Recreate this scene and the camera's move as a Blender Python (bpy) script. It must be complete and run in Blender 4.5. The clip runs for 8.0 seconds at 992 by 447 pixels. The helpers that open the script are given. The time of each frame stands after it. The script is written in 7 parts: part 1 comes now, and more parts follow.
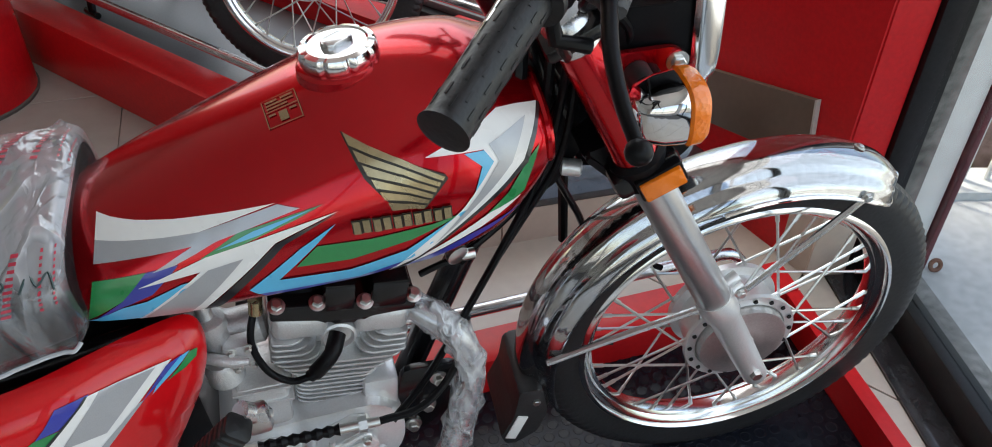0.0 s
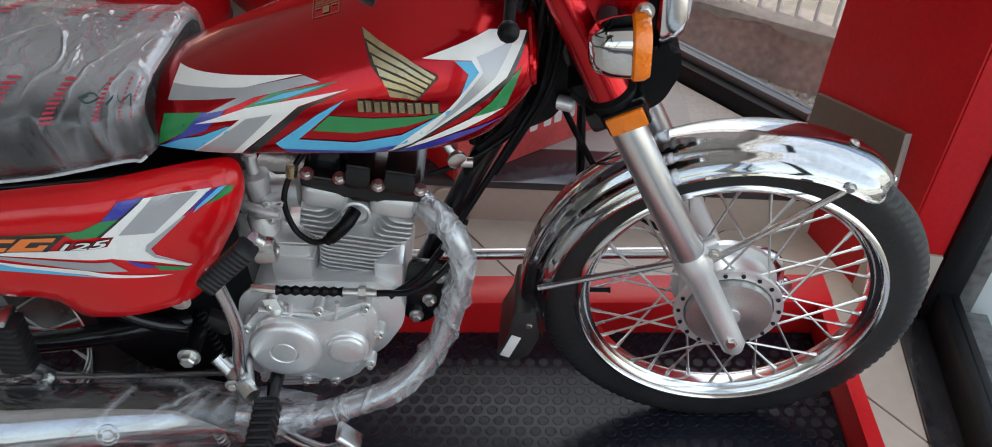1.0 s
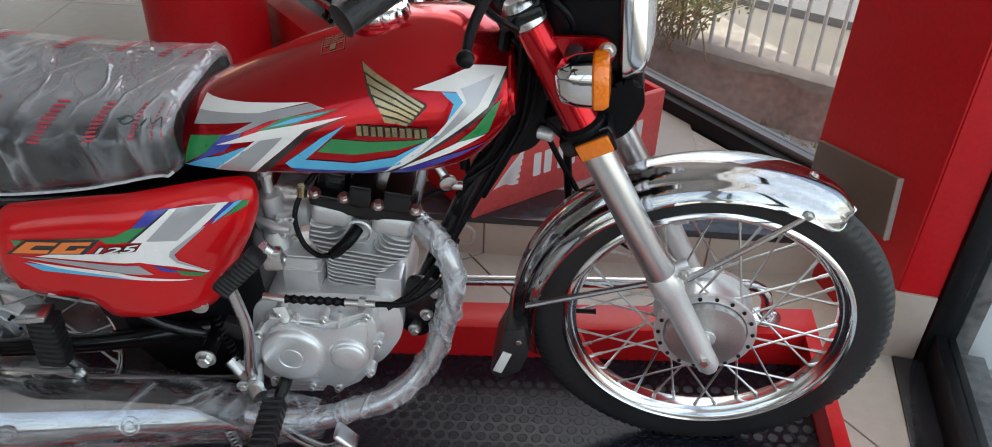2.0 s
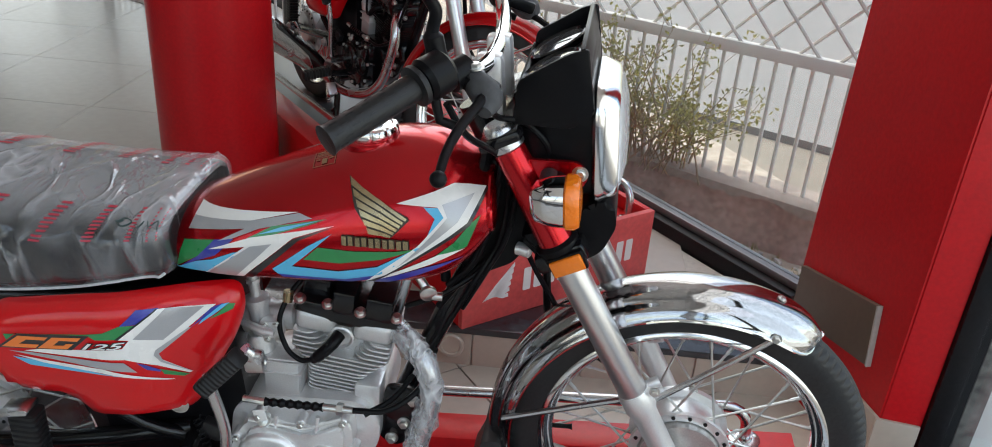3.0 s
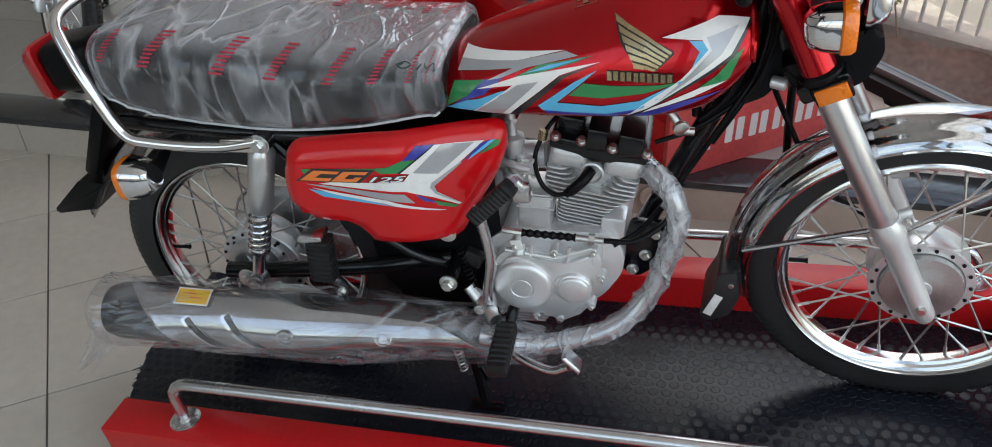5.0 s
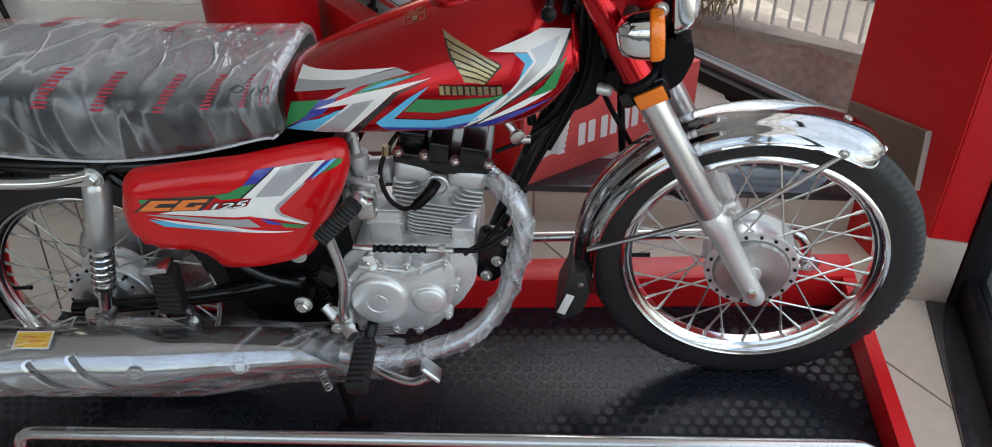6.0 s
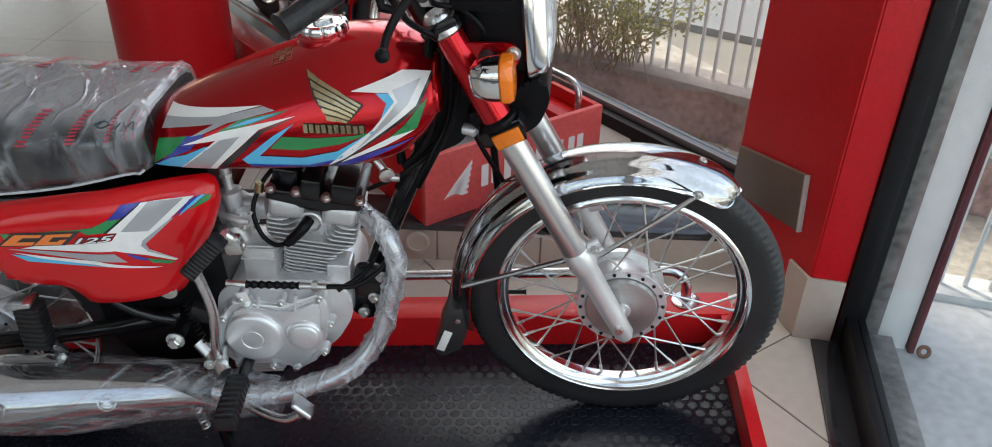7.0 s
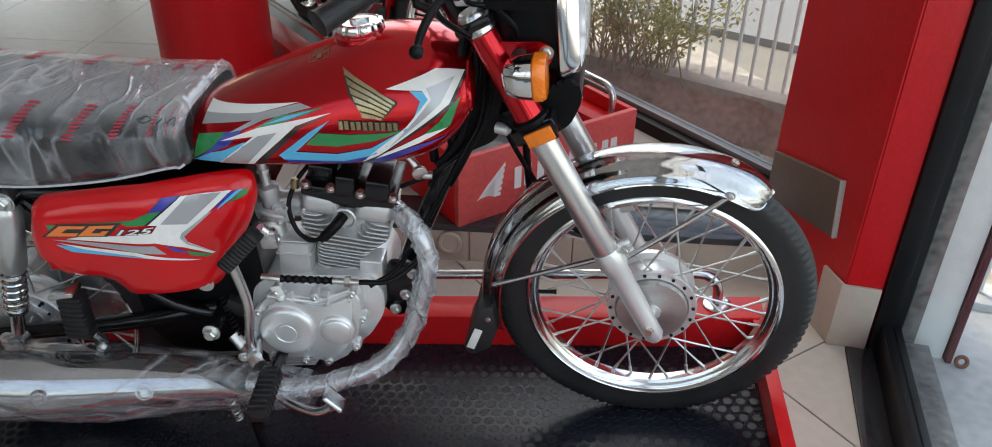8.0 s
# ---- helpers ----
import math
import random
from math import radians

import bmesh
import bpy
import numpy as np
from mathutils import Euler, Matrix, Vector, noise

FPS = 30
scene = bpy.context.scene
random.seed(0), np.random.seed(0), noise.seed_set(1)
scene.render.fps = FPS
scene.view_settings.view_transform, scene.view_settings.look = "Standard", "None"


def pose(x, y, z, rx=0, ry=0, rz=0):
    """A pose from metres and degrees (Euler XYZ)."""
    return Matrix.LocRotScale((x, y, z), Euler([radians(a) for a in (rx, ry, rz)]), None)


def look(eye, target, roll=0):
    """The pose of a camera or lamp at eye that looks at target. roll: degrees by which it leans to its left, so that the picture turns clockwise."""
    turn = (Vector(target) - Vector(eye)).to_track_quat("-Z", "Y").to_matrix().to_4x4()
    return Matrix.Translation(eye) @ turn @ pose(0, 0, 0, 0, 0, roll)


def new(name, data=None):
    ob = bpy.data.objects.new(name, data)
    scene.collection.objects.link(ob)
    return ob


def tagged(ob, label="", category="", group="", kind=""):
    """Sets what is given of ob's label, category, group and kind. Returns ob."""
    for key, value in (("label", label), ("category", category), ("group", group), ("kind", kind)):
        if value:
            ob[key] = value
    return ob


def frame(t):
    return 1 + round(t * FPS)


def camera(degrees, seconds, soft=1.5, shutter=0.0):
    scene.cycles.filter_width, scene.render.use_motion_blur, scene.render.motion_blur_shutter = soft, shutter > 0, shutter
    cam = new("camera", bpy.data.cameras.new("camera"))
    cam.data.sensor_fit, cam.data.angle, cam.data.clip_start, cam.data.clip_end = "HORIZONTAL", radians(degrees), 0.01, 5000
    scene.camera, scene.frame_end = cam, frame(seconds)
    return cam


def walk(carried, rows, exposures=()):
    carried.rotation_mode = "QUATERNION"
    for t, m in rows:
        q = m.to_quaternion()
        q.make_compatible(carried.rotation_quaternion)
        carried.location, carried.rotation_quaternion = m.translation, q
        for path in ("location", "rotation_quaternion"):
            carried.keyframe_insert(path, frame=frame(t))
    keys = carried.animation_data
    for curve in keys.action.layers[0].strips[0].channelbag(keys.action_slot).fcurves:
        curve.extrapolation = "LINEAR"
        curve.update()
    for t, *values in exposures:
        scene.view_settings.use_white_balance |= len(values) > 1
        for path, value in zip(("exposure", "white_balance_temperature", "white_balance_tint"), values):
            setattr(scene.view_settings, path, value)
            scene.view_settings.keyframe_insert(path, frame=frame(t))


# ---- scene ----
cam = camera(60.7, 8.0, soft=0.95)
PATH = [
    (0, (-0.609, -0.781, 1.173), (-0.161, 0.713, -0.079), 1.26),
    (0.5, (-0.545, -0.885, 1.184), (-0.231, 0.651, -0.057), 1.83),
    (1, (-0.418, -1.016, 1.172), (-0.371, 0.567, -0.05), 3.46),
    (1.2, (-0.383, -1.049, 1.179), (-0.403, 0.538, -0.038), 3.3),
    (2.3, (-0.318, -1.152, 1.208), (-0.398, 0.551, 0.162), 2.81),
    (2.5, (-0.304, -1.159, 1.213), (-0.394, 0.58, 0.228), 3.47),
    (3, (-0.292, -1.173, 1.23), (-0.392, 0.613, 0.336), 4.18),
    (3.5, (-0.35, -1.171, 1.243), (-0.612, 0.568, 0.29), 1.97),
    (4, (-0.416, -1.181, 1.251), (-0.96, 0.415, 0.177), -2.27),
    (4.2, (-0.435, -1.193, 1.251), (-0.988, 0.387, 0.157), -2.03),
    (5.3, (-0.457, -1.315, 1.198), (-0.738, 0.282, 0.027), -1.94),
    (5.5, (-0.457, -1.306, 1.21), (-0.672, 0.291, 0.027), -2.11),
    (6, (-0.388, -1.303, 1.226), (-0.517, 0.339, 0.091), -0.6),
    (6.5, (-0.295, -1.316, 1.233), (-0.338, 0.372, 0.162), 1.36),
    (7, (-0.25, -1.326, 1.235), (-0.267, 0.377, 0.186), 1.87),
    (7.5, (-0.234, -1.336, 1.234), (-0.244, 0.372, 0.194), 2.04),
    (8, (-0.244, -1.343, 1.229), (-0.342, 0.364, 0.192), 1.3),
]
walk(cam, [(t, look(e, a, r)) for t, e, a, r in PATH])

# ---- world, sun, large lights ----
world = bpy.data.worlds.new("sky_world")
scene.world = world
world.use_nodes = True
wn = world.node_tree
sky = wn.nodes.new("ShaderNodeTexSky")
sky.sky_type = 'NISHITA'
sky.sun_disc = False
sky.sun_elevation, sky.sun_rotation = radians(55), radians(-38)
sky.dust_density, sky.air_density = 3.0, 1.2
wn.nodes["Background"].inputs["Strength"].default_value = 0.15
wn.links.new(sky.outputs["Color"], wn.nodes["Background"].inputs["Color"])
sun = new("sun", bpy.data.lights.new("sun", 'SUN'))
sun.data.energy, sun.data.angle, sun.data.color = 1.15, radians(3), (1.0, 0.95, 0.88)
sun.matrix_world = look((-3.55, 4.47, 8.2), (0, 0, 0))
scene.view_settings.exposure = 1.40
scene.view_settings.use_white_balance = True
scene.view_settings.white_balance_temperature = 6950
scene.view_settings.white_balance_tint = 10


def window_light(name, centre, target, w, h, watts):
    lamp = new(name, bpy.data.lights.new(name, 'AREA'))
    lamp.data.shape, lamp.data.size, lamp.data.size_y = 'RECTANGLE', w, h
    lamp.data.energy, lamp.data.color = watts, (0.93, 0.97, 1.0)
    lamp.matrix_world = look(centre, target)
    return lamp


# fill lamp for an unseen south window, added to light the near side
window_light("fill_light_south", (-2.3, -3.45, 1.5), (-2.3, 0, 1.3), 4.0, 2.4, 4.5)
window_light("daylight_bay", (-0.74, 2.47, 1.95), (-2.0, 1.45, 0.9), 3.4, 1.5, 10)
window_light("daylight_east", (0.40, -1.3, 1.45), (-1.6, -1.0, 0.8), 2.8, 2.4, 10)


# ---- materials ----
def material(name):
    m = bpy.data.materials.new(name)
    m.use_nodes = True
    nt = m.node_tree
    return m, nt, nt.nodes["Principled BSDF"]


def pbr(name, colour, rough=0.5, metal=0.0, vary=0.12, grain=60.0, stain=3.0, bump=0.0, coat=0.0,
        rough_vary=0.08, ior=1.5, per_object=0.0, spec=0.5):
    """A surface with fine grain, broad stains, uneven gloss and slight relief."""
    m, nt, p = material(name)
    tc = nt.nodes.new("ShaderNodeTexCoord")
    fine, broad = nt.nodes.new("ShaderNodeTexNoise"), nt.nodes.new("ShaderNodeTexNoise")
    fine.inputs["Scale"].default_value, fine.inputs["Detail"].default_value = grain, 4
    broad.inputs["Scale"].default_value, broad.inputs["Detail"].default_value = stain, 5
    for n in (fine, broad):
        nt.links.new(tc.outputs["Object"], n.inputs["Vector"])
    add = nt.nodes.new("ShaderNodeMath")
    add.operation = 'ADD'
    nt.links.new(fine.outputs["Fac"], add.inputs[0])
    nt.links.new(broad.outputs["Fac"], add.inputs[1])
    src = add.outputs[0]
    if per_object:
        info = nt.nodes.new("ShaderNodeObjectInfo")
        mul = nt.nodes.new("ShaderNodeMath")
        mul.operation = 'MULTIPLY_ADD'
        nt.links.new(info.outputs["Random"], mul.inputs[0])
        mul.inputs[1].default_value = per_object
        nt.links.new(src, mul.inputs[2])
        src = mul.outputs[0]
    ramp = nt.nodes.new("ShaderNodeMapRange")
    ramp.inputs["From Min"].default_value, ramp.inputs["From Max"].default_value = 0.6, 1.4 + per_object
    nt.links.new(src, ramp.inputs["Value"])
    mix = nt.nodes.new("ShaderNodeMix")
    mix.data_type = 'RGBA'
    mix.inputs["A"].default_value = (*[max(0, c * (1 - vary)) for c in colour], 1)
    mix.inputs["B"].default_value = (*[min(1, c * (1 + vary)) for c in colour], 1)
    nt.links.new(ramp.outputs["Result"], mix.inputs["Factor"])
    nt.links.new(mix.outputs["Result"], p.inputs["Base Color"])
    rr = nt.nodes.new("ShaderNodeMapRange")
    rr.inputs["To Min"].default_value = max(0.01, rough - rough_vary)
    rr.inputs["To Max"].default_value = min(1, rough + rough_vary)
    nt.links.new(broad.outputs["Fac"], rr.inputs["Value"])
    nt.links.new(rr.outputs["Result"], p.inputs["Roughness"])
    p.inputs["Metallic"].default_value = metal
    p.inputs["IOR"].default_value = ior
    p.inputs["Specular IOR Level"].default_value = spec
    p.inputs["Coat Weight"].default_value = coat
    p.inputs["Coat Roughness"].default_value = 0.03
    if bump:
        b = nt.nodes.new("ShaderNodeBump")
        b.inputs["Strength"].default_value, b.inputs["Distance"].default_value = min(1, bump), 0.002
        nt.links.new(fine.outputs["Fac"], b.inputs["Height"])
        nt.links.new(b.outputs["Normal"], p.inputs["Normal"])
    return m


def clear_film(name, colour, haze, gloss, wrinkle, depth, crease=0.35, stretch=(1, 1, 1), rough=0.2, loose=None):
    """Thin crinkled plastic wrap: clear, shiny, whitened along its sharp creases."""
    m, nt, p = material(name)
    nt.nodes.remove(p)
    tc, mp = nt.nodes.new("ShaderNodeTexCoord"), nt.nodes.new("ShaderNodeMapping")
    mp.inputs["Scale"].default_value = stretch
    nt.links.new(tc.outputs["Object"], mp.inputs["Vector"])

    def calc(op, a, b=None, c=None, clamp=False):
        n = nt.nodes.new("ShaderNodeMath")
        n.operation, n.use_clamp = op, clamp
        for i, v in enumerate((a, b, c)):
            if v is None:
                continue
            if isinstance(v, (int, float)):
                n.inputs[i].default_value = v
            else:
                nt.links.new(v, n.inputs[i])
        return n.outputs[0]

    def ridge(scale, width):
        n = nt.nodes.new("ShaderNodeTexNoise")
        n.inputs["Scale"].default_value, n.inputs["Detail"].default_value, n.inputs["Distortion"].default_value = scale, 2.5, 0.8
        nt.links.new(mp.outputs["Vector"], n.inputs["Vector"])
        off = calc('ABSOLUTE', calc('SUBTRACT', n.outputs["Fac"], 0.5))
        return calc('SUBTRACT', 1.0, calc('DIVIDE', off, width, clamp=True), clamp=True)
    r1, r2, r3 = ridge(wrinkle, 0.07), ridge(wrinkle * 2.3, 0.09), ridge(wrinkle * 0.6, 0.05)
    broad = nt.nodes.new("ShaderNodeTexNoise")
    broad.inputs["Scale"].default_value = wrinkle * 0.35
    nt.links.new(tc.outputs["Object"], broad.inputs["Vector"])
    height = calc('ADD', calc('MULTIPLY_ADD', r2, 0.35, r1), calc('MULTIPLY', r3, 0.8))
    b = nt.nodes.new("ShaderNodeBump")
    b.inputs["Strength"].default_value, b.inputs["Distance"].default_value = 1.0, depth
    nt.links.new(height, b.inputs["Height"])
    clear, dif, glo = nt.nodes.new("ShaderNodeBsdfTransparent"), nt.nodes.new("ShaderNodeBsdfDiffuse"), nt.nodes.new("ShaderNodeBsdfGlossy")
    clear.inputs["Color"].default_value = (0.96, 0.96, 0.97, 1)
    dif.inputs["Color"].default_value = (*colour, 1)
    glo.inputs["Roughness"].default_value = rough
    glo.inputs["Color"].default_value = (0.95, 0.96, 1.0, 1)
    for n in (dif, glo):
        nt.links.new(b.outputs["Normal"], n.inputs["Normal"])
    m1, m2, face = nt.nodes.new("ShaderNodeMixShader"), nt.nodes.new("ShaderNodeMixShader"), nt.nodes.new("ShaderNodeLayerWeight")
    white = calc('MULTIPLY', calc('POWER', calc('MULTIPLY', calc('MAXIMUM', r1, r3), calc('MULTIPLY_ADD', broad.outputs["Fac"], 2.4, -0.7, True)), 1.8), crease)
    cloud = calc('MULTIPLY', calc('MULTIPLY_ADD', broad.outputs["Fac"], 2.6, -0.8, True), haze)
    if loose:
        # film above height loose[0] is painted milkier than below, for the light from overhead
        xyz, top_haze = nt.nodes.new("ShaderNodeSeparateXYZ"), nt.nodes.new("ShaderNodeMapRange")
        top_haze.interpolation_type = 'SMOOTHSTEP'
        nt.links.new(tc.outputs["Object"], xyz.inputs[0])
        nt.links.new(calc('MULTIPLY_ADD', broad.outputs["Fac"], 0.05, calc('MULTIPLY_ADD', xyz.outputs["X"], 0.14, xyz.outputs["Z"])), top_haze.inputs["Value"])
        top_haze.inputs["From Min"].default_value, top_haze.inputs["From Max"].default_value = loose[0], loose[0] + 0.035
        top_haze.inputs["To Max"].default_value = loose[1]
        cloud = calc('ADD', cloud, top_haze.outputs["Result"], clamp=True)
    nt.links.new(calc('ADD', white, cloud, clamp=True), m1.inputs[0])
    nt.links.new(clear.outputs[0], m1.inputs[1])
    nt.links.new(dif.outputs[0], m1.inputs[2])
    face.inputs["Blend"].default_value = 0.35
    nt.links.new(b.outputs["Normal"], face.inputs["Normal"])
    nt.links.new(calc('MULTIPLY_ADD', face.outputs["Facing"], gloss, 0.035), m2.inputs[0])
    nt.links.new(m1.outputs[0], m2.inputs[1])
    nt.links.new(glo.outputs[0], m2.inputs[2])
    nt.links.new(m2.outputs[0], nt.nodes["Material Output"].inputs["Surface"])
    return m


def lens(name, colour, alpha=0.75):
    m, nt, p = material(name)
    p.inputs["Base Color"].default_value = (*colour, 1)
    p.inputs["Roughness"].default_value = 0.15
    p.inputs["Alpha"].default_value = alpha
    p.inputs["Coat Weight"].default_value = 0.8
    tc, wv, b = nt.nodes.new("ShaderNodeTexCoord"), nt.nodes.new("ShaderNodeTexVoronoi"), nt.nodes.new("ShaderNodeBump")
    wv.inputs["Scale"].default_value = 180
    nt.links.new(tc.outputs["Object"], wv.inputs["Vector"])
    nt.links.new(wv.outputs["Distance"], b.inputs["Height"])
    b.inputs["Strength"].default_value, b.inputs["Distance"].default_value = 0.5, 0.002
    nt.links.new(b.outputs["Normal"], p.inputs["Normal"])
    return m


def glass_pane(name):
    m, nt, p = material(name)
    clear, mix, face = nt.nodes.new("ShaderNodeBsdfTransparent"), nt.nodes.new("ShaderNodeMixShader"), nt.nodes.new("ShaderNodeLayerWeight")
    clear.inputs["Color"].default_value = (0.93, 0.95, 0.94, 1)
    gloss = nt.nodes.new("ShaderNodeBsdfGlossy")
    gloss.inputs["Roughness"].default_value = 0.02
    face.inputs["Blend"].default_value = 0.5
    power, scale = nt.nodes.new("ShaderNodeMath"), nt.nodes.new("ShaderNodeMath")
    power.operation, scale.operation = 'POWER', 'MULTIPLY_ADD'
    power.inputs[1].default_value, scale.inputs[1].default_value, scale.inputs[2].default_value = 4.0, 0.12, 0.02
    nt.links.new(face.outputs["Facing"], power.inputs[0])
    nt.links.new(power.outputs[0], scale.inputs[0])
    nt.links.new(scale.outputs[0], mix.inputs[0])
    nt.links.new(clear.outputs[0], mix.inputs[1])
    nt.links.new(gloss.outputs[0], mix.inputs[2])
    nt.links.new(mix.outputs[0], nt.nodes["Material Output"].inputs["Surface"])
    return m


RED_TANK = pbr("red_metallic_paint", (0.52, 0.004, 0.011), 0.20, 0.80, 0.08, 900, 2, 0, 0.55, 0.04, spec=0.1)
RED_PANEL = pbr("red_gloss_paint", (0.61, 0.006, 0.010), 0.3, 0.0, 0.06, 300, 3, 0, 0.9, 0.04, spec=0.1)
RED_STEEL = pbr("red_enamel_steel", (0.60, 0.012, 0.015), 0.34, 0, 0.12, 90, 4, 0.08, 0.1, 0.1, spec=0.3)
# worn red, made paler for the window light mirrored in the front panel
RED_WORN_LIT = pbr("worn_red_window_lit", (0.62, 0.085, 0.080), 0.42, 0, 0.22, 70, 6, 0.15, 0.0, 0.12, spec=0.45)
RED_WALL = pbr("red_wall_paint", (0.55, 0.007, 0.012), 0.36, 0, 0.16, 90, 3.0, 0.25, 0.0, 0.08, spec=0.35)
RIM_CHROME = pbr("brushed_rim_chrome", (0.82, 0.82, 0.82), 0.15, 1.0, 0.04, 200, 6, 0, 0, 0.05)
HUB_FACE = pbr("turned_alloy_face", (0.58, 0.57, 0.56), 0.40, 0.9, 0.15, 350, 25, 0.05, 0, 0.08)
SHOCK = pbr("satin_shock_cover", (0.66, 0.66, 0.66), 0.30, 0.8, 0.05, 200, 8, 0, 0, 0.05)
CHROME = pbr("chrome", (0.80, 0.80, 0.81), 0.05, 1.0, 0.03, 200, 6, 0, 0, 0.03)
STEEL = pbr("satin_steel", (0.62, 0.62, 0.63), 0.26, 1.0, 0.08, 250, 8, 0.05, 0, 0.08)
SHIELD = pbr("polished_steel", (0.82, 0.82, 0.83), 0.13, 0.95, 0.05, 200, 6, 0, 0, 0.04)
FORK_TUBE = pbr("satin_chrome_tube", (0.70, 0.70, 0.70), 0.30, 0.9, 0.05, 160, 10, 0, 0, 0.06)
ZINC = pbr("zinc_plated_steel", (0.66, 0.66, 0.64), 0.3, 1.0, 0.12, 200, 20, 0.05, 0, 0.08)
ALLOY = pbr("silver_painted_alloy", (0.76, 0.76, 0.76), 0.34, 0.6, 0.06, 300, 10, 0.15, 0.1, 0.05)
ALLOY_ROUGH = pbr("cast_alloy", (0.68, 0.68, 0.68), 0.42, 0.7, 0.12, 500, 14, 0.4, 0, 0.08)
RUBBER = pbr("tyre_rubber", (0.021, 0.021, 0.022), 0.46, 0, 0.35, 150, 8, 0.2, 0, 0.1, spec=0.38)
GRIP = pbr("grip_rubber", (0.012, 0.012, 0.013), 0.40, 0, 0.2, 200, 12, 0.2, 0, 0.08, spec=0.3)
BOOT = pbr("grey_rubber_boot", (0.055, 0.056, 0.060), 0.6, 0, 0.25, 160, 14, 0.2, 0, 0.08, spec=0.3)
PLASTIC = pbr("black_plastic", (0.005, 0.005, 0.006), 0.33, 0, 0.2, 300, 10, 0.08, 0, 0.08, spec=0.14)
GLOSS_BLACK = pbr("black_enamel", (0.005, 0.005, 0.006), 0.22, 0, 0.2, 200, 8, 0, 0.25, 0.06, spec=0.3)
VINYL = pbr("black_seat_vinyl", (0.010, 0.010, 0.011), 0.5, 0, 0.2, 260, 6, 0.15, 0, 0.06, spec=0.3)
AMBER = lens("amber_lens", (0.95, 0.22, 0.01), 0.85)
RED_LENS = lens("red_lens", (0.45, 0.008, 0.01), 0.92)
CLEAR_LENS = lens("clear_lens", (0.75, 0.78, 0.8), 0.45)
DIAL_GLASS = pbr("dial_glass", (0.10, 0.10, 0.11), 0.06, 0.0, 0.1, 60, 8, 0, 1.0, 0.02, spec=0.9)
GOLD = pbr("gold_badge_metal", (0.43, 0.34, 0.20), 0.26, 0.9, 0.15, 200, 30, 0.1, 0, 0.08)
BADGE_DARK = pbr("badge_dark_fill", (0.03, 0.022, 0.015), 0.4, 0, 0.1)
D_WHITE = pbr("decal_white", (0.82, 0.80, 0.78), 0.28, 0, 0.03, 100, 10, 0, 0.8)
D_SILVER = pbr("decal_silver", (0.42, 0.42, 0.44), 0.32, 0.35, 0.08, 900, 30, 0, 0.8)
D_GREEN = pbr("decal_green", (0.012, 0.22, 0.06), 0.3, 0, 0.15, 900, 30, 0, 0.8)
D_BLUE = pbr("decal_blue", (0.03, 0.04, 0.32), 0.3, 0, 0.15, 900, 30, 0, 0.8)
D_SKY = pbr("decal_light_blue", (0.08, 0.45, 0.72), 0.3, 0, 0.06, 900, 30, 0, 0.8)
D_BLACK = pbr("decal_black", (0.01, 0.01, 0.012), 0.3, 0, 0.1, 100, 10, 0, 0.8)
D_ORANGE = pbr("decal_orange", (0.85, 0.20, 0.03), 0.3, 0, 0.05, 100, 10, 0, 0.8)
PRINT_RED = pbr("wrap_red_print", (0.50, 0.03, 0.06), 0.4, 0, 0.2, 300, 40)
INK = pbr("marker_ink", (0.02, 0.05, 0.05), 0.4)
YELLOW = pbr("yellow_sticker", (0.85, 0.50, 0.03), 0.45, 0, 0.05)
PAPER = pbr("white_sticker", (0.75, 0.74, 0.72), 0.5, 0, 0.05)
# last pair: milky haze painted on the seat's top-lit crown
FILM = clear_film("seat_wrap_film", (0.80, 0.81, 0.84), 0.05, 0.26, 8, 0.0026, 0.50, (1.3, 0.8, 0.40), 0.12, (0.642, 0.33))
FILM_SEAM = pbr("welded_film_seam", (0.55, 0.56, 0.58), 0.3, 0, 0.2, 120, 20, 0.1)
FILM_TIGHT = clear_film("muffler_wrap_film", (0.75, 0.76, 0.78), 0.05, 0.40, 10, 0.003, 0.55, (0.35, 1, 1.5), 0.07)
FILM_PIPE = clear_film("pipe_wrap_film", (0.66, 0.67, 0.69), 0.30, 0.36, 14, 0.005, 0.70, (1, 1, 0.6), 0.10)
TILE = pbr("beige_floor_tile", (0.52, 0.47, 0.40), 0.24, 0, 0.10, 30, 2.5, 0.02, 0.1, 0.08, per_object=0.12)
TILE_UP = pbr("polished_grey_tile", (0.39, 0.365, 0.33), 0.26, 0, 0.08, 25, 1.2, 0, 0.0, 0.04, per_object=0.1, spec=0.28)
GROUT_PALE = pbr("pale_grout", (0.40, 0.38, 0.35), 0.7, 0, 0.15, 80, 5)
GROUT = pbr("dark_grout", (0.10, 0.09, 0.08), 0.8, 0, 0.2, 80, 5)
PLINTH_TILE = pbr("beige_wall_tile", (0.47, 0.41, 0.34), 0.3, 0, 0.10, 40, 4, 0.03, 0.1, 0.08, per_object=0.15)
GRANITE = pbr("black_granite", (0.028, 0.029, 0.033), 0.16, 0, 0.5, 500, 30, 0, 0.2, 0.04)
MAT = pbr("black_rubber_mat", (0.009, 0.011, 0.017), 0.25, 0, 0.4, 120, 3, 0.1, 0, 0.12, spec=0.27)
FRAME_BLACK = pbr("black_window_frame", (0.010, 0.010, 0.011), 0.4, 0, 0.4, 120, 5, 0.1, spec=0.25)
SCUFFED = pbr("scuffed_grey_frame", (0.19, 0.185, 0.175), 0.5, 0, 0.7, 45, 9, 0.3)
GREY_FRAME = pbr("grey_aluminium", (0.19, 0.195, 0.20), 0.4, 0.6, 0.1, 150, 5)
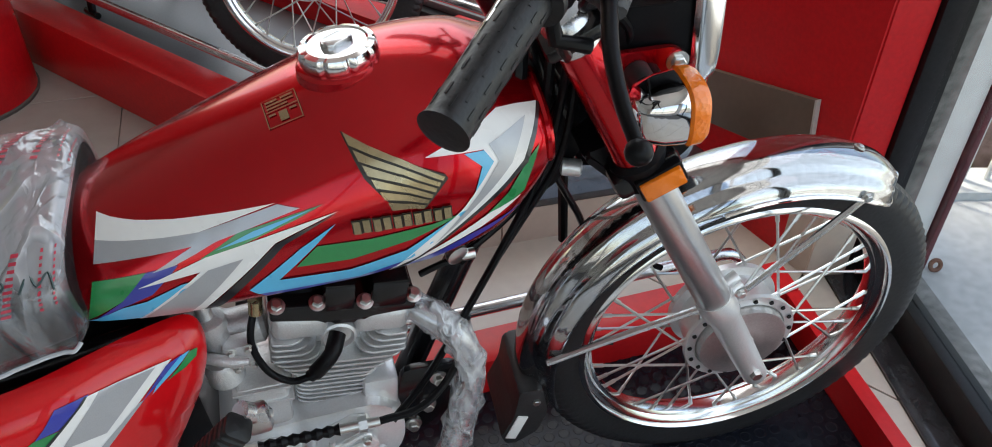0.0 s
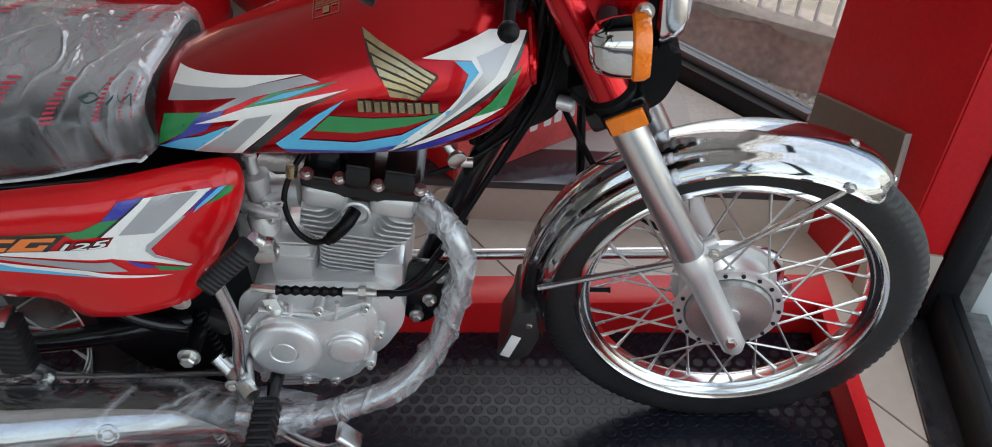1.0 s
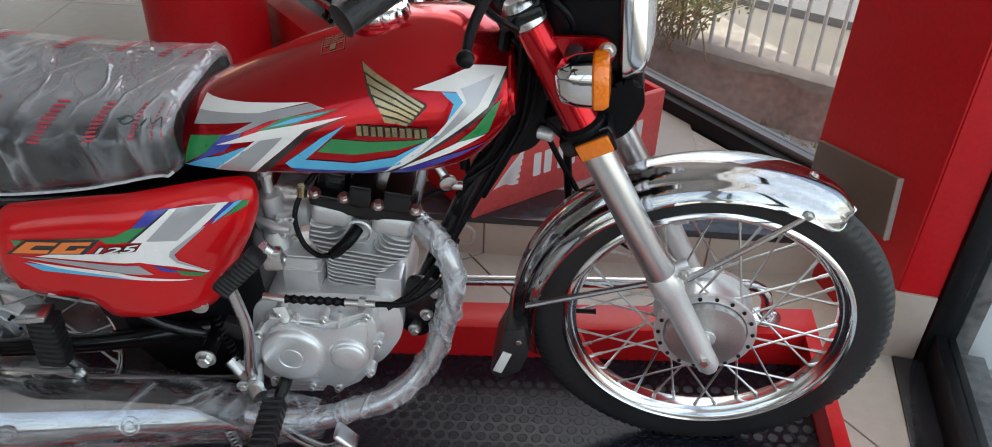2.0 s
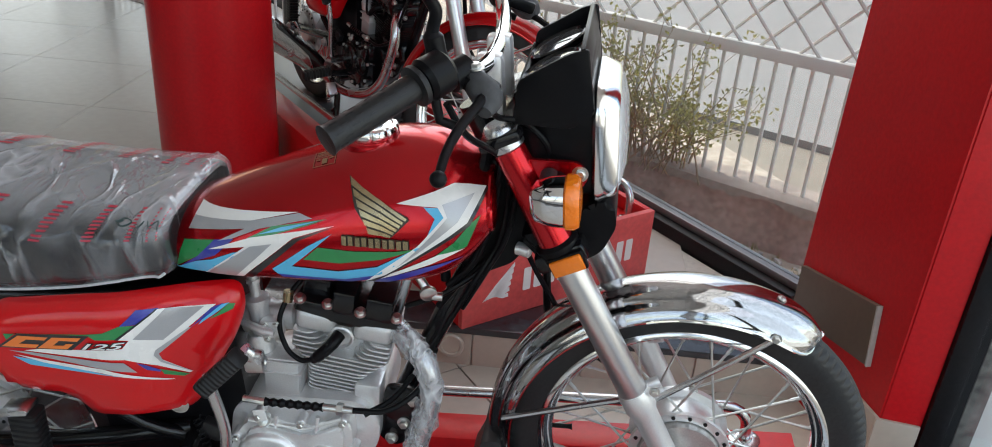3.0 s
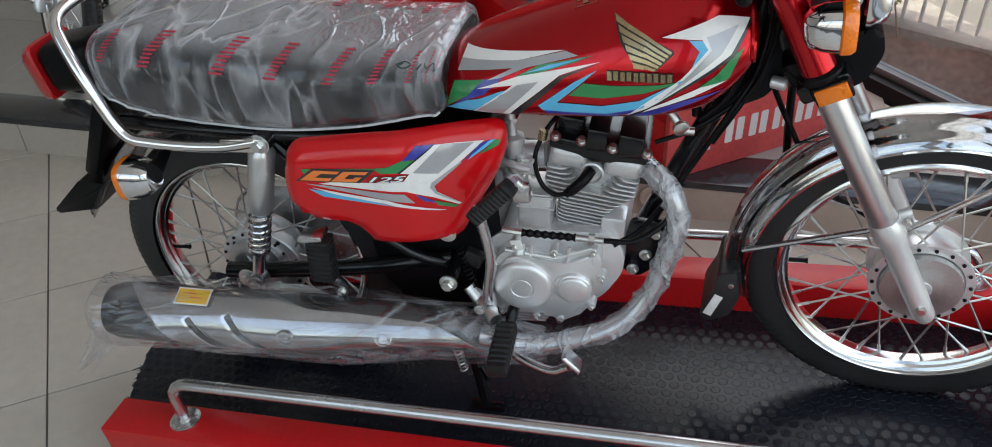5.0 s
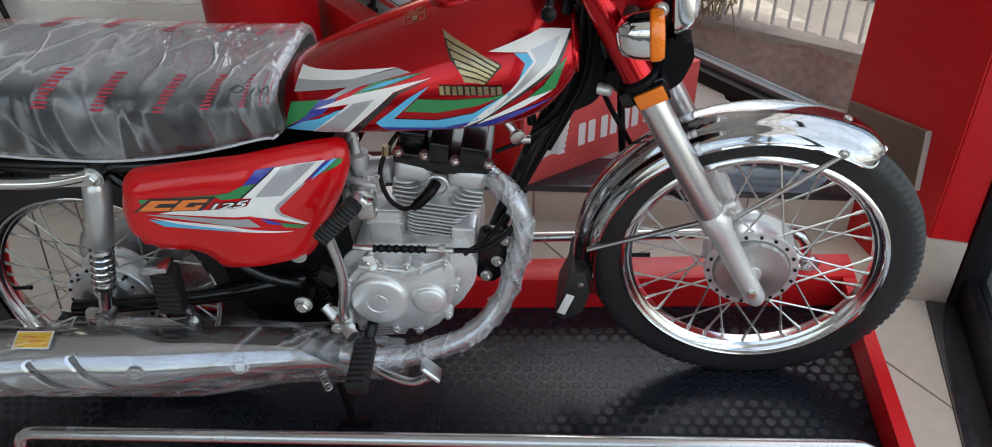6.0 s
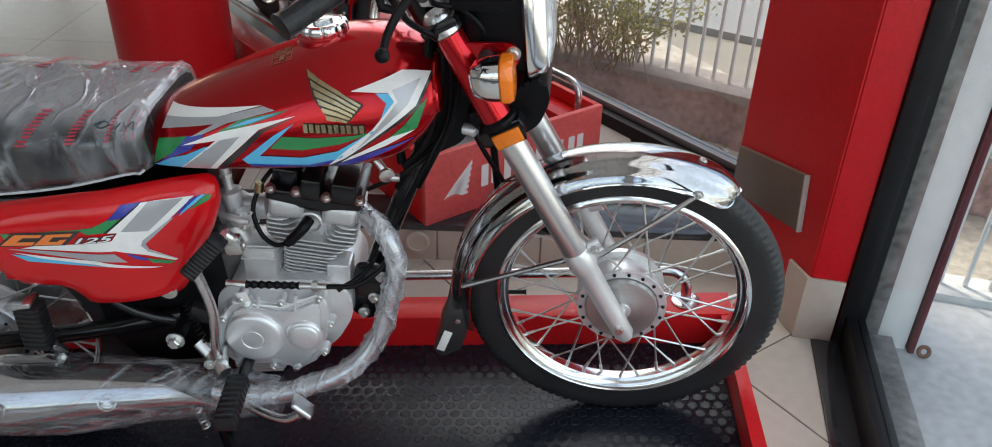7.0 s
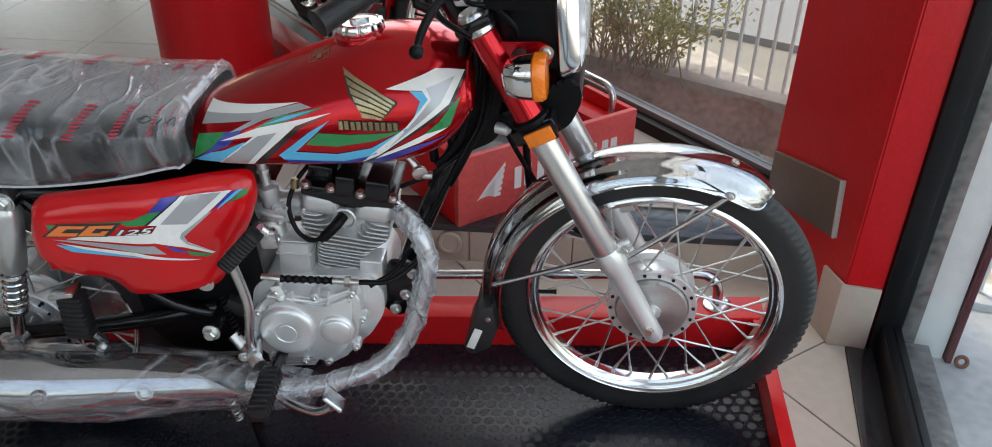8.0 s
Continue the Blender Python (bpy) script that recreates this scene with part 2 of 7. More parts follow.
WALL = pbr("off_white_wall", (0.58, 0.575, 0.56), 0.7, 0, 0.05, 60, 1.5, 0.1)
CEIL = pbr("white_ceiling", (0.78, 0.78, 0.77), 0.8, 0, 0.03, 60, 1.5, 0.05)
# the plinth's beige tile with the flank's shade mixed into its colour
SKIRTING_SHADED = pbr("shaded_wall_tile", (0.110, 0.082, 0.062), 0.42, 0, 0.12, 60, 5, 0.05)
FENCE = pbr("white_fence_paint", (0.70, 0.69, 0.66), 0.5, 0, 0.1, 90, 6, 0.1)
BRICK_WALL = pbr("worn_maroon_wall", (0.44, 0.29, 0.26), 0.9, 0, 0.55, 38, 5.5, 1.0)
CONCRETE = pbr("grey_concrete", (0.56, 0.56, 0.545), 0.75, 0, 0.25, 35, 2.0, 0.5)
COPING = pbr("weathered_cement", (0.36, 0.315, 0.285), 0.85, 0, 0.35, 35, 6, 0.7)
DIRT = pbr("dry_dirt", (0.48, 0.43, 0.36), 0.95, 0, 0.4, 30, 5, 1.0)
SAND = pbr("sandy_ground", (0.265, 0.240, 0.20), 0.95, 0, 0.2, 6, 0.5, 0.5)
ROAD = pbr("pale_road", (0.25, 0.25, 0.245), 0.9, 0, 0.1, 20, 0.4, 0.3)
LEAF = pbr("dry_green_leaf", (0.26, 0.235, 0.10), 0.6, 0, 0.5, 30, 6, 0, 0, 0.1)
_nt = LEAF.node_tree
_mix, _thin = _nt.nodes.new("ShaderNodeMixShader"), _nt.nodes.new("ShaderNodeBsdfTranslucent")
_thin.inputs["Color"].default_value = (0.30, 0.30, 0.06, 1)
_mix.inputs[0].default_value = 0.45
_nt.links.new(_nt.nodes["Principled BSDF"].outputs[0], _mix.inputs[1])
_nt.links.new(_thin.outputs[0], _mix.inputs[2])
_nt.links.new(_mix.outputs[0], _nt.nodes["Material Output"].inputs["Surface"])
TWIG = pbr("twig", (0.30, 0.23, 0.14), 0.8, 0, 0.3, 60, 6)
RUST = pbr("rusty_iron", (0.20, 0.09, 0.06), 0.8, 0.3, 0.4, 120, 12, 0.5)
GLASS = glass_pane("clear_glass")
GLASS_DUSTY = glass_pane("dusty_glass")
_nt = GLASS_DUSTY.node_tree
_old = _nt.nodes["Material Output"].inputs["Surface"].links[0].from_socket
_film, _dust, _cloud, _amount = _nt.nodes.new("ShaderNodeMixShader"), _nt.nodes.new("ShaderNodeBsdfDiffuse"), _nt.nodes.new("ShaderNodeTexNoise"), _nt.nodes.new("ShaderNodeMapRange")
_dust.inputs["Color"].default_value = (0.72, 0.70, 0.66, 1)
_cloud.inputs["Scale"].default_value, _cloud.inputs["Detail"].default_value = 5.0, 6
_amount.inputs["From Min"].default_value, _amount.inputs["From Max"].default_value = 0.35, 0.75
_amount.inputs["To Min"].default_value, _amount.inputs["To Max"].default_value = 0.04, 0.16
_nt.links.new(_cloud.outputs["Fac"], _amount.inputs["Value"])
_nt.links.new(_amount.outputs["Result"], _film.inputs[0])
_nt.links.new(_old, _film.inputs[1])
_nt.links.new(_dust.outputs[0], _film.inputs[2])
_nt.links.new(_film.outputs[0], _nt.nodes["Material Output"].inputs["Surface"])
WHITE_POST = pbr("white_plaster_post", (0.84, 0.84, 0.82), 0.7, 0, 0.1, 30, 3, 0.3)
MAROON = pbr("maroon_paint", (0.12, 0.02, 0.03), 0.4, 0, 0.2, 80, 6, 0.1)


# ---- mesh helpers ----
def finish(name, bm, mat, angle=38):
    bmesh.ops.recalc_face_normals(bm, faces=bm.faces[:])
    me = bpy.data.meshes.new(name)
    bm.to_mesh(me)
    bm.free()
    me.materials.append(mat)
    for p in me.polygons:
        p.use_smooth = True
    me.set_sharp_from_angle(angle=radians(angle))
    return me


def part(name, bm, mat, parent, label="", angle=38):
    ob = new(name, finish(name, bm, mat, angle))
    ob.parent = parent
    return tagged(ob, label)


def thing(name, label, category, at=None, group="", kind=""):
    ob = new(name)
    ob.empty_display_size = 0.05
    if at is not None:
        ob.matrix_world = at
    return tagged(ob, label, category, group, kind)


def solid(name, bm, mat, label, category, group="", kind="", angle=38):
    return tagged(new(name, finish(name, bm, mat, angle)), label, category, group, kind)


def smooth_path(pts, steps=8):
    """Catmull-Rom through the points."""
    p = [Vector(q) for q in pts]
    p = [p[0] * 2 - p[1]] + p + [p[-1] * 2 - p[-2]]
    out = []
    for i in range(1, len(p) - 2):
        a, b, c, d = p[i - 1:i + 3]
        for k in range(steps):
            t = k / steps
            out.append(0.5 * (2 * b + (c - a) * t + (2 * a - 5 * b + 4 * c - d) * t * t + (3 * b - a - 3 * c + d) * t ** 3))
    out.append(p[-2])
    return out


def bridge(bm, rings, closed=True, caps=True):
    for a, b in zip(rings, rings[1:]):
        n = len(a)
        for i in range(n if closed else n - 1):
            bm.faces.new((a[i], a[(i + 1) % n], b[(i + 1) % n], b[i]))
    if caps and closed:
        bm.faces.new(rings[0][::-1])
        bm.faces.new(rings[-1])


def tube(bm, pts, r, n=10, caps=True):
    """A round bar along points; r one radius or one for each point."""
    pts = [Vector(p) for p in pts]
    rs = r if isinstance(r, (list, tuple)) else [r] * len(pts)
    rings, up = [], None
    for i, p in enumerate(pts):
        d = (pts[min(i + 1, len(pts) - 1)] - pts[max(i - 1, 0)]).normalized()
        if up is None:
            up = d.orthogonal().normalized()
        up = (up - d * up.dot(d)).normalized()
        side = d.cross(up)
        rings.append([bm.verts.new(p + (up * math.cos(2 * math.pi * k / n) + side * math.sin(2 * math.pi * k / n)) * rs[i]) for k in range(n)])
    bridge(bm, rings, True, caps)
    return bm


def lathe(bm, profile, m, n=32, closed=False):
    """Turns (radius, height) round the local z axis of m."""
    rings = []
    for r, h in profile:
        rings.append([bm.verts.new(m @ Vector((r * math.cos(2 * math.pi * k / n), r * math.sin(2 * math.pi * k / n), h))) for k in range(n)])
    if closed:
        rings.append(rings[0])
    bridge(bm, rings, True, not closed)
    return bm


def frame_at(at, axis):
    """A pose at a point whose z axis runs along axis."""
    return Matrix.Translation(at) @ Vector(axis).to_track_quat('Z', 'Y').to_matrix().to_4x4()


def rod(bm, a, b, r, n=10, r2=None):
    return tube(bm, [a, b], [r, r if r2 is None else r2], n)


def block(bm, m, size, bevel=0.0, seg=2):
    g = bmesh.ops.create_cube(bm, size=1.0, matrix=m @ Matrix.Diagonal((*size, 1)))
    if bevel:
        edges = {e for v in g["verts"] for e in v.link_edges}
        bmesh.ops.bevel(bm, geom=list(edges), offset=bevel, segments=seg, profile=0.5, affect='EDGES')
    return bm


def slab(bm, outline, y0, y1, bevel=0.0, seg=2):
    """A plate with an outline in x, z between y0 and y1."""
    a = [bm.verts.new((x, y0, z)) for x, z in outline]
    b = [bm.verts.new((x, y1, z)) for x, z in outline]
    n = len(a)
    fs = [bm.faces.new(a), bm.faces.new(b[::-1])] + [bm.faces.new((a[i], b[i], b[(i + 1) % n], a[(i + 1) % n])) for i in range(n)]
    if bevel:
        bmesh.ops.bevel(bm, geom=list(fs[0].edges) + list(fs[1].edges), offset=bevel, segments=seg, profile=0.5, affect='EDGES')
    return bm


def plate(bm, corners, z0, z1, bevel=0.0):
    """A slab with an outline in x, y between two heights."""
    a = [bm.verts.new((x, y, z0)) for x, y in corners]
    b = [bm.verts.new((x, y, z1)) for x, y in corners]
    n = len(a)
    fs = [bm.faces.new(a), bm.faces.new(b)] + [bm.faces.new((a[i], a[(i + 1) % n], b[(i + 1) % n], b[i])) for i in range(n)]
    if bevel:
        bmesh.ops.bevel(bm, geom=list(fs[1].edges), offset=bevel, segments=2, profile=0.5, affect='EDGES')
    return bm


def rounded(outline, r, n=5):
    """Rounds the corners of a 2D outline."""
    out, c = [], len(outline)
    for i in range(c):
        p, a, b = Vector(outline[i]), Vector(outline[i - 1]), Vector(outline[(i + 1) % c])
        k = min(r, 0.45 * (a - p).length, 0.45 * (b - p).length)
        s, e = p + (a - p).normalized() * k, p + (b - p).normalized() * k
        for j in range(n + 1):
            t = j / n
            out.append(tuple(s * (1 - t) ** 2 + p * 2 * t * (1 - t) + e * t * t))
    return out


def spring(bm, a, b, radius, wire, turns, n=6):
    a, b = Vector(a), Vector(b)
    m = frame_at(a, b - a)
    length = (b - a).length
    steps = int(turns * 12)
    tube(bm, [m @ Vector((radius * math.cos(2 * math.pi * turns * i / steps), radius * math.sin(2 * math.pi * turns * i / steps), length * i / steps)) for i in range(steps + 1)], wire, n)
    return bm


def bolt(bm, at, axis, r=0.008, h=0.008):
    """A hexagon bolt head with its washer."""
    m = frame_at(at, axis)
    lathe(bm, [(r * 1.5, 0), (r * 1.5, h * 0.2), (r * 1.05, h * 0.25)], m, 16)
    lathe(bm, [(r, h * 0.2), (r, h * 0.85), (r * 0.8, h), (r * 0.3, h)], m, 6)
    return bm


def drape(outline, caster, lift=0.0012, step=0.012, axis=1):
    """A thin sheet with an outline in x, z laid on the surface that caster(x, z) gives."""
    bm = bmesh.new()
    bm.faces.new([bm.verts.new((x, 0, z)) for x, z in outline])
    xs, zs = [p[0] for p in outline], [p[1] for p in outline]
    for lo, hi, no in ((min(xs), max(xs), (1, 0, 0)), (min(zs), max(zs), (0, 0, 1))):
        k = math.floor(lo / step) * step + step
        while k < hi:
            bmesh.ops.bisect_plane(bm, geom=bm.verts[:] + bm.edges[:] + bm.faces[:], plane_co=(k, 0, k), plane_no=no, dist=1e-5)
            k += step
    for v in bm.verts:
        hit = caster(v.co.x, v.co.z)
        if hit is None:
            hit = (v.co.x, -0.1, v.co.z), (0, -1, 0)
        v.co = Vector(hit[0]) + Vector(hit[1]) * lift
    return bm


def caster_of(ob, outward=-1):
    """Where a level ray from the side meets a mesh, by x and z."""
    from mathutils.bvhtree import BVHTree
    b = bmesh.new()
    b.from_mesh(ob.data)
    tree = BVHTree.FromBMesh(b)
    b.free()

    def cast(x, z):
        loc, no, _, _ = tree.ray_cast(Vector((x, outward * 1.0, z)), Vector((0, -outward, 0)))
        if loc is None:
            loc, no, _, d = tree.find_nearest(Vector((x, outward * 0.13, z)))
        if no.y * outward < 0:
            no = -no
        return tuple(loc), tuple(no)
    return cast


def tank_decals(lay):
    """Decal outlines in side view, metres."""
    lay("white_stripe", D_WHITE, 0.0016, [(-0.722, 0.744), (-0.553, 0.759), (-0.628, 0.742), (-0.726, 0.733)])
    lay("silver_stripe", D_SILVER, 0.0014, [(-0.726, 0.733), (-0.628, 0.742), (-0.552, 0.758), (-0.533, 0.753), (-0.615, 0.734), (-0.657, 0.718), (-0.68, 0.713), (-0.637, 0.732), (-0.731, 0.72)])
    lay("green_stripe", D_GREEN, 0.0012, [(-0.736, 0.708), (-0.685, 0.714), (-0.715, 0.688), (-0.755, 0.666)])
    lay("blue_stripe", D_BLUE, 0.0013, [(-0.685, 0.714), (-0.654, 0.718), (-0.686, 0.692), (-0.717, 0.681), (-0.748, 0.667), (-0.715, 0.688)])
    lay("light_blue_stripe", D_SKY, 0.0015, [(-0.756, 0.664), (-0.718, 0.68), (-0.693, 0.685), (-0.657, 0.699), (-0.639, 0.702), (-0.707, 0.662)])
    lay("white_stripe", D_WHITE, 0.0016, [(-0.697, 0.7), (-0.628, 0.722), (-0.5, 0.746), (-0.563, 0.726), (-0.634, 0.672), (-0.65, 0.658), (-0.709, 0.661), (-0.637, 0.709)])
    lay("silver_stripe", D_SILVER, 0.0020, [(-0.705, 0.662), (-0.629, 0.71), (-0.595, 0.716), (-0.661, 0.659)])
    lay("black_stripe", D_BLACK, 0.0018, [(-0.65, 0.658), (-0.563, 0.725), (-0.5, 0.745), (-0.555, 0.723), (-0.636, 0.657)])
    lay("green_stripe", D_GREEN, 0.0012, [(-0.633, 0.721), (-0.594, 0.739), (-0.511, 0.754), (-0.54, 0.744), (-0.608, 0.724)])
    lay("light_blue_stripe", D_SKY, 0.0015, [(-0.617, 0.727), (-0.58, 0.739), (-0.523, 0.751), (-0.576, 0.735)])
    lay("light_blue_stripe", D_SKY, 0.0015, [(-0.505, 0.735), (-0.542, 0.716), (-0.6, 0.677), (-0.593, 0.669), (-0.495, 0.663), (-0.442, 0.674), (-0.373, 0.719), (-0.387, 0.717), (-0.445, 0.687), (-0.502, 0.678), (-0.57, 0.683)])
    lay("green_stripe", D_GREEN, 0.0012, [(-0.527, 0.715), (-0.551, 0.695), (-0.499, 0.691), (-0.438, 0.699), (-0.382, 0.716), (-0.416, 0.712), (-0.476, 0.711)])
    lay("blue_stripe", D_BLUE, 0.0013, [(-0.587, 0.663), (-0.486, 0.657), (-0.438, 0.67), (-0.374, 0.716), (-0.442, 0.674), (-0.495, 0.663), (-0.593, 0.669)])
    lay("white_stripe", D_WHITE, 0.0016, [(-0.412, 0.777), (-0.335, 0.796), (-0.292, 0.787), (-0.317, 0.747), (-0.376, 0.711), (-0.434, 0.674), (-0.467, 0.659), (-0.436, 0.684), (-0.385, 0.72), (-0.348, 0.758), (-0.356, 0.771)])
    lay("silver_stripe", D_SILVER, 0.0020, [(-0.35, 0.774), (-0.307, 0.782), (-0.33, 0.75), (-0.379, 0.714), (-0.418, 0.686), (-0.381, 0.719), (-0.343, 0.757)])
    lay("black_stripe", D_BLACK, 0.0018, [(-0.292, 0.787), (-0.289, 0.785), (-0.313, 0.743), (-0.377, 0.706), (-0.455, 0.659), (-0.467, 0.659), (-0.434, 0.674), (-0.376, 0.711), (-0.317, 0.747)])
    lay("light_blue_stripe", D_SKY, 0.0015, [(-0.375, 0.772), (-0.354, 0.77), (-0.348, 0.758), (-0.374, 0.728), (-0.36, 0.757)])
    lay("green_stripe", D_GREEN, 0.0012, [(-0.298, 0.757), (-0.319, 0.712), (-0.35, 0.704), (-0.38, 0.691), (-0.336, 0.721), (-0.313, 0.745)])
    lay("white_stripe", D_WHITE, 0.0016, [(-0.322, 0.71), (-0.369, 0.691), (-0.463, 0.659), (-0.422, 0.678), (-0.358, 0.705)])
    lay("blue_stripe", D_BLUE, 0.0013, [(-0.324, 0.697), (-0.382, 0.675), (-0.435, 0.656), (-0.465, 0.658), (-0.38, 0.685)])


def panel_decals(lay):
    """Decal outlines in side view, metres."""
    lay("green_stripe", D_GREEN, 0.0012, [(-0.993, 0.601), (-0.99, 0.591), (-0.974, 0.602), (-0.865, 0.6), (-0.855, 0.593), (-0.827, 0.592), (-0.795, 0.61), (-0.819, 0.612), (-0.842, 0.604), (-0.87, 0.602)])
    lay("blue_stripe", D_BLUE, 0.0013, [(-0.794, 0.632), (-0.765, 0.629), (-0.793, 0.611), (-0.818, 0.612), (-0.809, 0.619)])
    lay("white_stripe", D_WHITE, 0.0016, [(-0.767, 0.628), (-0.692, 0.62), (-0.777, 0.56), (-0.774, 0.547), (-0.74, 0.514), (-0.745, 0.513), (-0.781, 0.538), (-0.82, 0.557), (-0.967, 0.574), (-0.944, 0.577), (-0.82, 0.576), (-0.809, 0.588), (-0.823, 0.591)])
    lay("silver_stripe", D_SILVER, 0.0020, [(-0.757, 0.627), (-0.708, 0.62), (-0.767, 0.579), (-0.804, 0.589)])
    lay("black_stripe", D_BLACK, 0.0018, [(-0.828, 0.592), (-0.769, 0.629), (-0.767, 0.628), (-0.823, 0.591)])
    lay("silver_stripe", D_SILVER, 0.0021, [(-0.733, 0.591), (-0.728, 0.591), (-0.776, 0.558), (-0.773, 0.545), (-0.74, 0.514), (-0.776, 0.543), (-0.783, 0.557), (-0.779, 0.565)])
    lay("blue_stripe", D_BLUE, 0.0022, [(-0.699, 0.616), (-0.682, 0.62), (-0.687, 0.614), (-0.727, 0.592), (-0.735, 0.586)])
    lay("light_blue_stripe", D_SKY, 0.0023, [(-0.684, 0.619), (-0.676, 0.618), (-0.693, 0.607), (-0.72, 0.592), (-0.714, 0.599)])
    lay("green_stripe", D_GREEN, 0.0021, [(-0.677, 0.617), (-0.67, 0.613), (-0.673, 0.607), (-0.704, 0.598), (-0.69, 0.607)])
    lay("silver_stripe", D_SILVER, 0.0014, [(-0.992, 0.574), (-0.957, 0.571), (-0.823, 0.552), (-0.809, 0.532), (-0.896, 0.553)])
    lay("light_blue_stripe", D_SKY, 0.0015, [(-0.988, 0.564), (-0.961, 0.559), (-0.878, 0.54), (-0.814, 0.523), (-0.848, 0.531), (-0.965, 0.549)])
    lay("white_stripe", D_WHITE, 0.0016, [(-0.983, 0.567), (-0.929, 0.556), (-0.855, 0.543), (-0.764, 0.507), (-0.775, 0.509), (-0.858, 0.536), (-0.941, 0.553)])
    lay("blue_stripe", D_BLUE, 0.0017, [(-0.807, 0.549), (-0.795, 0.542), (-0.779, 0.529), (-0.78, 0.526), (-0.796, 0.534)])
    lay("green_stripe", D_GREEN, 0.0017, [(-0.78, 0.531), (-0.745, 0.511), (-0.753, 0.509), (-0.776, 0.52)])
    lay("black_stripe", D_BLACK, 0.0018, [(-1.008, 0.579), (-0.971, 0.602), (-0.862, 0.6), (-0.893, 0.576)])



# ---- the motorcycle ----
Y_AXIS = Matrix.Rotation(radians(90), 4, 'X')  # lathe axis onto -y


def make_wheel(name, parent, centre, tyre_r, rim_r, half, hub_r, drum_left):
    bm = bmesh.new()
    w = 0.027
    lathe(bm, [(rim_r, w), (rim_r + 0.003, w - 0.003), (rim_r - 0.006, w - 0.004), (rim_r - 0.016, w * 0.55), (rim_r - 0.019, w * 0.3),
               (rim_r - 0.019, -w * 0.3), (rim_r - 0.016, -w * 0.55), (rim_r - 0.006, -w + 0.004), (rim_r + 0.003, -w + 0.003), (rim_r, -w),
               (rim_r - 0.005, -w - 0.001), (rim_r - 0.0075, -w * 0.90), (rim_r - 0.0085, -w * 0.66), (rim_r - 0.0165, -w * 0.50), (rim_r - 0.0215, -w * 0.34), (rim_r - 0.0225, 0),
               (rim_r - 0.0215, w * 0.34), (rim_r - 0.0165, w * 0.50), (rim_r - 0.0085, w * 0.66), (rim_r - 0.0075, w * 0.90), (rim_r - 0.005, w + 0.001)],
          Y_AXIS, 96, True)
    rim = part(name, bm, RIM_CHROME, parent, "chrome wire-spoked wheel")
    rim.location = centre
    bm = bmesh.new()
    n, prof = 330, []
    for k in range(17):
        a = math.pi * (k / 16)
        prof.append((rim_r + 0.001 + (tyre_r - rim_r - 0.001) * math.sin(a) ** 0.75, half * math.cos(a) * (0.72 + 0.28 * math.sin(a))))
    rings = []
    for i in range(n):
        a = 2 * math.pi * i / n
        ring = []
        for k, (r, h) in enumerate(prof):
            cut = 0.0022 if k in (2, 14) else -0.0012 if k in (3, 13) else 0.0
            if 4 <= k <= 12:
                if k in (7, 9):
                    cut = 0.003
                if (i + (1 if k < 8 else 0)) % 3 == 0 and k not in (7, 8, 9):
                    cut = 0.0048
            ring.append(bm.verts.new(((r - cut) * math.cos(a), h, (r - cut) * math.sin(a))))
        rings.append(ring)
    for i in range(n):
        a, b = rings[i], rings[(i + 1) % n]
        for k in range(16):
            bm.faces.new((a[k], a[k + 1], b[k + 1], b[k]))
    part("tyre", bm, RUBBER, rim, "black rubber tyre with block tread", 30)
    bm = bmesh.new()
    s = -1 if drum_left else 1
    lathe(bm, [(0.010, 0.052 * s), (0.016, 0.052 * s), (0.018, 0.036 * s), (0.030, 0.038 * s), (hub_r * 0.68, 0.046 * s), (hub_r * 0.74, 0.046 * s),
               (hub_r * 0.78, 0.031 * s), (hub_r * 0.81, 0.031 * s), (hub_r * 0.83, 0.036 * s), (hub_r, 0.036 * s), (hub_r + 0.001, 0.030 * s), (hub_r * 0.90, 0.027 * s), (hub_r * 0.86, -0.020 * s),
               (hub_r, -0.024 * s), (hub_r, -0.034 * s), (hub_r * 0.9, -0.038 * s), (0.03, -0.045 * s), (0.012, -0.05 * s)], Y_AXIS, 48)
    hub = part("hub", bm, ALLOY, rim, "silver cast alloy drum hub", 25)
    bm = bmesh.new()
    lathe(bm, [(0.016, 0.0485 * s), (0.030, 0.0485 * s), (0.034, 0.0470 * s), (hub_r * 0.70, 0.0482 * s), (hub_r * 0.78, 0.0475 * s), (hub_r * 0.80, 0.0340 * s)], Y_AXIS, 48)
    part("hub_face", bm, HUB_FACE, hub, "turned grey metal face", 25)
    bm = bmesh.new()
    for k in range(18):
        a = 2 * math.pi * k / 18
        lathe(bm, [(0.0036, 0), (0.003, 0.0022), (0.001, 0.0024)], frame_at((hub_r * 0.92 * math.cos(a), -0.0372 * s, hub_r * 0.92 * math.sin(a)), (0, -s, 0)), 8)
    tagged(part("spoke_head_ring", bm, GRIP, hub), "", "", "", "stuff")
    for side in (-1, 1):
        for lean in (-1, 1):
            bm = bmesh.new()
            a0 = lean * radians(34)
            p = Vector((hub_r * 0.93 * math.cos(a0), side * 0.031, hub_r * 0.93 * math.sin(a0)))
            q = Vector((rim_r - 0.0205, side * 0.004, 0))
            d = (q - p).normalized()
            tube(bm, [p, q - d * 0.016], 0.0021, 6)
            tube(bm, [q - d * 0.017, q - d * 0.004, q], [0.0032, 0.0032, 0.0038], 6)
            me = finish("spoke", bm, ZINC)
            for k in range(9):
                ob = new("spoke", me)
                ob.parent = rim
                ob.matrix_basis = Matrix.Rotation(2 * math.pi * (k + (side + 1) * 0.25 + (lean + 1) * 0.125) / 9, 4, 'Y')
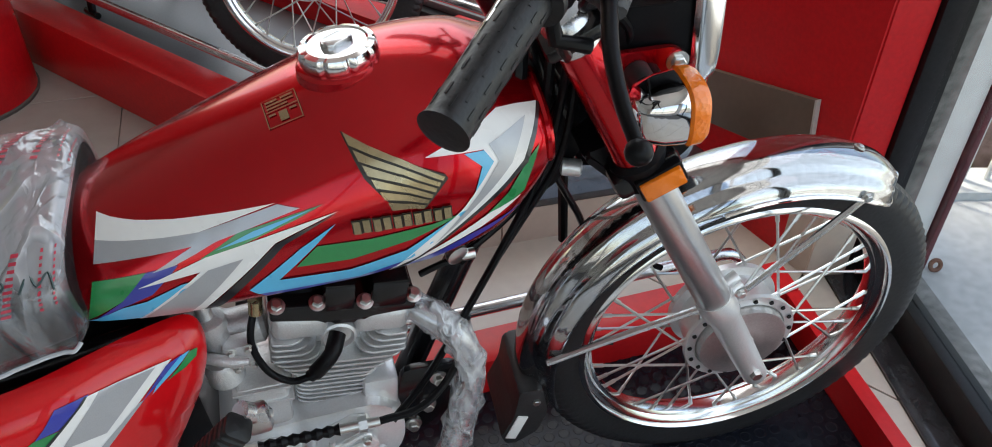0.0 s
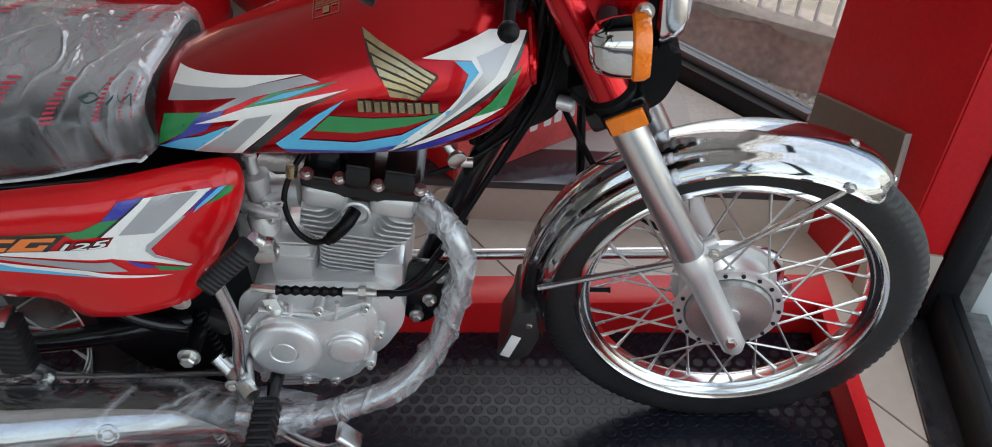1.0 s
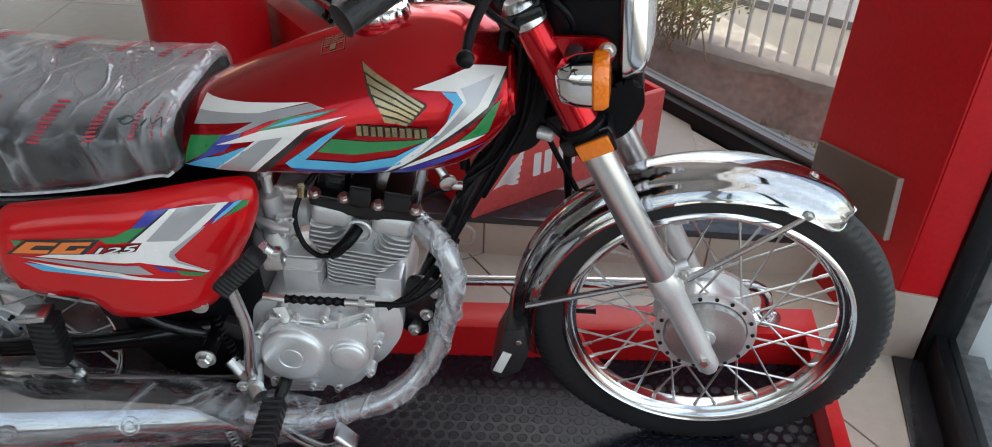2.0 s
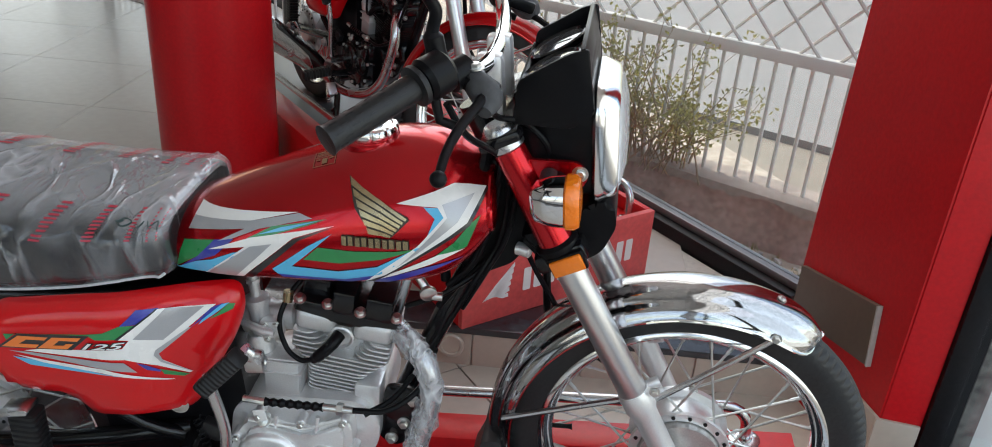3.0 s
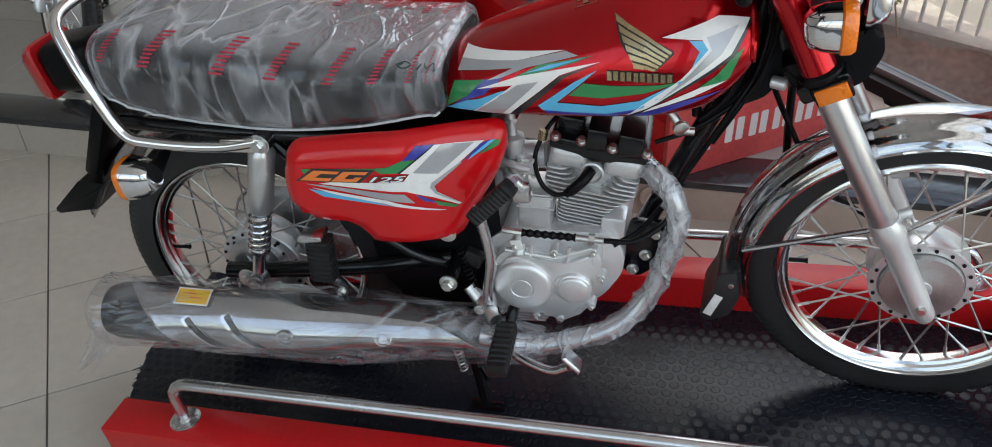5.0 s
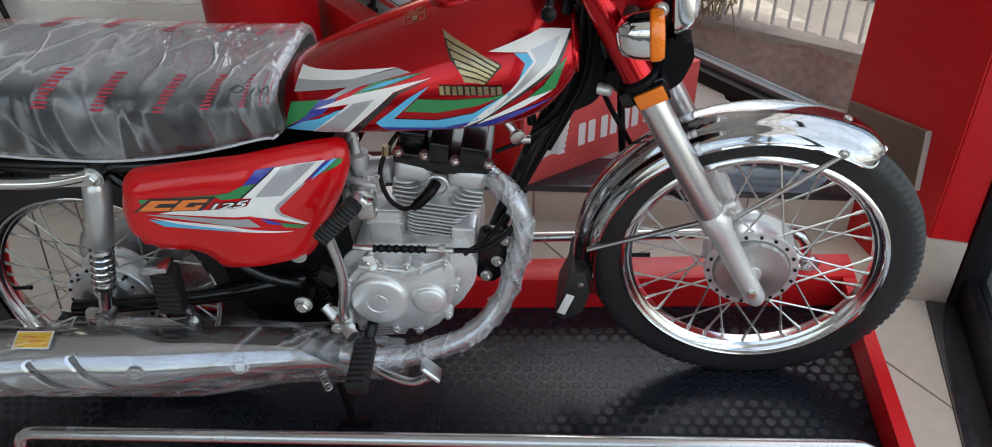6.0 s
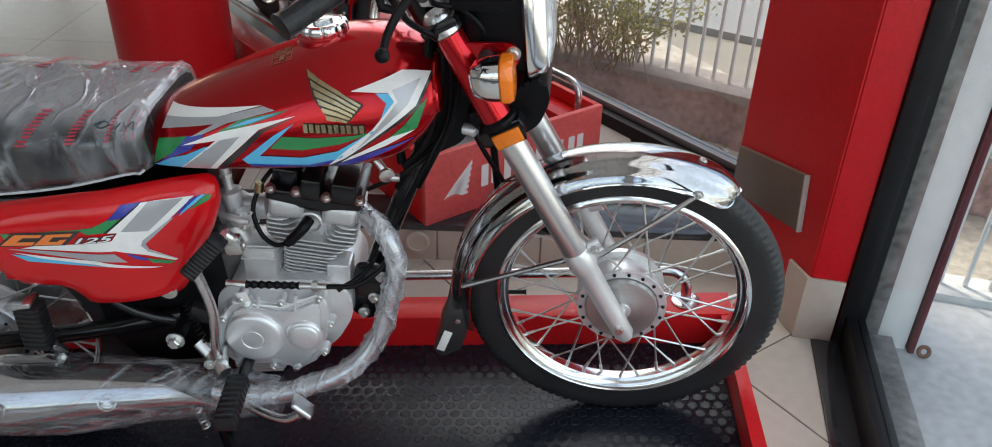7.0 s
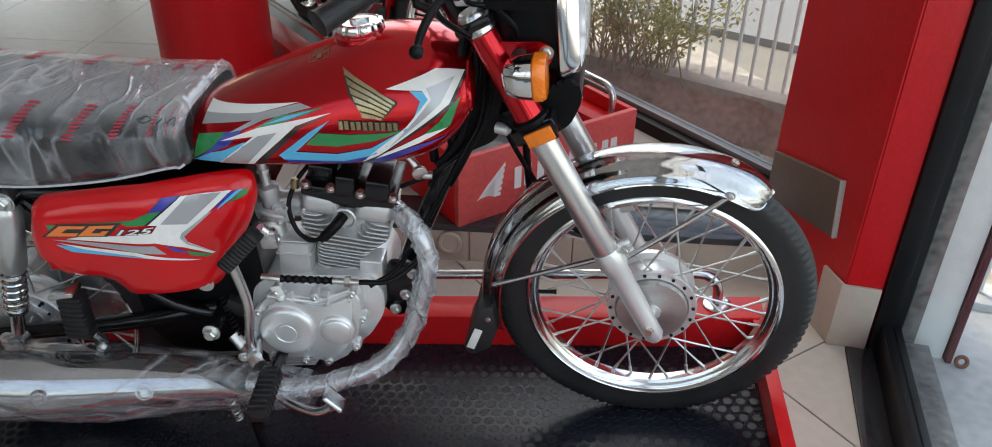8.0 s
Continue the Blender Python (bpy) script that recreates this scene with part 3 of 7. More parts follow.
    bm = bmesh.new()
    rod(bm, (0, -0.075, 0), (0, 0.075, 0), 0.008, 12)
    part("axle_rod", bm, ZINC, rim)
    bm = bmesh.new()
    tube(bm, [(-(rim_r - 0.022), 0, 0.004), (-(rim_r - 0.05), 0, 0.004), (-(rim_r - 0.055), 0, 0.004)], [0.004, 0.004, 0.0055], 8)
    part("tyre_valve", bm, PLASTIC, rim)
    return rim


def barrel(bm, profile, c, facing):
    """A squared lamp body along x: (half size, offset) pairs."""
    rings = []
    for r, h in profile:
        rings.append([bm.verts.new((c.x + facing * h, c.y + r * math.copysign(abs(math.cos(q)) ** 0.62, math.cos(q)), c.z + r * math.copysign(abs(math.sin(q)) ** 0.62, math.sin(q))))
                      for q in (2 * math.pi * (k + 0.5) / 28 for k in range(28))])
    bridge(bm, rings)
    return bm


TANK = ((-0.785, 0.658, 0.706, 0.075), (-0.765, 0.652, 0.729, 0.098), (-0.72, 0.646, 0.749, 0.112), (-0.64, 0.642, 0.778, 0.124), (-0.54, 0.638, 0.811, 0.132),
        (-0.46, 0.638, 0.834, 0.136), (-0.40, 0.642, 0.838, 0.136), (-0.35, 0.655, 0.833, 0.130), (-0.315, 0.680, 0.818, 0.118), (-0.29, 0.712, 0.805, 0.110), (-0.279, 0.738, 0.792, 0.098))


def tank_ring(x, zb, zt, w, n=48):
    """One cross-section: flat below, full flanks, rounded crown."""
    zc = zb + 0.36 * (zt - zb)
    out = []
    for k in range(n):
        a = 2 * math.pi * k / n
        c, s = math.cos(a), math.sin(a)
        e = 2.08 if s > 0 else 4.0
        y = w * math.copysign(abs(c) ** (2 / e), c)
        h = (zt - zc) if s > 0 else (zc - zb)
        out.append(Vector((x, y, zc + h * math.copysign(abs(s) ** (2 / e), s))))
    return out


def loft(bm, rows, steps=5):
    """Rows of equal vertex count joined smoothly."""
    cols = [smooth_path([r[k] for r in rows], steps) for k in range(len(rows[0]))]
    rings = [[bm.verts.new(c[i]) for c in cols] for i in range(len(cols[0]))]
    bridge(bm, rings)
    return rings


SEAT = ((-1.398, 0.742, 0.772, 0.074), (-1.388, 0.716, 0.790, 0.104), (-1.355, 0.692, 0.803, 0.126), (-1.26, 0.658, 0.806, 0.138), (-1.12, 0.638, 0.794, 0.143),
        (-1.0, 0.635, 0.776, 0.144), (-0.90, 0.642, 0.763, 0.143), (-0.82, 0.654, 0.755, 0.140), (-0.775, 0.662, 0.752, 0.138), (-0.758, 0.666, 0.750, 0.134), (-0.750, 0.678, 0.744, 0.118))


def seat_rows(grow=0.0, n=56):
    rows = []
    for x, zb, zt, w in SEAT:
        zc = (zb + zt) / 2
        row = []
        for k in range(n):
            a = 2 * math.pi * k / n
            c, s = math.cos(a), math.sin(a)
            row.append(Vector((x, (w + grow) * math.copysign(abs(c) ** 0.46, c), zc + ((zt - zb) / 2 + grow) * math.copysign(abs(s) ** (0.78 if s > 0 else 0.36), s))))
        rows.append(row)
    return rows


def side_panel_y(x, z):
    t = min(1, max(0, (-0.655 - x) / 0.20))
    t = t * t * (3 - 2 * t)
    return -0.112 - 0.062 * t - 0.010 * math.sin(max(0, min(1, (z - 0.44) / 0.22)) * math.pi)


PANEL = ((-1.016, 0.638), (-0.854, 0.649), (-0.786, 0.648), (-0.664, 0.638), (-0.662, 0.597), (-0.683, 0.548), (-0.729, 0.481), (-0.759, 0.43), (-0.909, 0.44), (-0.919, 0.477), (-1.027, 0.497), (-1.04, 0.539), (-1.034, 0.591))
RAKE = Vector((0.406, 0, -0.914))
HEAD = Vector((-0.299, 0, 0.865))    # top of the steering head
STEERED = ("front_wheel", "fork_leg", "front_turn_signal", "triple_clamp", "fork_shroud", "front_mudguard", "headlight", "speedometer", "handlebar")


def build_motorcycle(at, label, group, first=True, turn=4.5, shift=-0.018, guard_mat=None):
    """One upright motorcycle; x ahead, origin on the ground under the front axle; its fork is turned by so many degrees to its right."""
    steer = Matrix.Translation((0, shift, 0)) @ Matrix.Translation(HEAD) @ Matrix.Rotation(radians(turn), 4, RAKE) @ Matrix.Translation(-HEAD)
    bike = thing("motorcycle", label, "motorcycle", at, group)
    fender_mat = guard_mat or CHROME
    engine_mat = ALLOY if first else GLOSS_BLACK
    R = lambda z: Vector((-0.254, 0, 0.865)) + RAKE * ((0.865 - z) / 0.914)
    # wheels
    make_wheel("front_wheel", bike, (0.006, 0, 0.293), 0.297, 0.2335, 0.034, 0.082, False)
    make_wheel("rear_wheel", bike, (-1.242, -0.016, 0.284), 0.299, 0.2335, 0.043, 0.076, False)
    # fork
    for s in (-1, 1):
        bm = bmesh.new()
        a = Vector((0, s * 0.086, 0))
        tube(bm, [R(0.700) + a, R(0.455) + a, R(0.450) + a], [0.0225, 0.0225, 0.020], 24)
        leg = part("fork_leg", bm, FORK_TUBE, bike, "chrome fork tube with silver lower slider")
        bm = bmesh.new()
        tube(bm, [R(0.462) + a, R(0.455) + a, R(0.430) + a, R(0.42) + a, R(0.33) + a, R(0.30) + a, R(0.272) + a, R(0.262) + a],
             [0.0235, 0.0250, 0.0250, 0.0208, 0.0192, 0.0185, 0.0180, 0.012], 24)
        for zz in (0.452, 0.436):
            rod(bm, R(zz) + a + Vector((0.0, -s * 0.01, 0)), R(zz) + a + Vector((0.036, -s * 0.02, 0.014)), 0.009, 10)
        part("slider", bm, ALLOY, leg, "silver painted fork slider")
        bm = bmesh.new()
        tube(bm, [R(0.862) + a, R(0.855) + a, R(0.80) + a, R(0.72) + a, R(0.700) + a], [0.020, 0.0215, 0.0225, 0.025, 0.028], 20)
        part("fork_cover", bm, RED_TANK, leg, "red painted fork cover")
        bm = bmesh.new()
        tube(bm, [R(0.856) + a, R(0.860) + a, R(0.886) + a, R(0.892) + a], [0.020, 0.0245, 0.0235, 0.018], 18)
        part("top_clamp", bm, STEEL, leg)
        bm = bmesh.new()
        tube(bm, [R(0.722) + a, R(0.718) + a, R(0.690) + a, R(0.686) + a], [0.026, 0.0315, 0.0315, 0.027], 20)
        part("fork_collar", bm, PLASTIC, leg)
        m = Matrix.Translation(R(0.690) + a + Vector((0.006, s * 0.028, 0.010))) @ Matrix.Rotation(radians(24), 4, 'Y').inverted()
        bm = bmesh.new()
        block(bm, m, (0.052, 0.012, 0.030), 0.003)
        part("reflector_base", bm, PLASTIC, leg)
        bm = bmesh.new()
        block(bm, m @ Matrix.Translation((0, s * 0.007, 0)), (0.046, 0.008, 0.024), 0.002)
        part("side_reflector", bm, AMBER, leg, "amber side reflector")
        for at_b, br, bh in ((Vector((0.0, s * 0.092, 0.296)), 0.009, 0.018), (R(0.455) + a + Vector((0.03, s * 0.008, 0.012)), 0.0055, 0.007)):
            bm = bmesh.new()
            bolt(bm, at_b, (0, s, 0), br, bh)
            part("bolt", bm, ZINC, leg)
        # turn signal on its ear
        bm = bmesh.new()
        slab(bm, rounded([(-0.245, 0.846), (-0.158, 0.842), (-0.144, 0.828), (-0.150, 0.806), (-0.190, 0.790), (-0.215, 0.755)], 0.01), s * 0.0880, s * 0.0940, 0.0015)
        part("headlight_ear", bm, RED_TANK, leg)
        sig = bmesh.new()
        c = Vector((-0.184, s * 0.140, 0.809))
        rod(sig, (-0.185, s * 0.070, 0.822), c, 0.012, 12)
        stalk = part("front_turn_signal", sig, PLASTIC, bike, "chrome turn signal with amber lens")
        sig = bmesh.new()
        rod(sig, (-0.196, s * 0.094, 0.822), (-0.196, s * 0.118, 0.820), 0.013, 14)
        part("rubber_mount", sig, RUBBER, stalk)
        sig = bmesh.new()
        rr = [(0.006, -0.034), (0.015, -0.032), (0.024, -0.025), (0.029, -0.008), (0.0305, 0.008), (0.0305, 0.012), (0.026, 0.012)]
        barrel(sig, rr, c, 1)
        part("housing", sig, CHROME, stalk)
        sig = bmesh.new()
        barrel(sig, [(0.0305, 0.0125), (0.033, 0.015), (0.0325, 0.026), (0.029, 0.032), (0.012, 0.034)], c, 1)
        part("lens", sig, AMBER, stalk, "amber lens")
        sig = bmesh.new()
        bolt(sig, (-0.156, s * 0.0940, 0.826), (0, s, 0), 0.0075, 0.007)
        part("bolt", sig, ZINC, stalk)
    bm = bmesh.new()
    block(bm, Matrix.Translation(R(0.875)) @ Matrix.Rotation(radians(-24), 4, 'Y'), (0.060, 0.23, 0.016), 0.006)
    block(bm, Matrix.Translation(R(0.700)) @ Matrix.Rotation(radians(-24), 4, 'Y'), (0.075, 0.22, 0.030), 0.008)
    tube(bm, [R(0.89) + Vector((-0.045, 0, 0)), R(0.66) + Vector((-0.045, 0, 0))], 0.024, 16)
    part("triple_clamp", bm, GLOSS_BLACK, bike)
    bm = bmesh.new()
    slab(bm, rounded([(-0.245, 0.715), (-0.165, 0.738), (-0.145, 0.774), (-0.112, 0.774), (-0.106, 0.738), (-0.126, 0.696), (-0.158, 0.676), (-0.20, 0.664)], 0.012), -0.074, 0.074, 0.008)
    part("fork_shroud", bm, PLASTIC, bike, "black plastic fork shroud")
    # black mass added to fill the dark gap behind the fork
    bm = bmesh.new()
    slab(bm, rounded([(-0.292, 0.815), (-0.240, 0.800), (-0.225, 0.690), (-0.262, 0.640), (-0.330, 0.612), (-0.345, 0.640), (-0.300, 0.720)], 0.012), -0.040, 0.040, 0.006)
    part("neck_filler", bm, PLASTIC, bike, "black filler mass for shrouds and wiring behind the fork")
    # front mudguard
    bm = bmesh.new()
    rows, cz = [], 0.293
    a0, a1 = radians(49), radians(190)
    section = ((0, 0), (0.25, 0.001), (0.45, 0.0045), (0.56, 0.010), (0.63, 0.0165), (0.68, 0.0195), (0.78, 0.021), (0.88, 0.026), (0.96, 0.034), (1.0, 0.042), (1.03, 0.0425), (1.04, 0.0395))
    across = [(-v, d) for v, d in section[:0:-1]] + list(section)
    for u in [(k / 14) ** 1.8 / 12 for k in range(14)] + [i / 60 for i in range(5, 61)]:
        a = a0 + (a1 - a0) * u
        tip = max(0.0, 1 - u * 12)
        taper = math.sqrt(1 - tip * tip) * 0.85 + 0.15
        row = []
        for v, d in across:
            r = 0.3195 - d * (0.35 + 0.65 * taper) - 0.012 * tip ** 2
            row.append(bm.verts.new((0.004 + r * math.cos(a), 0.054 * v * taper, cz + r * math.sin(a))))
        rows.append(row)
    for a, b in zip(rows, rows[1:]):
        for k in range(len(across) - 1):
            bm.faces.new((a[k], a[k + 1], b[k + 1], b[k]))
    edge = [r[0].co.copy() for r in rows[32:0:-1]] + [v.co.copy() for v in rows[0]] + [r[-1].co.copy() for r in rows[1:33]]
    bmesh.ops.solidify(bm, geom=bm.faces[:], thickness=0.0022)
    guard = part("front_mudguard", bm, fender_mat, bike, "red front mudguard" if guard_mat else "polished chrome front mudguard", 60)
    bm = bmesh.new()
    tube(bm, edge, 0.0026, 8)
    part("rolled_edge", bm, fender_mat, guard)
    for s in (-1, 1):
        bm = bmesh.new()
        tube(bm, smooth_path([(0.127, s * 0.054, 0.548), (0.06, s * 0.064, 0.503), (-0.045, s * 0.080, 0.437)], 4), 0.0048, 8)
        tube(bm, smooth_path([(-0.283, s * 0.058, 0.358), (-0.19, s * 0.068, 0.395), (-0.075, s * 0.088, 0.447)], 4), 0.0048, 8)
        part("mudguard_stay", bm, STEEL, guard, "steel wire stay")
    spots = [((x, s * y, z), (0, s, 0), 0.0055, 0.006) for s in (-1, 1) for x, y, z in ((0.129, 0.054, 0.549), (-0.300, 0.054, 0.272))]
    for at_b, axis, br, bh in spots + [((0.140, 0, 0.5830), (0.45, 0, 0.88), 0.005, 0.004)]:
        bm = bmesh.new()
        bolt(bm, at_b, axis, br, bh)
        part("bolt", bm, ZINC, guard)
    bm = bmesh.new()
    slab(bm, rounded([(-0.322, 0.300), (-0.290, 0.300), (-0.284, 0.245), (-0.302, 0.200), (-0.342, 0.178), (-0.356, 0.200), (-0.332, 0.250)], 0.008), -0.056, 0.056, 0.003)
    flap = part("mud_flap", bm, RUBBER, guard, "black rubber mud flap with white strip")
    bm = bmesh.new()
    block(bm, Matrix.Translation((-0.331, -0.0572, 0.222)) @ Matrix.Rotation(radians(24), 4, 'Y'), (0.016, 0.002, 0.052), 0.0005)
    part("white_strip", bm, PAPER, flap)
    # headlight and instruments
    bm = bmesh.new()
    ring = lambda x, hw, hh, z=0.853, n=40, e=0.42: [bm.verts.new((x, hw * math.copysign(abs(math.cos(2 * math.pi * k / n)) ** e, math.cos(2 * math.pi * k / n)),
                                                                 z + hh * math.copysign(abs(math.sin(2 * math.pi * k / n)) ** e, math.sin(2 * math.pi * k / n)))) for k in range(n)]
    bridge(bm, [ring(-0.255, 0.03, 0.03), ring(-0.245, 0.062, 0.055), ring(-0.22, 0.078, 0.068), ring(-0.145, 0.086, 0.076), ring(-0.138, 0.084, 0.074)])
    light = part("headlight", bm, PLASTIC, bike, "square headlight with chrome rim and black shell")
    bm = bmesh.new()
    bridge(bm, [ring(-0.141, 0.089, 0.079), ring(-0.137, 0.094, 0.084), ring(-0.132, 0.0945, 0.0845), ring(-0.111, 0.086, 0.076), ring(-0.107, 0.080, 0.070), ring(-0.113, 0.079, 0.069)], True, False)
    part("rim", bm, RIM_CHROME, light)
    bm = bmesh.new()
    bridge(bm, [ring(-0.113, 0.082, 0.072), ring(-0.104, 0.074, 0.064), ring(-0.097, 0.045, 0.04), ring(-0.095, 0.01, 0.01)])
    part("glass", bm, CLEAR_LENS, light)
    bm = bmesh.new()
    bridge(bm, [ring(-0.116, 0.08, 0.07), ring(-0.165, 0.05, 0.045), ring(-0.18, 0.01, 0.01)])
    part("reflector_bowl", bm, CHROME, light)
    bm = bmesh.new()
    slab(bm, rounded([(-0.158, 0.970), (-0.146, 0.976), (-0.141, 0.950), (-0.139, 0.914), (-0.166, 0.895), (-0.242, 0.899), (-0.236, 0.932)], 0.006, 3), -0.098, 0.098, 0.004)
    meter = part("speedometer", bm, PLASTIC, bike, "black plastic twin-dial instrument cluster")
    bm = bmesh.new()
    block(bm, Matrix.Translation((-0.150, 0, 0.982)) @ Matrix.Rotation(radians(-12), 4, 'Y'), (0.007, 0.206, 0.032), 0.002)
    part("hood_front", bm, PLASTIC, meter)
    bm = bmesh.new()
    rod(bm, (-0.235, -0.10, 0.936), (-0.235, 0.10, 0.936), 0.005, 8)
    part("hood_lip", bm, PLASTIC, meter)
    m = Matrix(((0.90, 0, -0.436, -0.196), (0, 1, 0, 0), (0.436, 0, 0.90, 0.955), (0, 0, 0, 1)))
    for s in (-1, 1):
        bm = bmesh.new()
        lathe(bm, [(0.044, -0.012), (0.044, 0.004), (0.041, 0.006), (0.038, 0.002), (0.030, 0.001)], m @ Matrix.Translation((0, s * 0.048, 0)), 32)
        dial = part("dial", bm, GLOSS_BLACK, meter)
        bm = bmesh.new()
        lathe(bm, [(0.0385, 0.0030), (0.030, 0.0042), (0.01, 0.0048)], m @ Matrix.Translation((0, s * 0.048, 0)), 32)
        part("glass", bm, DIAL_GLASS, dial, "clear dial glass mirroring the window")
        bm = bmesh.new()
        slab(bm, rounded([(-0.233, 0.957), (-0.169, 0.992), (-0.145, 0.998), (-0.138, 0.914), (-0.166, 0.894), (-0.243, 0.899)], 0.006, 3), s * 0.0985, s * 0.1055, 0.002)
        part("hood_cheek", bm, PLASTIC, meter)
    # handlebar
    bm = bmesh.new()
    half = [(-0.276, 0.0, 0.962), (-0.278, 0.06, 0.964), (-0.284, 0.12, 0.974), (-0.296, 0.170, 0.992), (-0.322, 0.222, 1.003), (-0.400, 0.320, 0.974)]
    tube(bm, smooth_path([(x, -y, z) for x, y, z in half[::-1]] + half[1:], 6), 0.011, 14)
    bar = part("handlebar", bm, CHROME, bike, "chrome handlebar with black grips")
    for s in (-1, 1):
        a, b = Vector((-0.322, s * 0.236, 1.000)), Vector((-0.403, s * 0.330, 0.971))
        d = (b - a).normalized()
        bm = bmesh.new()
        tube(bm, [a, a + d * 0.002, a + d * 0.008, a + d * 0.010, b - d * 0.006, b - d * 0.001, b], [0.021, 0.0240, 0.0240, 0.0160, 0.0160, 0.0178, 0.013], 24)
        grip = part("grip", bm, GRIP, bar, "black ribbed rubber grip")
        m = frame_at(a, d)
        bm = bmesh.new()
        for k in range(14):
            for j in range(5):
                q = 2 * math.pi * k / 14
                block(bm, m @ Matrix.Rotation(q, 4, 'Z') @ Matrix.Translation((0.0157, 0, 0.022 + j * 0.021 + (k % 2) * 0.008)), (0.0014, 0.0018, 0.009))
        tagged(part("grip_texture", bm, GRIP, grip), "", "", "", "stuff")
        bm = bmesh.new()
        tube(bm, [a - d * 0.040, a - d * 0.034, a - d * 0.008, a - d * 0.002], [0.018, 0.0245, 0.0255, 0.021], 20)
        tube(bm, [a - d * 0.018 + Vector((0.0, 0, -0.02)), a - d * 0.018 + Vector((0.004, 0, -0.052)), a - d * 0.018 + Vector((0.03, 0, -0.062))], 0.006, 10)
        part("switch_housing", bm, PLASTIC, bar)
        perch = Vector((-0.292, s * 0.172, 0.990))
        bm = bmesh.new()
        tube(bm, [perch - d * 0.014, perch + d * 0.014], 0.018, 16)
        block(bm, Matrix.Translation(perch + Vector((0.024, s * 0.004, -0.012))) @ Matrix.Rotation(radians(s * 20), 4, 'Z') @ Matrix.Rotation(radians(25), 4, 'Y'), (0.046, 0.032, 0.020), 0.006)
        tube(bm, smooth_path([perch + Vector((0.034, s * 0.006, -0.016)), (-0.262, s * 0.205, 0.968), (-0.276, s * 0.255, 0.958), (-0.283, s * 0.300, 0.948), (-0.284, s * 0.337, 0.938)], 5),
             [0.0070 - 0.00010 * k for k in range(21)], 10)
        bmesh.ops.create_icosphere(bm, subdivisions=2, radius=0.0095, matrix=Matrix.Translation((-0.284, s * 0.339, 0.936)))
        lever = part("brake_lever" if s < 0 else "clutch_lever", bm, PLASTIC, bar, "black lever with ball end")
        bm = bmesh.new()
        tube(bm, smooth_path([perch + Vector((0.014, 0, -0.004)), perch + Vector((0.036, s * 0.016, -0.024)), perch + Vector((0.034, s * 0.036, -0.034))], 4),
             [0.012, 0.016, 0.018, 0.0185, 0.018, 0.016, 0.0135, 0.011, 0.009], 14)
        part("lever_boot", bm, BOOT, bar, "grey rubber lever boot")
        bm = bmesh.new()
        st = Vector((-0.314, s * 0.186, 0.992))
        tube(bm, smooth_path([st, st + Vector((0, 0, 0.030)), st + Vector((-0.002, 0, 0.052)), st + Vector((0.004, s * 0.002, 0.075)), st + Vector((-0.004, s * 0.012, 0.100)), st + Vector((-0.02, s * 0.07, 0.19))], 4),
             [0.0145] * 4 + [0.012] * 4 + [0.0075] * 13, 12)
        part("mirror_stem", bm, PLASTIC, bar)
        bm = bmesh.new()
        bolt(bm, perch + Vector((0.020, 0, 0.006)), (0, 0, 1), 0.007, 0.007)
        part("lever_bolt", bm, ZINC, bar)
    for s in (-1, 1):
        bm = bmesh.new()
        block(bm, Matrix.Translation((-0.278, s * 0.042, 0.928)), (0.036, 0.026, 0.088), 0.007)
        part("bar_clamp", bm, ALLOY, bar)
    # cables
    for pts, r in ((((-0.262, -0.188, 0.958), (-0.268, -0.150, 0.915), (-0.232, -0.112, 0.890), (-0.205, -0.10, 0.84), (-0.26, -0.055, 0.76), (-0.285, -0.05, 0.66), (-0.36, -0.06, 0.60), (-0.43, -0.05, 0.565)), 0.0042),
                   (((-0.318, -0.215, 0.955), (-0.300, -0.19, 0.905), (-0.262, -0.09, 0.82), (-0.275, -0.06, 0.70), (-0.32, -0.07, 0.62), (-0.44, -0.08, 0.43), (-0.50, -0.115, 0.400)), 0.0046),
                   (((-0.265, 0.175, 0.975), (-0.20, 0.12, 0.93), (-0.24, 0.05, 0.80), (-0.255, 0.03, 0.66), (-0.20, 0.055, 0.50), (-0.16, 0.09, 0.40), (-0.06, 0.075, 0.33)), 0.0048),
                   (((-0.25, -0.03, 0.90), (-0.245, -0.02, 0.78), (-0.29, -0.035, 0.66), (-0.35, -0.045, 0.60), (-0.38, -0.04, 0.56)), 0.006),
                   (((-0.262, -0.050, 0.872), (-0.272, -0.066, 0.80), (-0.292, -0.070, 0.72), (-0.318, -0.066, 0.655), (-0.36, -0.058, 0.61)), 0.0055),
                   (((-0.240, -0.060, 0.860), (-0.250, -0.074, 0.775), (-0.268, -0.074, 0.70), (-0.300, -0.068, 0.64), (-0.34, -0.06, 0.57)), 0.0042),
                   (((-0.285, -0.030, 0.850), (-0.300, -0.055, 0.79), (-0.310, -0.060, 0.72), (-0.33, -0.060, 0.66)), 0.0085),
                   (((-0.21, 0.02, 0.90), (-0.205, 0.03, 0.75), (-0.215, 0.06, 0.60), (-0.215, 0.075, 0.44)), 0.007)):
        bm = bmesh.new()
        tube(bm, smooth_path(pts, 6), r, 8)
        part("cable", bm, PLASTIC, bike)
    # fuel tank
    bm = bmesh.new()
    loft(bm, [tank_ring(*row) for row in TANK], 5)
    tank = part("fuel_tank", bm, RED_TANK, bike, "glossy red fuel tank with wing badge and striped decals", 60)
    bm = bmesh.new()
    ring = tank_ring(-0.286, 0.722, 0.802, 0.108)
    tube(bm, ring + [ring[0]], 0.0048, 8, False)
    part("seam_lip", bm, RED_TANK, tank)
    bm = bmesh.new()
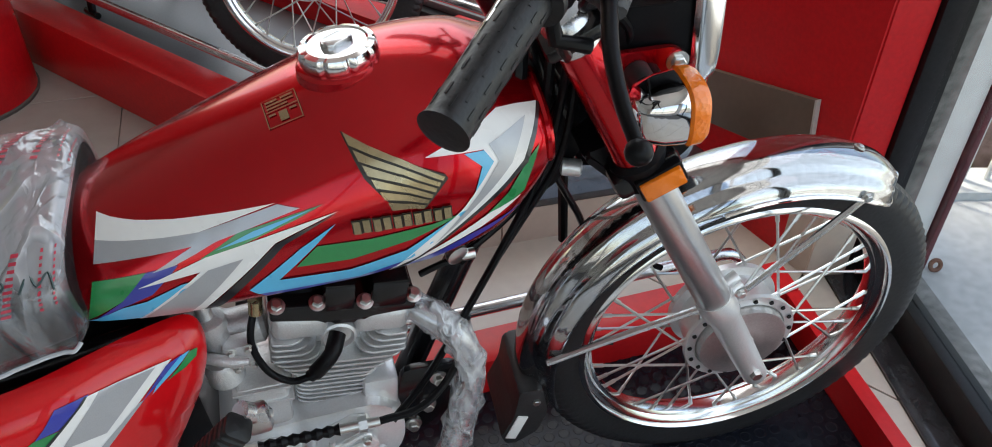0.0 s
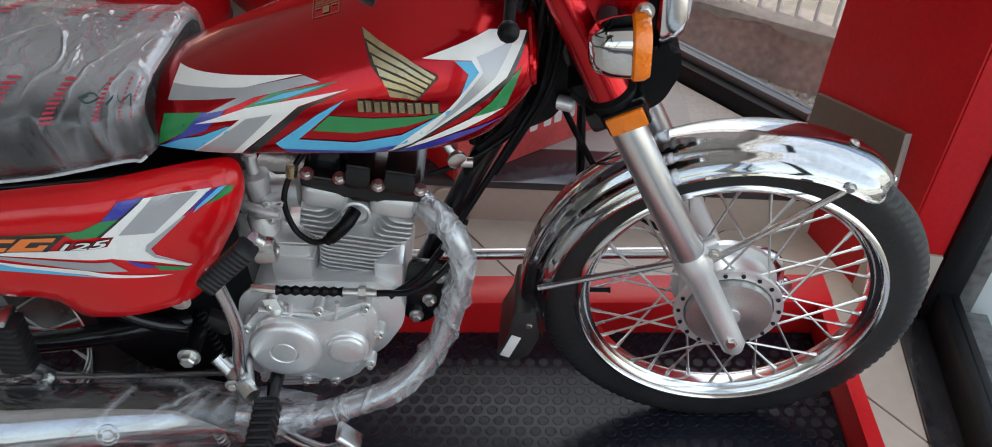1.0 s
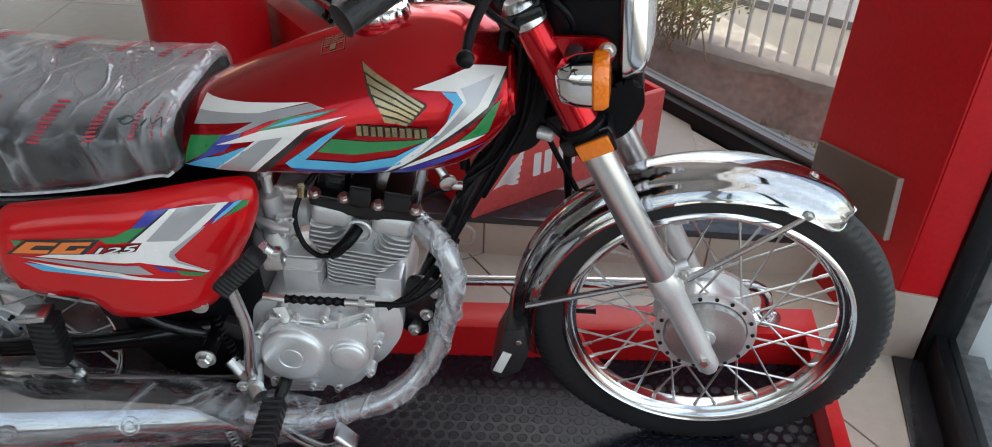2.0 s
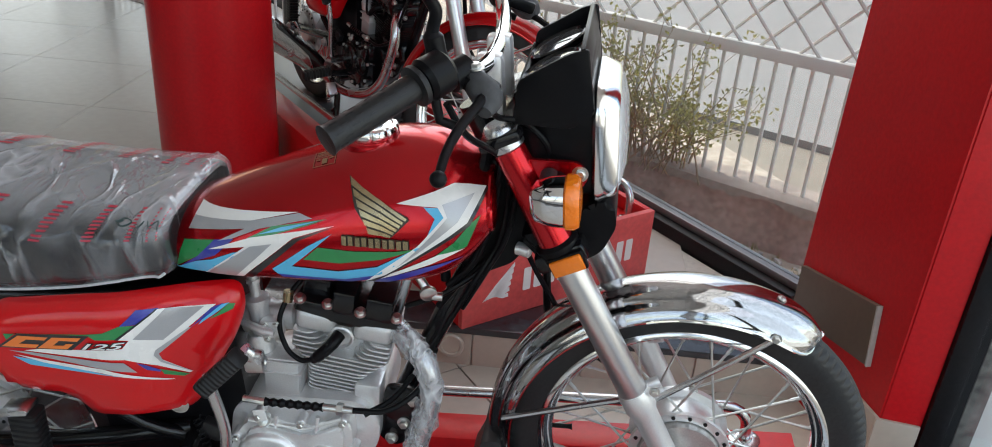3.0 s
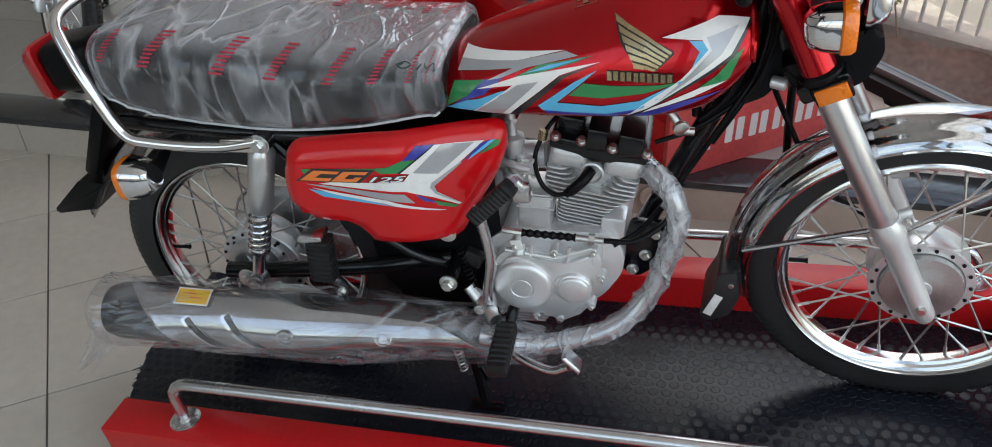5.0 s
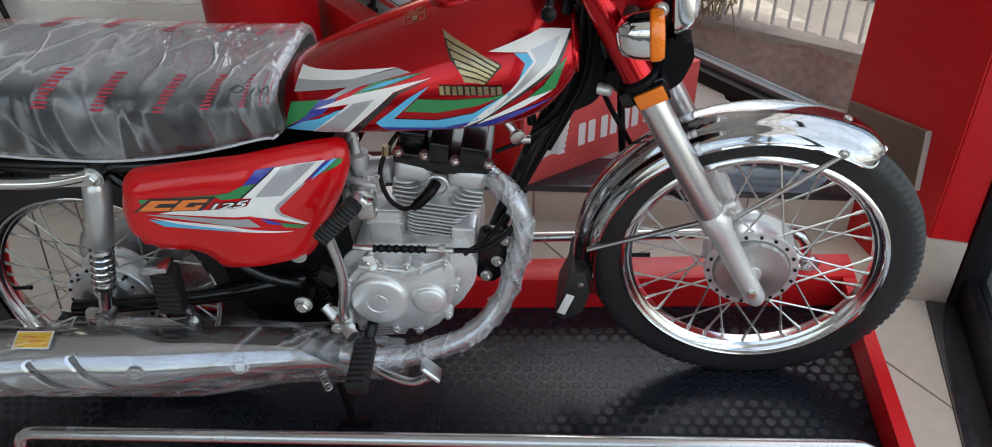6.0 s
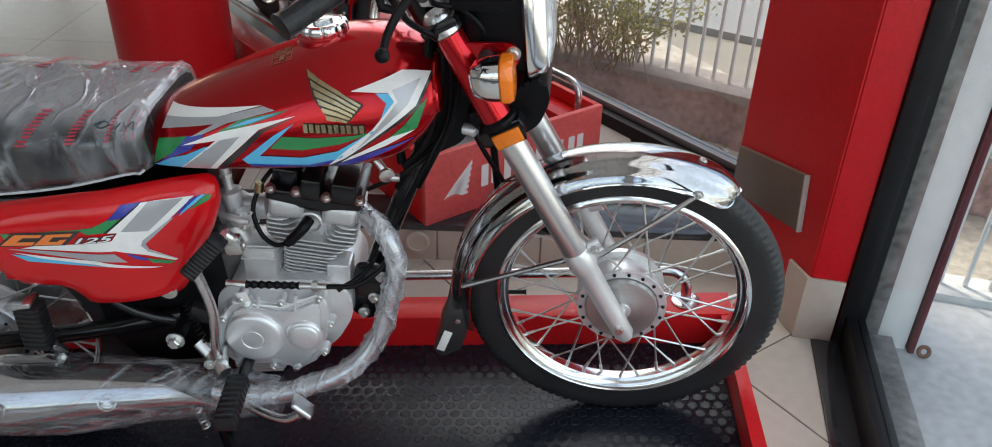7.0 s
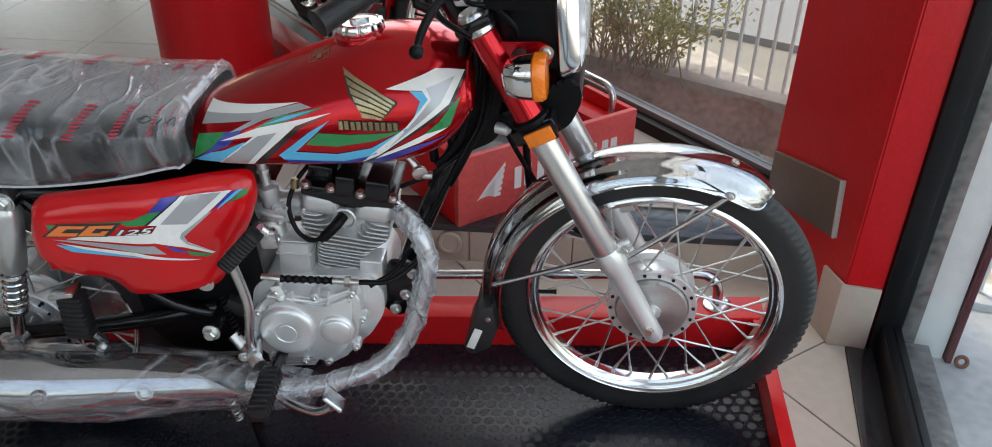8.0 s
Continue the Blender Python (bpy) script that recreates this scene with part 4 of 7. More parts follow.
    cap_at = Matrix.Translation((-0.464, -0.004, 0.829))
    pr = [(0.030, 0), (0.036, 0.002), (0.039, 0.006), (0.0395, 0.015), (0.037, 0.0195), (0.031, 0.021), (0.029, 0.0195), (0.010, 0.020)]
    rings = []
    for r, h in pr:
        wave = 0.003 if 0.001 < h < 0.0196 and r > 0.033 else 0.0
        rings.append([bm.verts.new(cap_at @ Vector(((r - wave * max(0, math.cos(9 * q)) ** 6) * math.cos(q), (r - wave * max(0, math.cos(9 * q)) ** 6) * math.sin(q), h)))
                      for q in (2 * math.pi * k / 108 for k in range(108))])
    bridge(bm, rings)
    cap = part("fuel_cap", bm, RIM_CHROME, tank, "chrome ribbed fuel cap")
    bm = bmesh.new()
    plate(bm, rounded([(-0.016, -0.010), (0.016, -0.010), (0.016, 0.010), (-0.016, 0.010)], 0.010, 6), 0.0195, 0.0255, 0.002)
    bm.transform(cap_at @ Matrix.Rotation(0.5, 4, 'Z'))
    part("keyhole_cover", bm, STEEL, cap)
    bm = bmesh.new()
    lathe(bm, [(0.046, -0.012), (0.044, 0.0), (0.040, 0.003), (0.030, 0.003)], cap_at, 40)
    part("filler_ring", bm, RED_TANK, tank)
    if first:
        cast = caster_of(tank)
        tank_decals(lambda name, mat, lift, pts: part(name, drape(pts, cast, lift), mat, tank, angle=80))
        # wing badge: swept feathers over a plain bar
        for k in range(6):
            l, r = Vector((-0.479 + 0.0050 * k, 0.8025 - 0.0112 * k)), Vector((-0.3975 - 0.0045 * k, 0.7585 - 0.0044 * k))
            mid = l.lerp(r, 0.5) + Vector((0.004, -0.003))
            pts = [tuple(l), tuple(mid + Vector((0, 0.0030))), tuple(r), tuple(r + Vector((-0.002, -0.0034))), tuple(mid + Vector((0, -0.0022))), tuple(l + Vector((0.0028, -0.0082)))]
            part("badge_feather", drape(pts, cast, 0.0042, 0.02), GOLD, tank, angle=80)
        part("badge_back", drape([(-0.481, 0.8035), (-0.437, 0.7800), (-0.3965, 0.7605), (-0.3945, 0.7560), (-0.420, 0.7335), (-0.449, 0.7405), (-0.470, 0.770)], cast, 0.003, 0.02), BADGE_DARK, tank, angle=80)
        for k in range(5):
            x = -0.490 + k * 0.0192
            z = 0.7345 - k * 0.0013
            for e in (0, 0.0092):
                part("badge_bar_edge", drape([(x + e - 0.001, z + 0.001), (x + e + 0.0080, z), (x + e + 0.0076, z - 0.0145), (x + e - 0.0015, z - 0.0135)], cast, 0.0025, 0.02), BADGE_DARK, tank, angle=80)
                part("badge_bar", drape([(x + e, z), (x + e + 0.0065, z - 0.0005), (x + e + 0.0062, z - 0.0132), (x + e - 0.0003, z - 0.0127)], cast, 0.0045, 0.02), GOLD, tank, angle=80)
        # outlined warning sticker beside the cap
        from mathutils.bvhtree import BVHTree
        b_top = bmesh.new()
        b_top.from_mesh(tank.data)
        tree = BVHTree.FromBMesh(b_top)
        b_top.free()
        corner, ex, ey = Vector((-0.548, -0.017)), Vector((0.0345, -0.003)), Vector((0.0038, -0.038))

        def lay_top(name, quads, mat):
            bm = bmesh.new()
            for u0, v0, u1, v1 in quads:
                grid = []
                for i in range(5):
                    line = []
                    for j in range(5):
                        q = corner + ex * (u0 + (u1 - u0) * i / 4) + ey * (v0 + (v1 - v0) * j / 4)
                        loc, no, _, _ = tree.ray_cast(Vector((q.x, q.y, 1.2)), Vector((0, 0, -1)))
                        line.append(bm.verts.new(loc + Vector((0, 0, 0.0012))))
                    grid.append(line)
                bridge(bm, grid, False, False)
            return part(name, bm, mat, tank, angle=80)
        lay_top("sticker_border", ((0, 0, 1, 0.025), (0, 0.975, 1, 1), (0, 0.03, 0.03, 0.97), (0.97, 0.03, 1, 0.97), (0.05, 0.47, 0.95, 0.50)), GOLD)
        lay_top("sticker_print", ((0.10, 0.08, 0.45, 0.16), (0.55, 0.08, 0.9, 0.16), (0.10, 0.22, 0.9, 0.28), (0.10, 0.34, 0.7, 0.40), (0.38, 0.58, 0.62, 0.90), (0.10, 0.58, 0.3, 0.64), (0.7, 0.58, 0.9, 0.64)), GOLD)
    # seat
    bm = bmesh.new()
    loft(bm, seat_rows(), 5)
    seat = part("seat", bm, VINYL, bike, "black seat wrapped in clear printed plastic", 60)
    if first:
        seat_wrap(seat)
    # side panels
    for s in (-1, 1):
        bm = bmesh.new()
        outline = rounded(PANEL, 0.022, 5)
        bm.faces.new([bm.verts.new((x, 0, z)) for x, z in outline])
        for lo, hi, no in ((-1.08, -0.60, (1, 0, 0)), (0.40, 0.70, (0, 0, 1))):
            k = lo
            while k < hi:
                bmesh.ops.bisect_plane(bm, geom=bm.verts[:] + bm.edges[:] + bm.faces[:], plane_co=(k, 0, k), plane_no=no, dist=1e-5)
                k += 0.016
        poly = [Vector((x, z)) for x, z in outline]

        def inside_depth(x, z):
            p, best = Vector((x, z)), 9
            for i in range(len(poly)):
                a, b = poly[i - 1], poly[i]
                t = max(0, min(1, (p - a).dot(b - a) / max(1e-9, (b - a).length_squared)))
                best = min(best, (p - a - (b - a) * t).length)
            return best
        for v in bm.verts:
            d = min(1, inside_depth(v.co.x, v.co.z) / 0.022)
            y = side_panel_y(v.co.x, v.co.z) + 0.020 * (1 - math.sqrt(max(0, 1 - (1 - d) ** 2)))
            v.co.y = -s * y * -1 if s > 0 else y
            if s > 0:
                v.co.y = -y
        bmesh.ops.solidify(bm, geom=bm.faces[:], thickness=0.012)
        panel = part("side_panel", bm, RED_PANEL, bike, "glossy red side panel with striped decal", 60)
        if first and s < 0:
            cast2 = caster_of(panel)
            panel_decals(lambda name, mat, lift, pts: part(name, drape(pts, cast2, lift), mat, panel, angle=80))
            for pts in ([(-0.999, 0.581), (-0.97, 0.599), (-0.924, 0.597), (-0.931, 0.592), (-0.958, 0.593), (-0.971, 0.586), (-0.94, 0.585), (-0.947, 0.579)],
                        [(-0.944, 0.579), (-0.918, 0.597), (-0.874, 0.597), (-0.881, 0.591), (-0.908, 0.592), (-0.919, 0.584), (-0.903, 0.584), (-0.899, 0.587), (-0.887, 0.587), (-0.899, 0.578)]):
                part("orange_letter_shape", drape(pts, cast2, 0.0026), D_ORANGE, panel, angle=80)
            panel_number(panel, cast2)
        bm = bmesh.new()
        bolt(bm, (-0.778, s * 0.156, 0.447), (0, s, 0), 0.011, 0.006)
        part("panel_bolt", bm, ZINC, panel)
    # frame
    bm = bmesh.new()
    tube(bm, smooth_path([(-0.285, 0, 0.70), (-0.345, 0, 0.585), (-0.42, 0, 0.44), (-0.465, 0, 0.35), (-0.50, 0, 0.29)], 4), 0.018, 14)
    tube(bm, smooth_path([(-0.29, 0, 0.76), (-0.50, 0, 0.66), (-0.75, 0, 0.615), (-0.84, 0, 0.52), (-0.84, 0, 0.32)], 5), 0.020, 12)
    for s in (-1, 1):
        tube(bm, smooth_path([(-0.72, s * 0.08, 0.61), (-0.95, s * 0.11, 0.615), (-1.12, s * 0.115, 0.625), (-1.38, s * 0.10, 0.64)], 4), 0.013, 10)
        tube(bm, smooth_path([(-0.80, s * 0.09, 0.345), (-1.0, s * 0.095, 0.315), (-1.25, s * 0.085, 0.288), (-1.29, s * 0.085, 0.288)], 4), 0.017, 12)
        tube(bm, smooth_path([(-0.80, s * 0.10, 0.33), (-0.90, s * 0.12, 0.40), (-1.08, s * 0.11, 0.60)], 4), 0.011, 10)
    rod(bm, (-0.79, -0.16, 0.345), (-0.79, 0.16, 0.345), 0.014, 12)
    frame_ob = part("frame", bm, GLOSS_BLACK, bike, "black tubular steel frame")
    bm = bmesh.new()
    slab(bm, rounded([(-0.475, 0.415), (-0.405, 0.405), (-0.40, 0.36), (-0.43, 0.315), (-0.47, 0.285), (-0.50, 0.31), (-0.49, 0.36)], 0.012), -0.058, -0.048, 0.002)
    part("engine_mount", bm, GLOSS_BLACK, frame_ob)
    for x, y, z, r in ((-0.432, -0.058, 0.385, 0.0075), (-0.452, -0.058, 0.338, 0.0075), (-0.476, -0.058, 0.305, 0.0075), (-0.79, -0.165, 0.345, 0.011)):
        bm = bmesh.new()
        bolt(bm, (x, y, z), (0, -1, 0), r, r * 1.4)
        part("bolt", bm, ZINC, frame_ob)
    bm = bmesh.new()
    slab(bm, rounded([(-0.955, 0.60), (-0.70, 0.62), (-0.705, 0.36), (-0.742, 0.225), (-0.905, 0.215), (-0.958, 0.29), (-0.960, 0.42)], 0.02), -0.080, 0.058, 0.01)
    part("air_box", bm, PLASTIC, bike, "black air box")
    bm = bmesh.new()
    slab(bm, rounded([(-1.085, 0.605), (-1.000, 0.475), (-0.968, 0.425), (-0.950, 0.330), (-0.950, 0.600)], 0.01), -0.072, 0.072, 0.004)
    part("inner_fender", bm, PLASTIC, bike, "black inner fender")
    bm = bmesh.new()
    end = [(-1.242 + 0.112 * math.cos(q), 0.284 + 0.112 * math.sin(q)) for q in (radians(80 + 20 * k) for k in range(11))]
    slab(bm, [(-0.74, 0.395)] + end + [(-0.74, 0.235)], 0.062, 0.092, 0.010, 3)
    part("chain_case", bm, STEEL, bike, "grey steel chain case")
    for ob in bike.children:
        if ob.name.split(".")[0] in STEERED:
            ob.matrix_basis = steer @ ob.matrix_basis
    build_engine(bike, engine_mat, first)
    build_tail(bike, fender_mat, first)
    build_exhaust(bike, first)
    build_controls(bike)
    return bike


def build_engine(bike, mat, first):
    fin_mat = ALLOY_ROUGH if first else GLOSS_BLACK
    lean = Matrix.Translation((-0.560, 0, 0.402)) @ Matrix.Rotation(radians(13), 4, 'Y')
    bm = bmesh.new()
    body = rounded([(-0.742, 0.330), (-0.728, 0.385), (-0.690, 0.408), (-0.60, 0.408), (-0.515, 0.402), (-0.484, 0.370), (-0.490, 0.318), (-0.528, 0.262), (-0.59, 0.222), (-0.70, 0.220), (-0.745, 0.270)], 0.02)
    slab(bm, body, -0.085, 0.105, 0.006)
    eng = part("engine", bm, mat, bike, "silver air-cooled single-cylinder engine" if first else "black single-cylinder engine")
    bm = bmesh.new()
    cover = rounded([(-0.738, 0.300), (-0.728, 0.335), (-0.705, 0.372), (-0.678, 0.394), (-0.648, 0.392), (-0.600, 0.376), (-0.560, 0.390), (-0.538, 0.398), (-0.522, 0.380), (-0.524, 0.345), (-0.536, 0.300), (-0.558, 0.248), (-0.606, 0.222), (-0.628, 0.240), (-0.712, 0.240), (-0.738, 0.270)], 0.010, 3)
    slab(bm, cover, -0.118, -0.0855, 0.005, 2)
    cov = part("crankcase_cover", bm, mat, eng)
    bm = bmesh.new()
    slab(bm, rounded([(-0.700, 0.362), (-0.676, 0.380), (-0.650, 0.378), (-0.596, 0.360), (-0.542, 0.384), (-0.534, 0.368), (-0.545, 0.318), (-0.566, 0.258), (-0.606, 0.238), (-0.634, 0.256), (-0.702, 0.256), (-0.720, 0.290)], 0.012, 3), -0.126, -0.117, 0.005, 2)
    part("cover_face", bm, mat, cov)
    bm = bmesh.new()
    lathe(bm, [(0.054, 0.0), (0.053, 0.008), (0.049, 0.012), (0.044, 0.013), (0.022, 0.013), (0.0205, 0.0115), (0.018, 0.0115), (0.017, 0.013), (0.006, 0.0135)], frame_at((-0.665, -0.124, 0.314), (0, -1, 0)), 48)
    part("clutch_cover", bm, mat, cov)
    bm = bmesh.new()
    lathe(bm, [(0.034, 0.0), (0.033, 0.006), (0.030, 0.009), (0.028, 0.0095), (0.027, 0.012), (0.024, 0.014), (0.01, 0.0145)], frame_at((-0.573, -0.124, 0.312), (0, -1, 0)), 40)
    part("filter_cover", bm, mat, cov)
    for k in range(5):
        bm = bmesh.new()
        block(bm, Matrix.Translation((-0.697 + k * 0.0145, -0.1275, 0.268)), (0.010, 0.004, 0.008), 0.001)
        part("raised_bar", bm, mat, cov)
    for k in range(3):
        bm = bmesh.new()
        block(bm, Matrix.Translation((-0.665, -0.100, 0.232 - k * 0.007)), (0.080 - 0.01 * k, 0.030, 0.003), 0.001)
        part("sump_rib", bm, mat, eng)
    # ribs on the shoulder of the case
    for pts in (((-0.690, 0.388), (-0.60, 0.372)), ((-0.60, 0.372), (-0.536, 0.396)), ((-0.642, 0.400), (-0.648, 0.372)), ((-0.575, 0.398), (-0.582, 0.366))):
        bm = bmesh.new()
        rod(bm, (pts[0][0], -0.119, pts[0][1]), (pts[1][0], -0.119, pts[1][1]), 0.004, 8)
        part("case_rib", bm, mat, cov)
    for x, z in ((-0.716, 0.352), (-0.672, 0.398), (-0.604, 0.384), (-0.535, 0.388), (-0.524, 0.330), (-0.546, 0.266), (-0.606, 0.230), (-0.650, 0.234), (-0.712, 0.246)):
        bm = bmesh.new()
        lathe(bm, [(0.0085, 0), (0.0085, 0.020), (0.007, 0.022)], frame_at((x, -0.1, z), (0, -1, 0)), 14)
        part("bolt_boss", bm, mat, cov)
        bm = bmesh.new()
        lathe(bm, [(0.0055, 0.0225), (0.0055, 0.028), (0.004, 0.0295), (0.001, 0.0295)], frame_at((x, -0.1, z), (0, -1, 0)), 6)
        part("bolt", bm, ZINC, cov)
    bm = bmesh.new()
    lathe(bm, [(0.012, 0), (0.012, 0.010), (0.010, 0.014), (0.004, 0.015)], frame_at((-0.664, -0.112, 0.384), (-0.1, -0.8, 0.5)), 18)
    part("oil_plug", bm, ZINC, cov)
    bm = bmesh.new()
    block(bm, Matrix.Translation((-0.667, -0.124, 0.402)) @ Matrix.Rotation(radians(-8), 4, 'Y'), (0.020, 0.003, 0.022), 0.0008)
    if first:
        part("tag", bm, PAPER, cov, "white paper tag")
    else:
        bm.free()
    # case lobe ahead of the cylinder
    bm = bmesh.new()
    block(bm, Matrix.Translation((-0.507, -0.045, 0.392)) @ Matrix.Rotation(radians(8), 4, 'Y'), (0.044, 0.05, 0.062), 0.006)
    part("front_lug", bm, mat, eng)
    # cylinder
    bm = bmesh.new()
    block(bm, lean @ Matrix.Translation((-0.004, 0, 0.020)), (0.064, 0.070, 0.075), 0.012)
    cyl = part("cylinder", bm, fin_mat, eng)

    def fin(outline, h, thick, owner):
        bm = bmesh.new()
        plate(bm, outline, 0, thick)
        bmesh.ops.bevel(bm, geom=[e for e in bm.edges if abs(e.verts[0].co.z - e.verts[1].co.z) < 1e-6], offset=0.0009, segments=1, affect='EDGES')
        bm.transform(lean @ Matrix.Translation((0, 0, h)))
        part("fin", bm, fin_mat, owner)
    for k in range(6):
        w = 0.0475 + 0.0006 * k
        fin(rounded([(-w - 0.002, -0.062), (w - 0.004, -0.062), (w - 0.004, 0.062), (-w - 0.002, 0.062)], 0.016, 4), -0.002 + k * 0.0076, 0.0030, cyl)
    bm = bmesh.new()
    rings = []
    for h, w, d in ((0.040, 0.034, 0.036), (0.060, 0.040, 0.040), (0.082, 0.048, 0.043), (0.118, 0.054, 0.045), (0.150, 0.058, 0.048)):
        rings.append([bm.verts.new(lean @ Vector((x, y, h))) for x, y in rounded([(-w, -d), (w, -d), (w, d), (-w, d)], 0.016, 3)])
    bridge(bm, rings)
    hd = part("cylinder_head", bm, fin_mat, eng, "", 50)
    for k in range(4):
        w, d = 0.050 + 0.0085 * k, 0.064 + 0.0015 * k
        fin(rounded([(-w, -d), (w, -d), (w, d), (-w, d)], 0.014, 4), 0.044 + k * 0.0098, 0.0034, hd)
    for k in range(4):
        d = 0.070
        for q in (-1, 1):
            inner = 0.020 + 0.006 * k
            pts = [(0.079, -d), (inner + 0.012, -d), (inner, -d + 0.014), (inner, d), (0.079, d)]
            fin(rounded([(q * x, y) for x, y in (pts if q > 0 else pts[::-1])], 0.007, 3), 0.0835 + k * 0.0092, 0.0034, hd)
    for x0 in (-0.046, 0.047):
        bm = bmesh.new()
        block(bm, lean @ Matrix.Translation((x0, 0, 0.134)), (0.064, 0.136, 0.040), 0.012, 3)
        part("head_shoulder", bm, fin_mat, hd)
    bm = bmesh.new()
    lathe(bm, [(0.021, -0.004), (0.021, 0.007), (0.018, 0.009), (0.015, 0.004), (0.008, 0.003)], lean @ frame_at((-0.002, -0.056, 0.112), (0, -1, 0)), 28)
    part("plug_well", bm, fin_mat, hd)
    bm = bmesh.new()
    slab(bm, rounded([(-0.080, 0.152), (-0.028, 0.150), (-0.014, 0.142), (0.020, 0.142), (0.034, 0.150), (0.084, 0.152), (0.084, 0.172), (-0.080, 0.174)], 0.006, 3), -0.071, 0.071, 0.004)
    bm.transform(lean)
    rocker = part("rocker_cover", bm, GLOSS_BLACK, hd, "black rocker cover")
    for x0, w, y0 in ((-0.052, 0.044, 0.012), (-0.004, 0.034, 0.0), (0.052, 0.042, 0.0)):
        bm = bmesh.new()
        block(bm, lean @ Matrix.Translation((x0, y0, 0.182)), (w, 0.146 - 2 * y0, 0.040), 0.004, 2)
        part("rocker_cap", bm, GLOSS_BLACK, rocker)
    for x, y in ((-0.072, -0.066), (0.024, -0.070), (0.080, -0.066), (-0.028, -0.066)):
        bm = bmesh.new()
        bolt(bm, lean @ Vector((x, y, 0.172)), lean.to_3x3() @ Vector((0, -0.5, 1)), 0.0065, 0.012)
        part("bolt", bm, ZINC, rocker)
    bm = bmesh.new()
    tube(bm, smooth_path([(-0.537, -0.066, 0.520), (-0.548, -0.086, 0.512), (-0.566, -0.090, 0.497), (-0.578, -0.090, 0.488)], 5), [0.010] * 5 + [0.0095] * 8 + [0.0075] * 3, 14)
    boot = part("spark_plug_cap", bm, PLASTIC, cyl)
    bm = bmesh.new()
    tube(bm, smooth_path([(-0.578, -0.090, 0.488), (-0.600, -0.088, 0.486), (-0.622, -0.080, 0.505), (-0.629, -0.070, 0.548), (-0.612, -0.050, 0.585), (-0.585, -0.02, 0.61)], 6), 0.0042, 10)
    part("spark_plug_lead", bm, PLASTIC, cyl)
    bm = bmesh.new()
    tube(bm, [(-0.616, -0.056, 0.575), (-0.612, -0.054, 0.592)], 0.008, 12)
    part("brass_fitting", bm, GOLD, cyl)
    bm = bmesh.new()
    lathe(bm, [(0.024, 0), (0.026, 0.004), (0.026, 0.012), (0.020, 0.014)], frame_at((-0.472, -0.030, 0.520), (1, -0.7, -0.25)), 24)
    part("exhaust_flange", bm, GLOSS_BLACK, hd)
    for dy, dz in ((-0.018, 0.022), (0.018, -0.022)):
        bm = bmesh.new()
        bolt(bm, (-0.464 + dy * 0.4, -0.036 + dy, 0.520 + dz), (1, -0.7, -0.25), 0.0055, 0.014)
        part("bolt", bm, ZINC, hd)
    # carburettor
    bm = bmesh.new()
    lathe(bm, [(0.018, -0.05), (0.024, -0.045), (0.024, -0.01), (0.030, 0), (0.030, 0.04), (0.02, 0.045)], frame_at((-0.665, -0.02, 0.525), (-1, 0, 0)), 24)
    tube(bm, [(-0.672, -0.052, 0.478), (-0.672, -0.052, 0.482), (-0.672, -0.052, 0.508), (-0.672, -0.052, 0.514)], [0.016, 0.021, 0.022, 0.018], 20)
    tube(bm, [(-0.668, -0.050, 0.514), (-0.668, -0.050, 0.560), (-0.668, -0.050, 0.566), (-0.668, -0.050, 0.578), (-0.668, -0.050, 0.582)], [0.016, 0.016, 0.0195, 0.0195, 0.013], 20)
    tube(bm, [(-0.690, -0.066, 0.540), (-0.650, -0.082, 0.534), (-0.636, -0.084, 0.532)], [0.006, 0.0075, 0.004], 10)
    block(bm, Matrix.Translation((-0.645, -0.062, 0.530)), (0.035, 0.025, 0.035), 0.006)
    rod(bm, (-0.668, -0.050, 0.580), (-0.668, -0.050, 0.626), 0.0085, 14)
    rod(bm, (-0.668, -0.050, 0.606), (-0.668, -0.050, 0.612), 0.0115, 6)
    carb = part("carburettor", bm, ALLOY_ROUGH, bike, "silver carburettor")
    bm = bmesh.new()
    for k in range(4):
        bolt(bm, (-0.652 + 0.018 * (k % 2), -0.074, 0.515 + 0.028 * (k // 2)), (0, -1, 0), 0.004, 0.006)
    part("screw", bm, ZINC, carb)
    bm = bmesh.new()
    block(bm, Matrix.Translation((-0.640, -0.045, 0.440)) @ Matrix.Rotation(radians(6), 4, 'Y'), (0.060, 0.070, 0.080), 0.008)
    part("starter_housing", bm, ALLOY_ROUGH, eng)
    for k in range(2):
        bm = bmesh.new()
        block(bm, Matrix.Translation((-0.637, -0.046, 0.452 + 0.022 * k)) @ Matrix.Rotation(radians(6), 4, 'Y'), (0.066, 0.074, 0.004), 0.001)
        part("housing_rib", bm, ALLOY_ROUGH, eng)
    # clutch cable end with boot, fuel tap, breather
    bm = bmesh.new()
    a, b = Vector((-0.655, -0.122, 0.428)), Vector((-0.562, -0.122, 0.420))
    rings = 14
    tube(bm, [a.lerp(b, k / rings) for k in range(rings + 1)], [0.0052 if k % 2 else 0.0076 for k in range(rings + 1)], 12)
    part("rubber_boot", bm, PLASTIC, eng)
    bm = bmesh.new()
    rod(bm, (-0.562, -0.122, 0.420), (-0.515, -0.122, 0.415), 0.006, 10)
    rod(bm, (-0.540, -0.122, 0.418), (-0.530, -0.122, 0.417), 0.010, 6)
    part("cable_adjuster", bm, ZINC, eng)
    bm = bmesh.new()
    rod(bm, (-0.690, -0.120, 0.432), (-0.655, -0.122, 0.428), 0.006, 8)
    part("cable_end", bm, ZINC, eng)
    bm = bmesh.new()
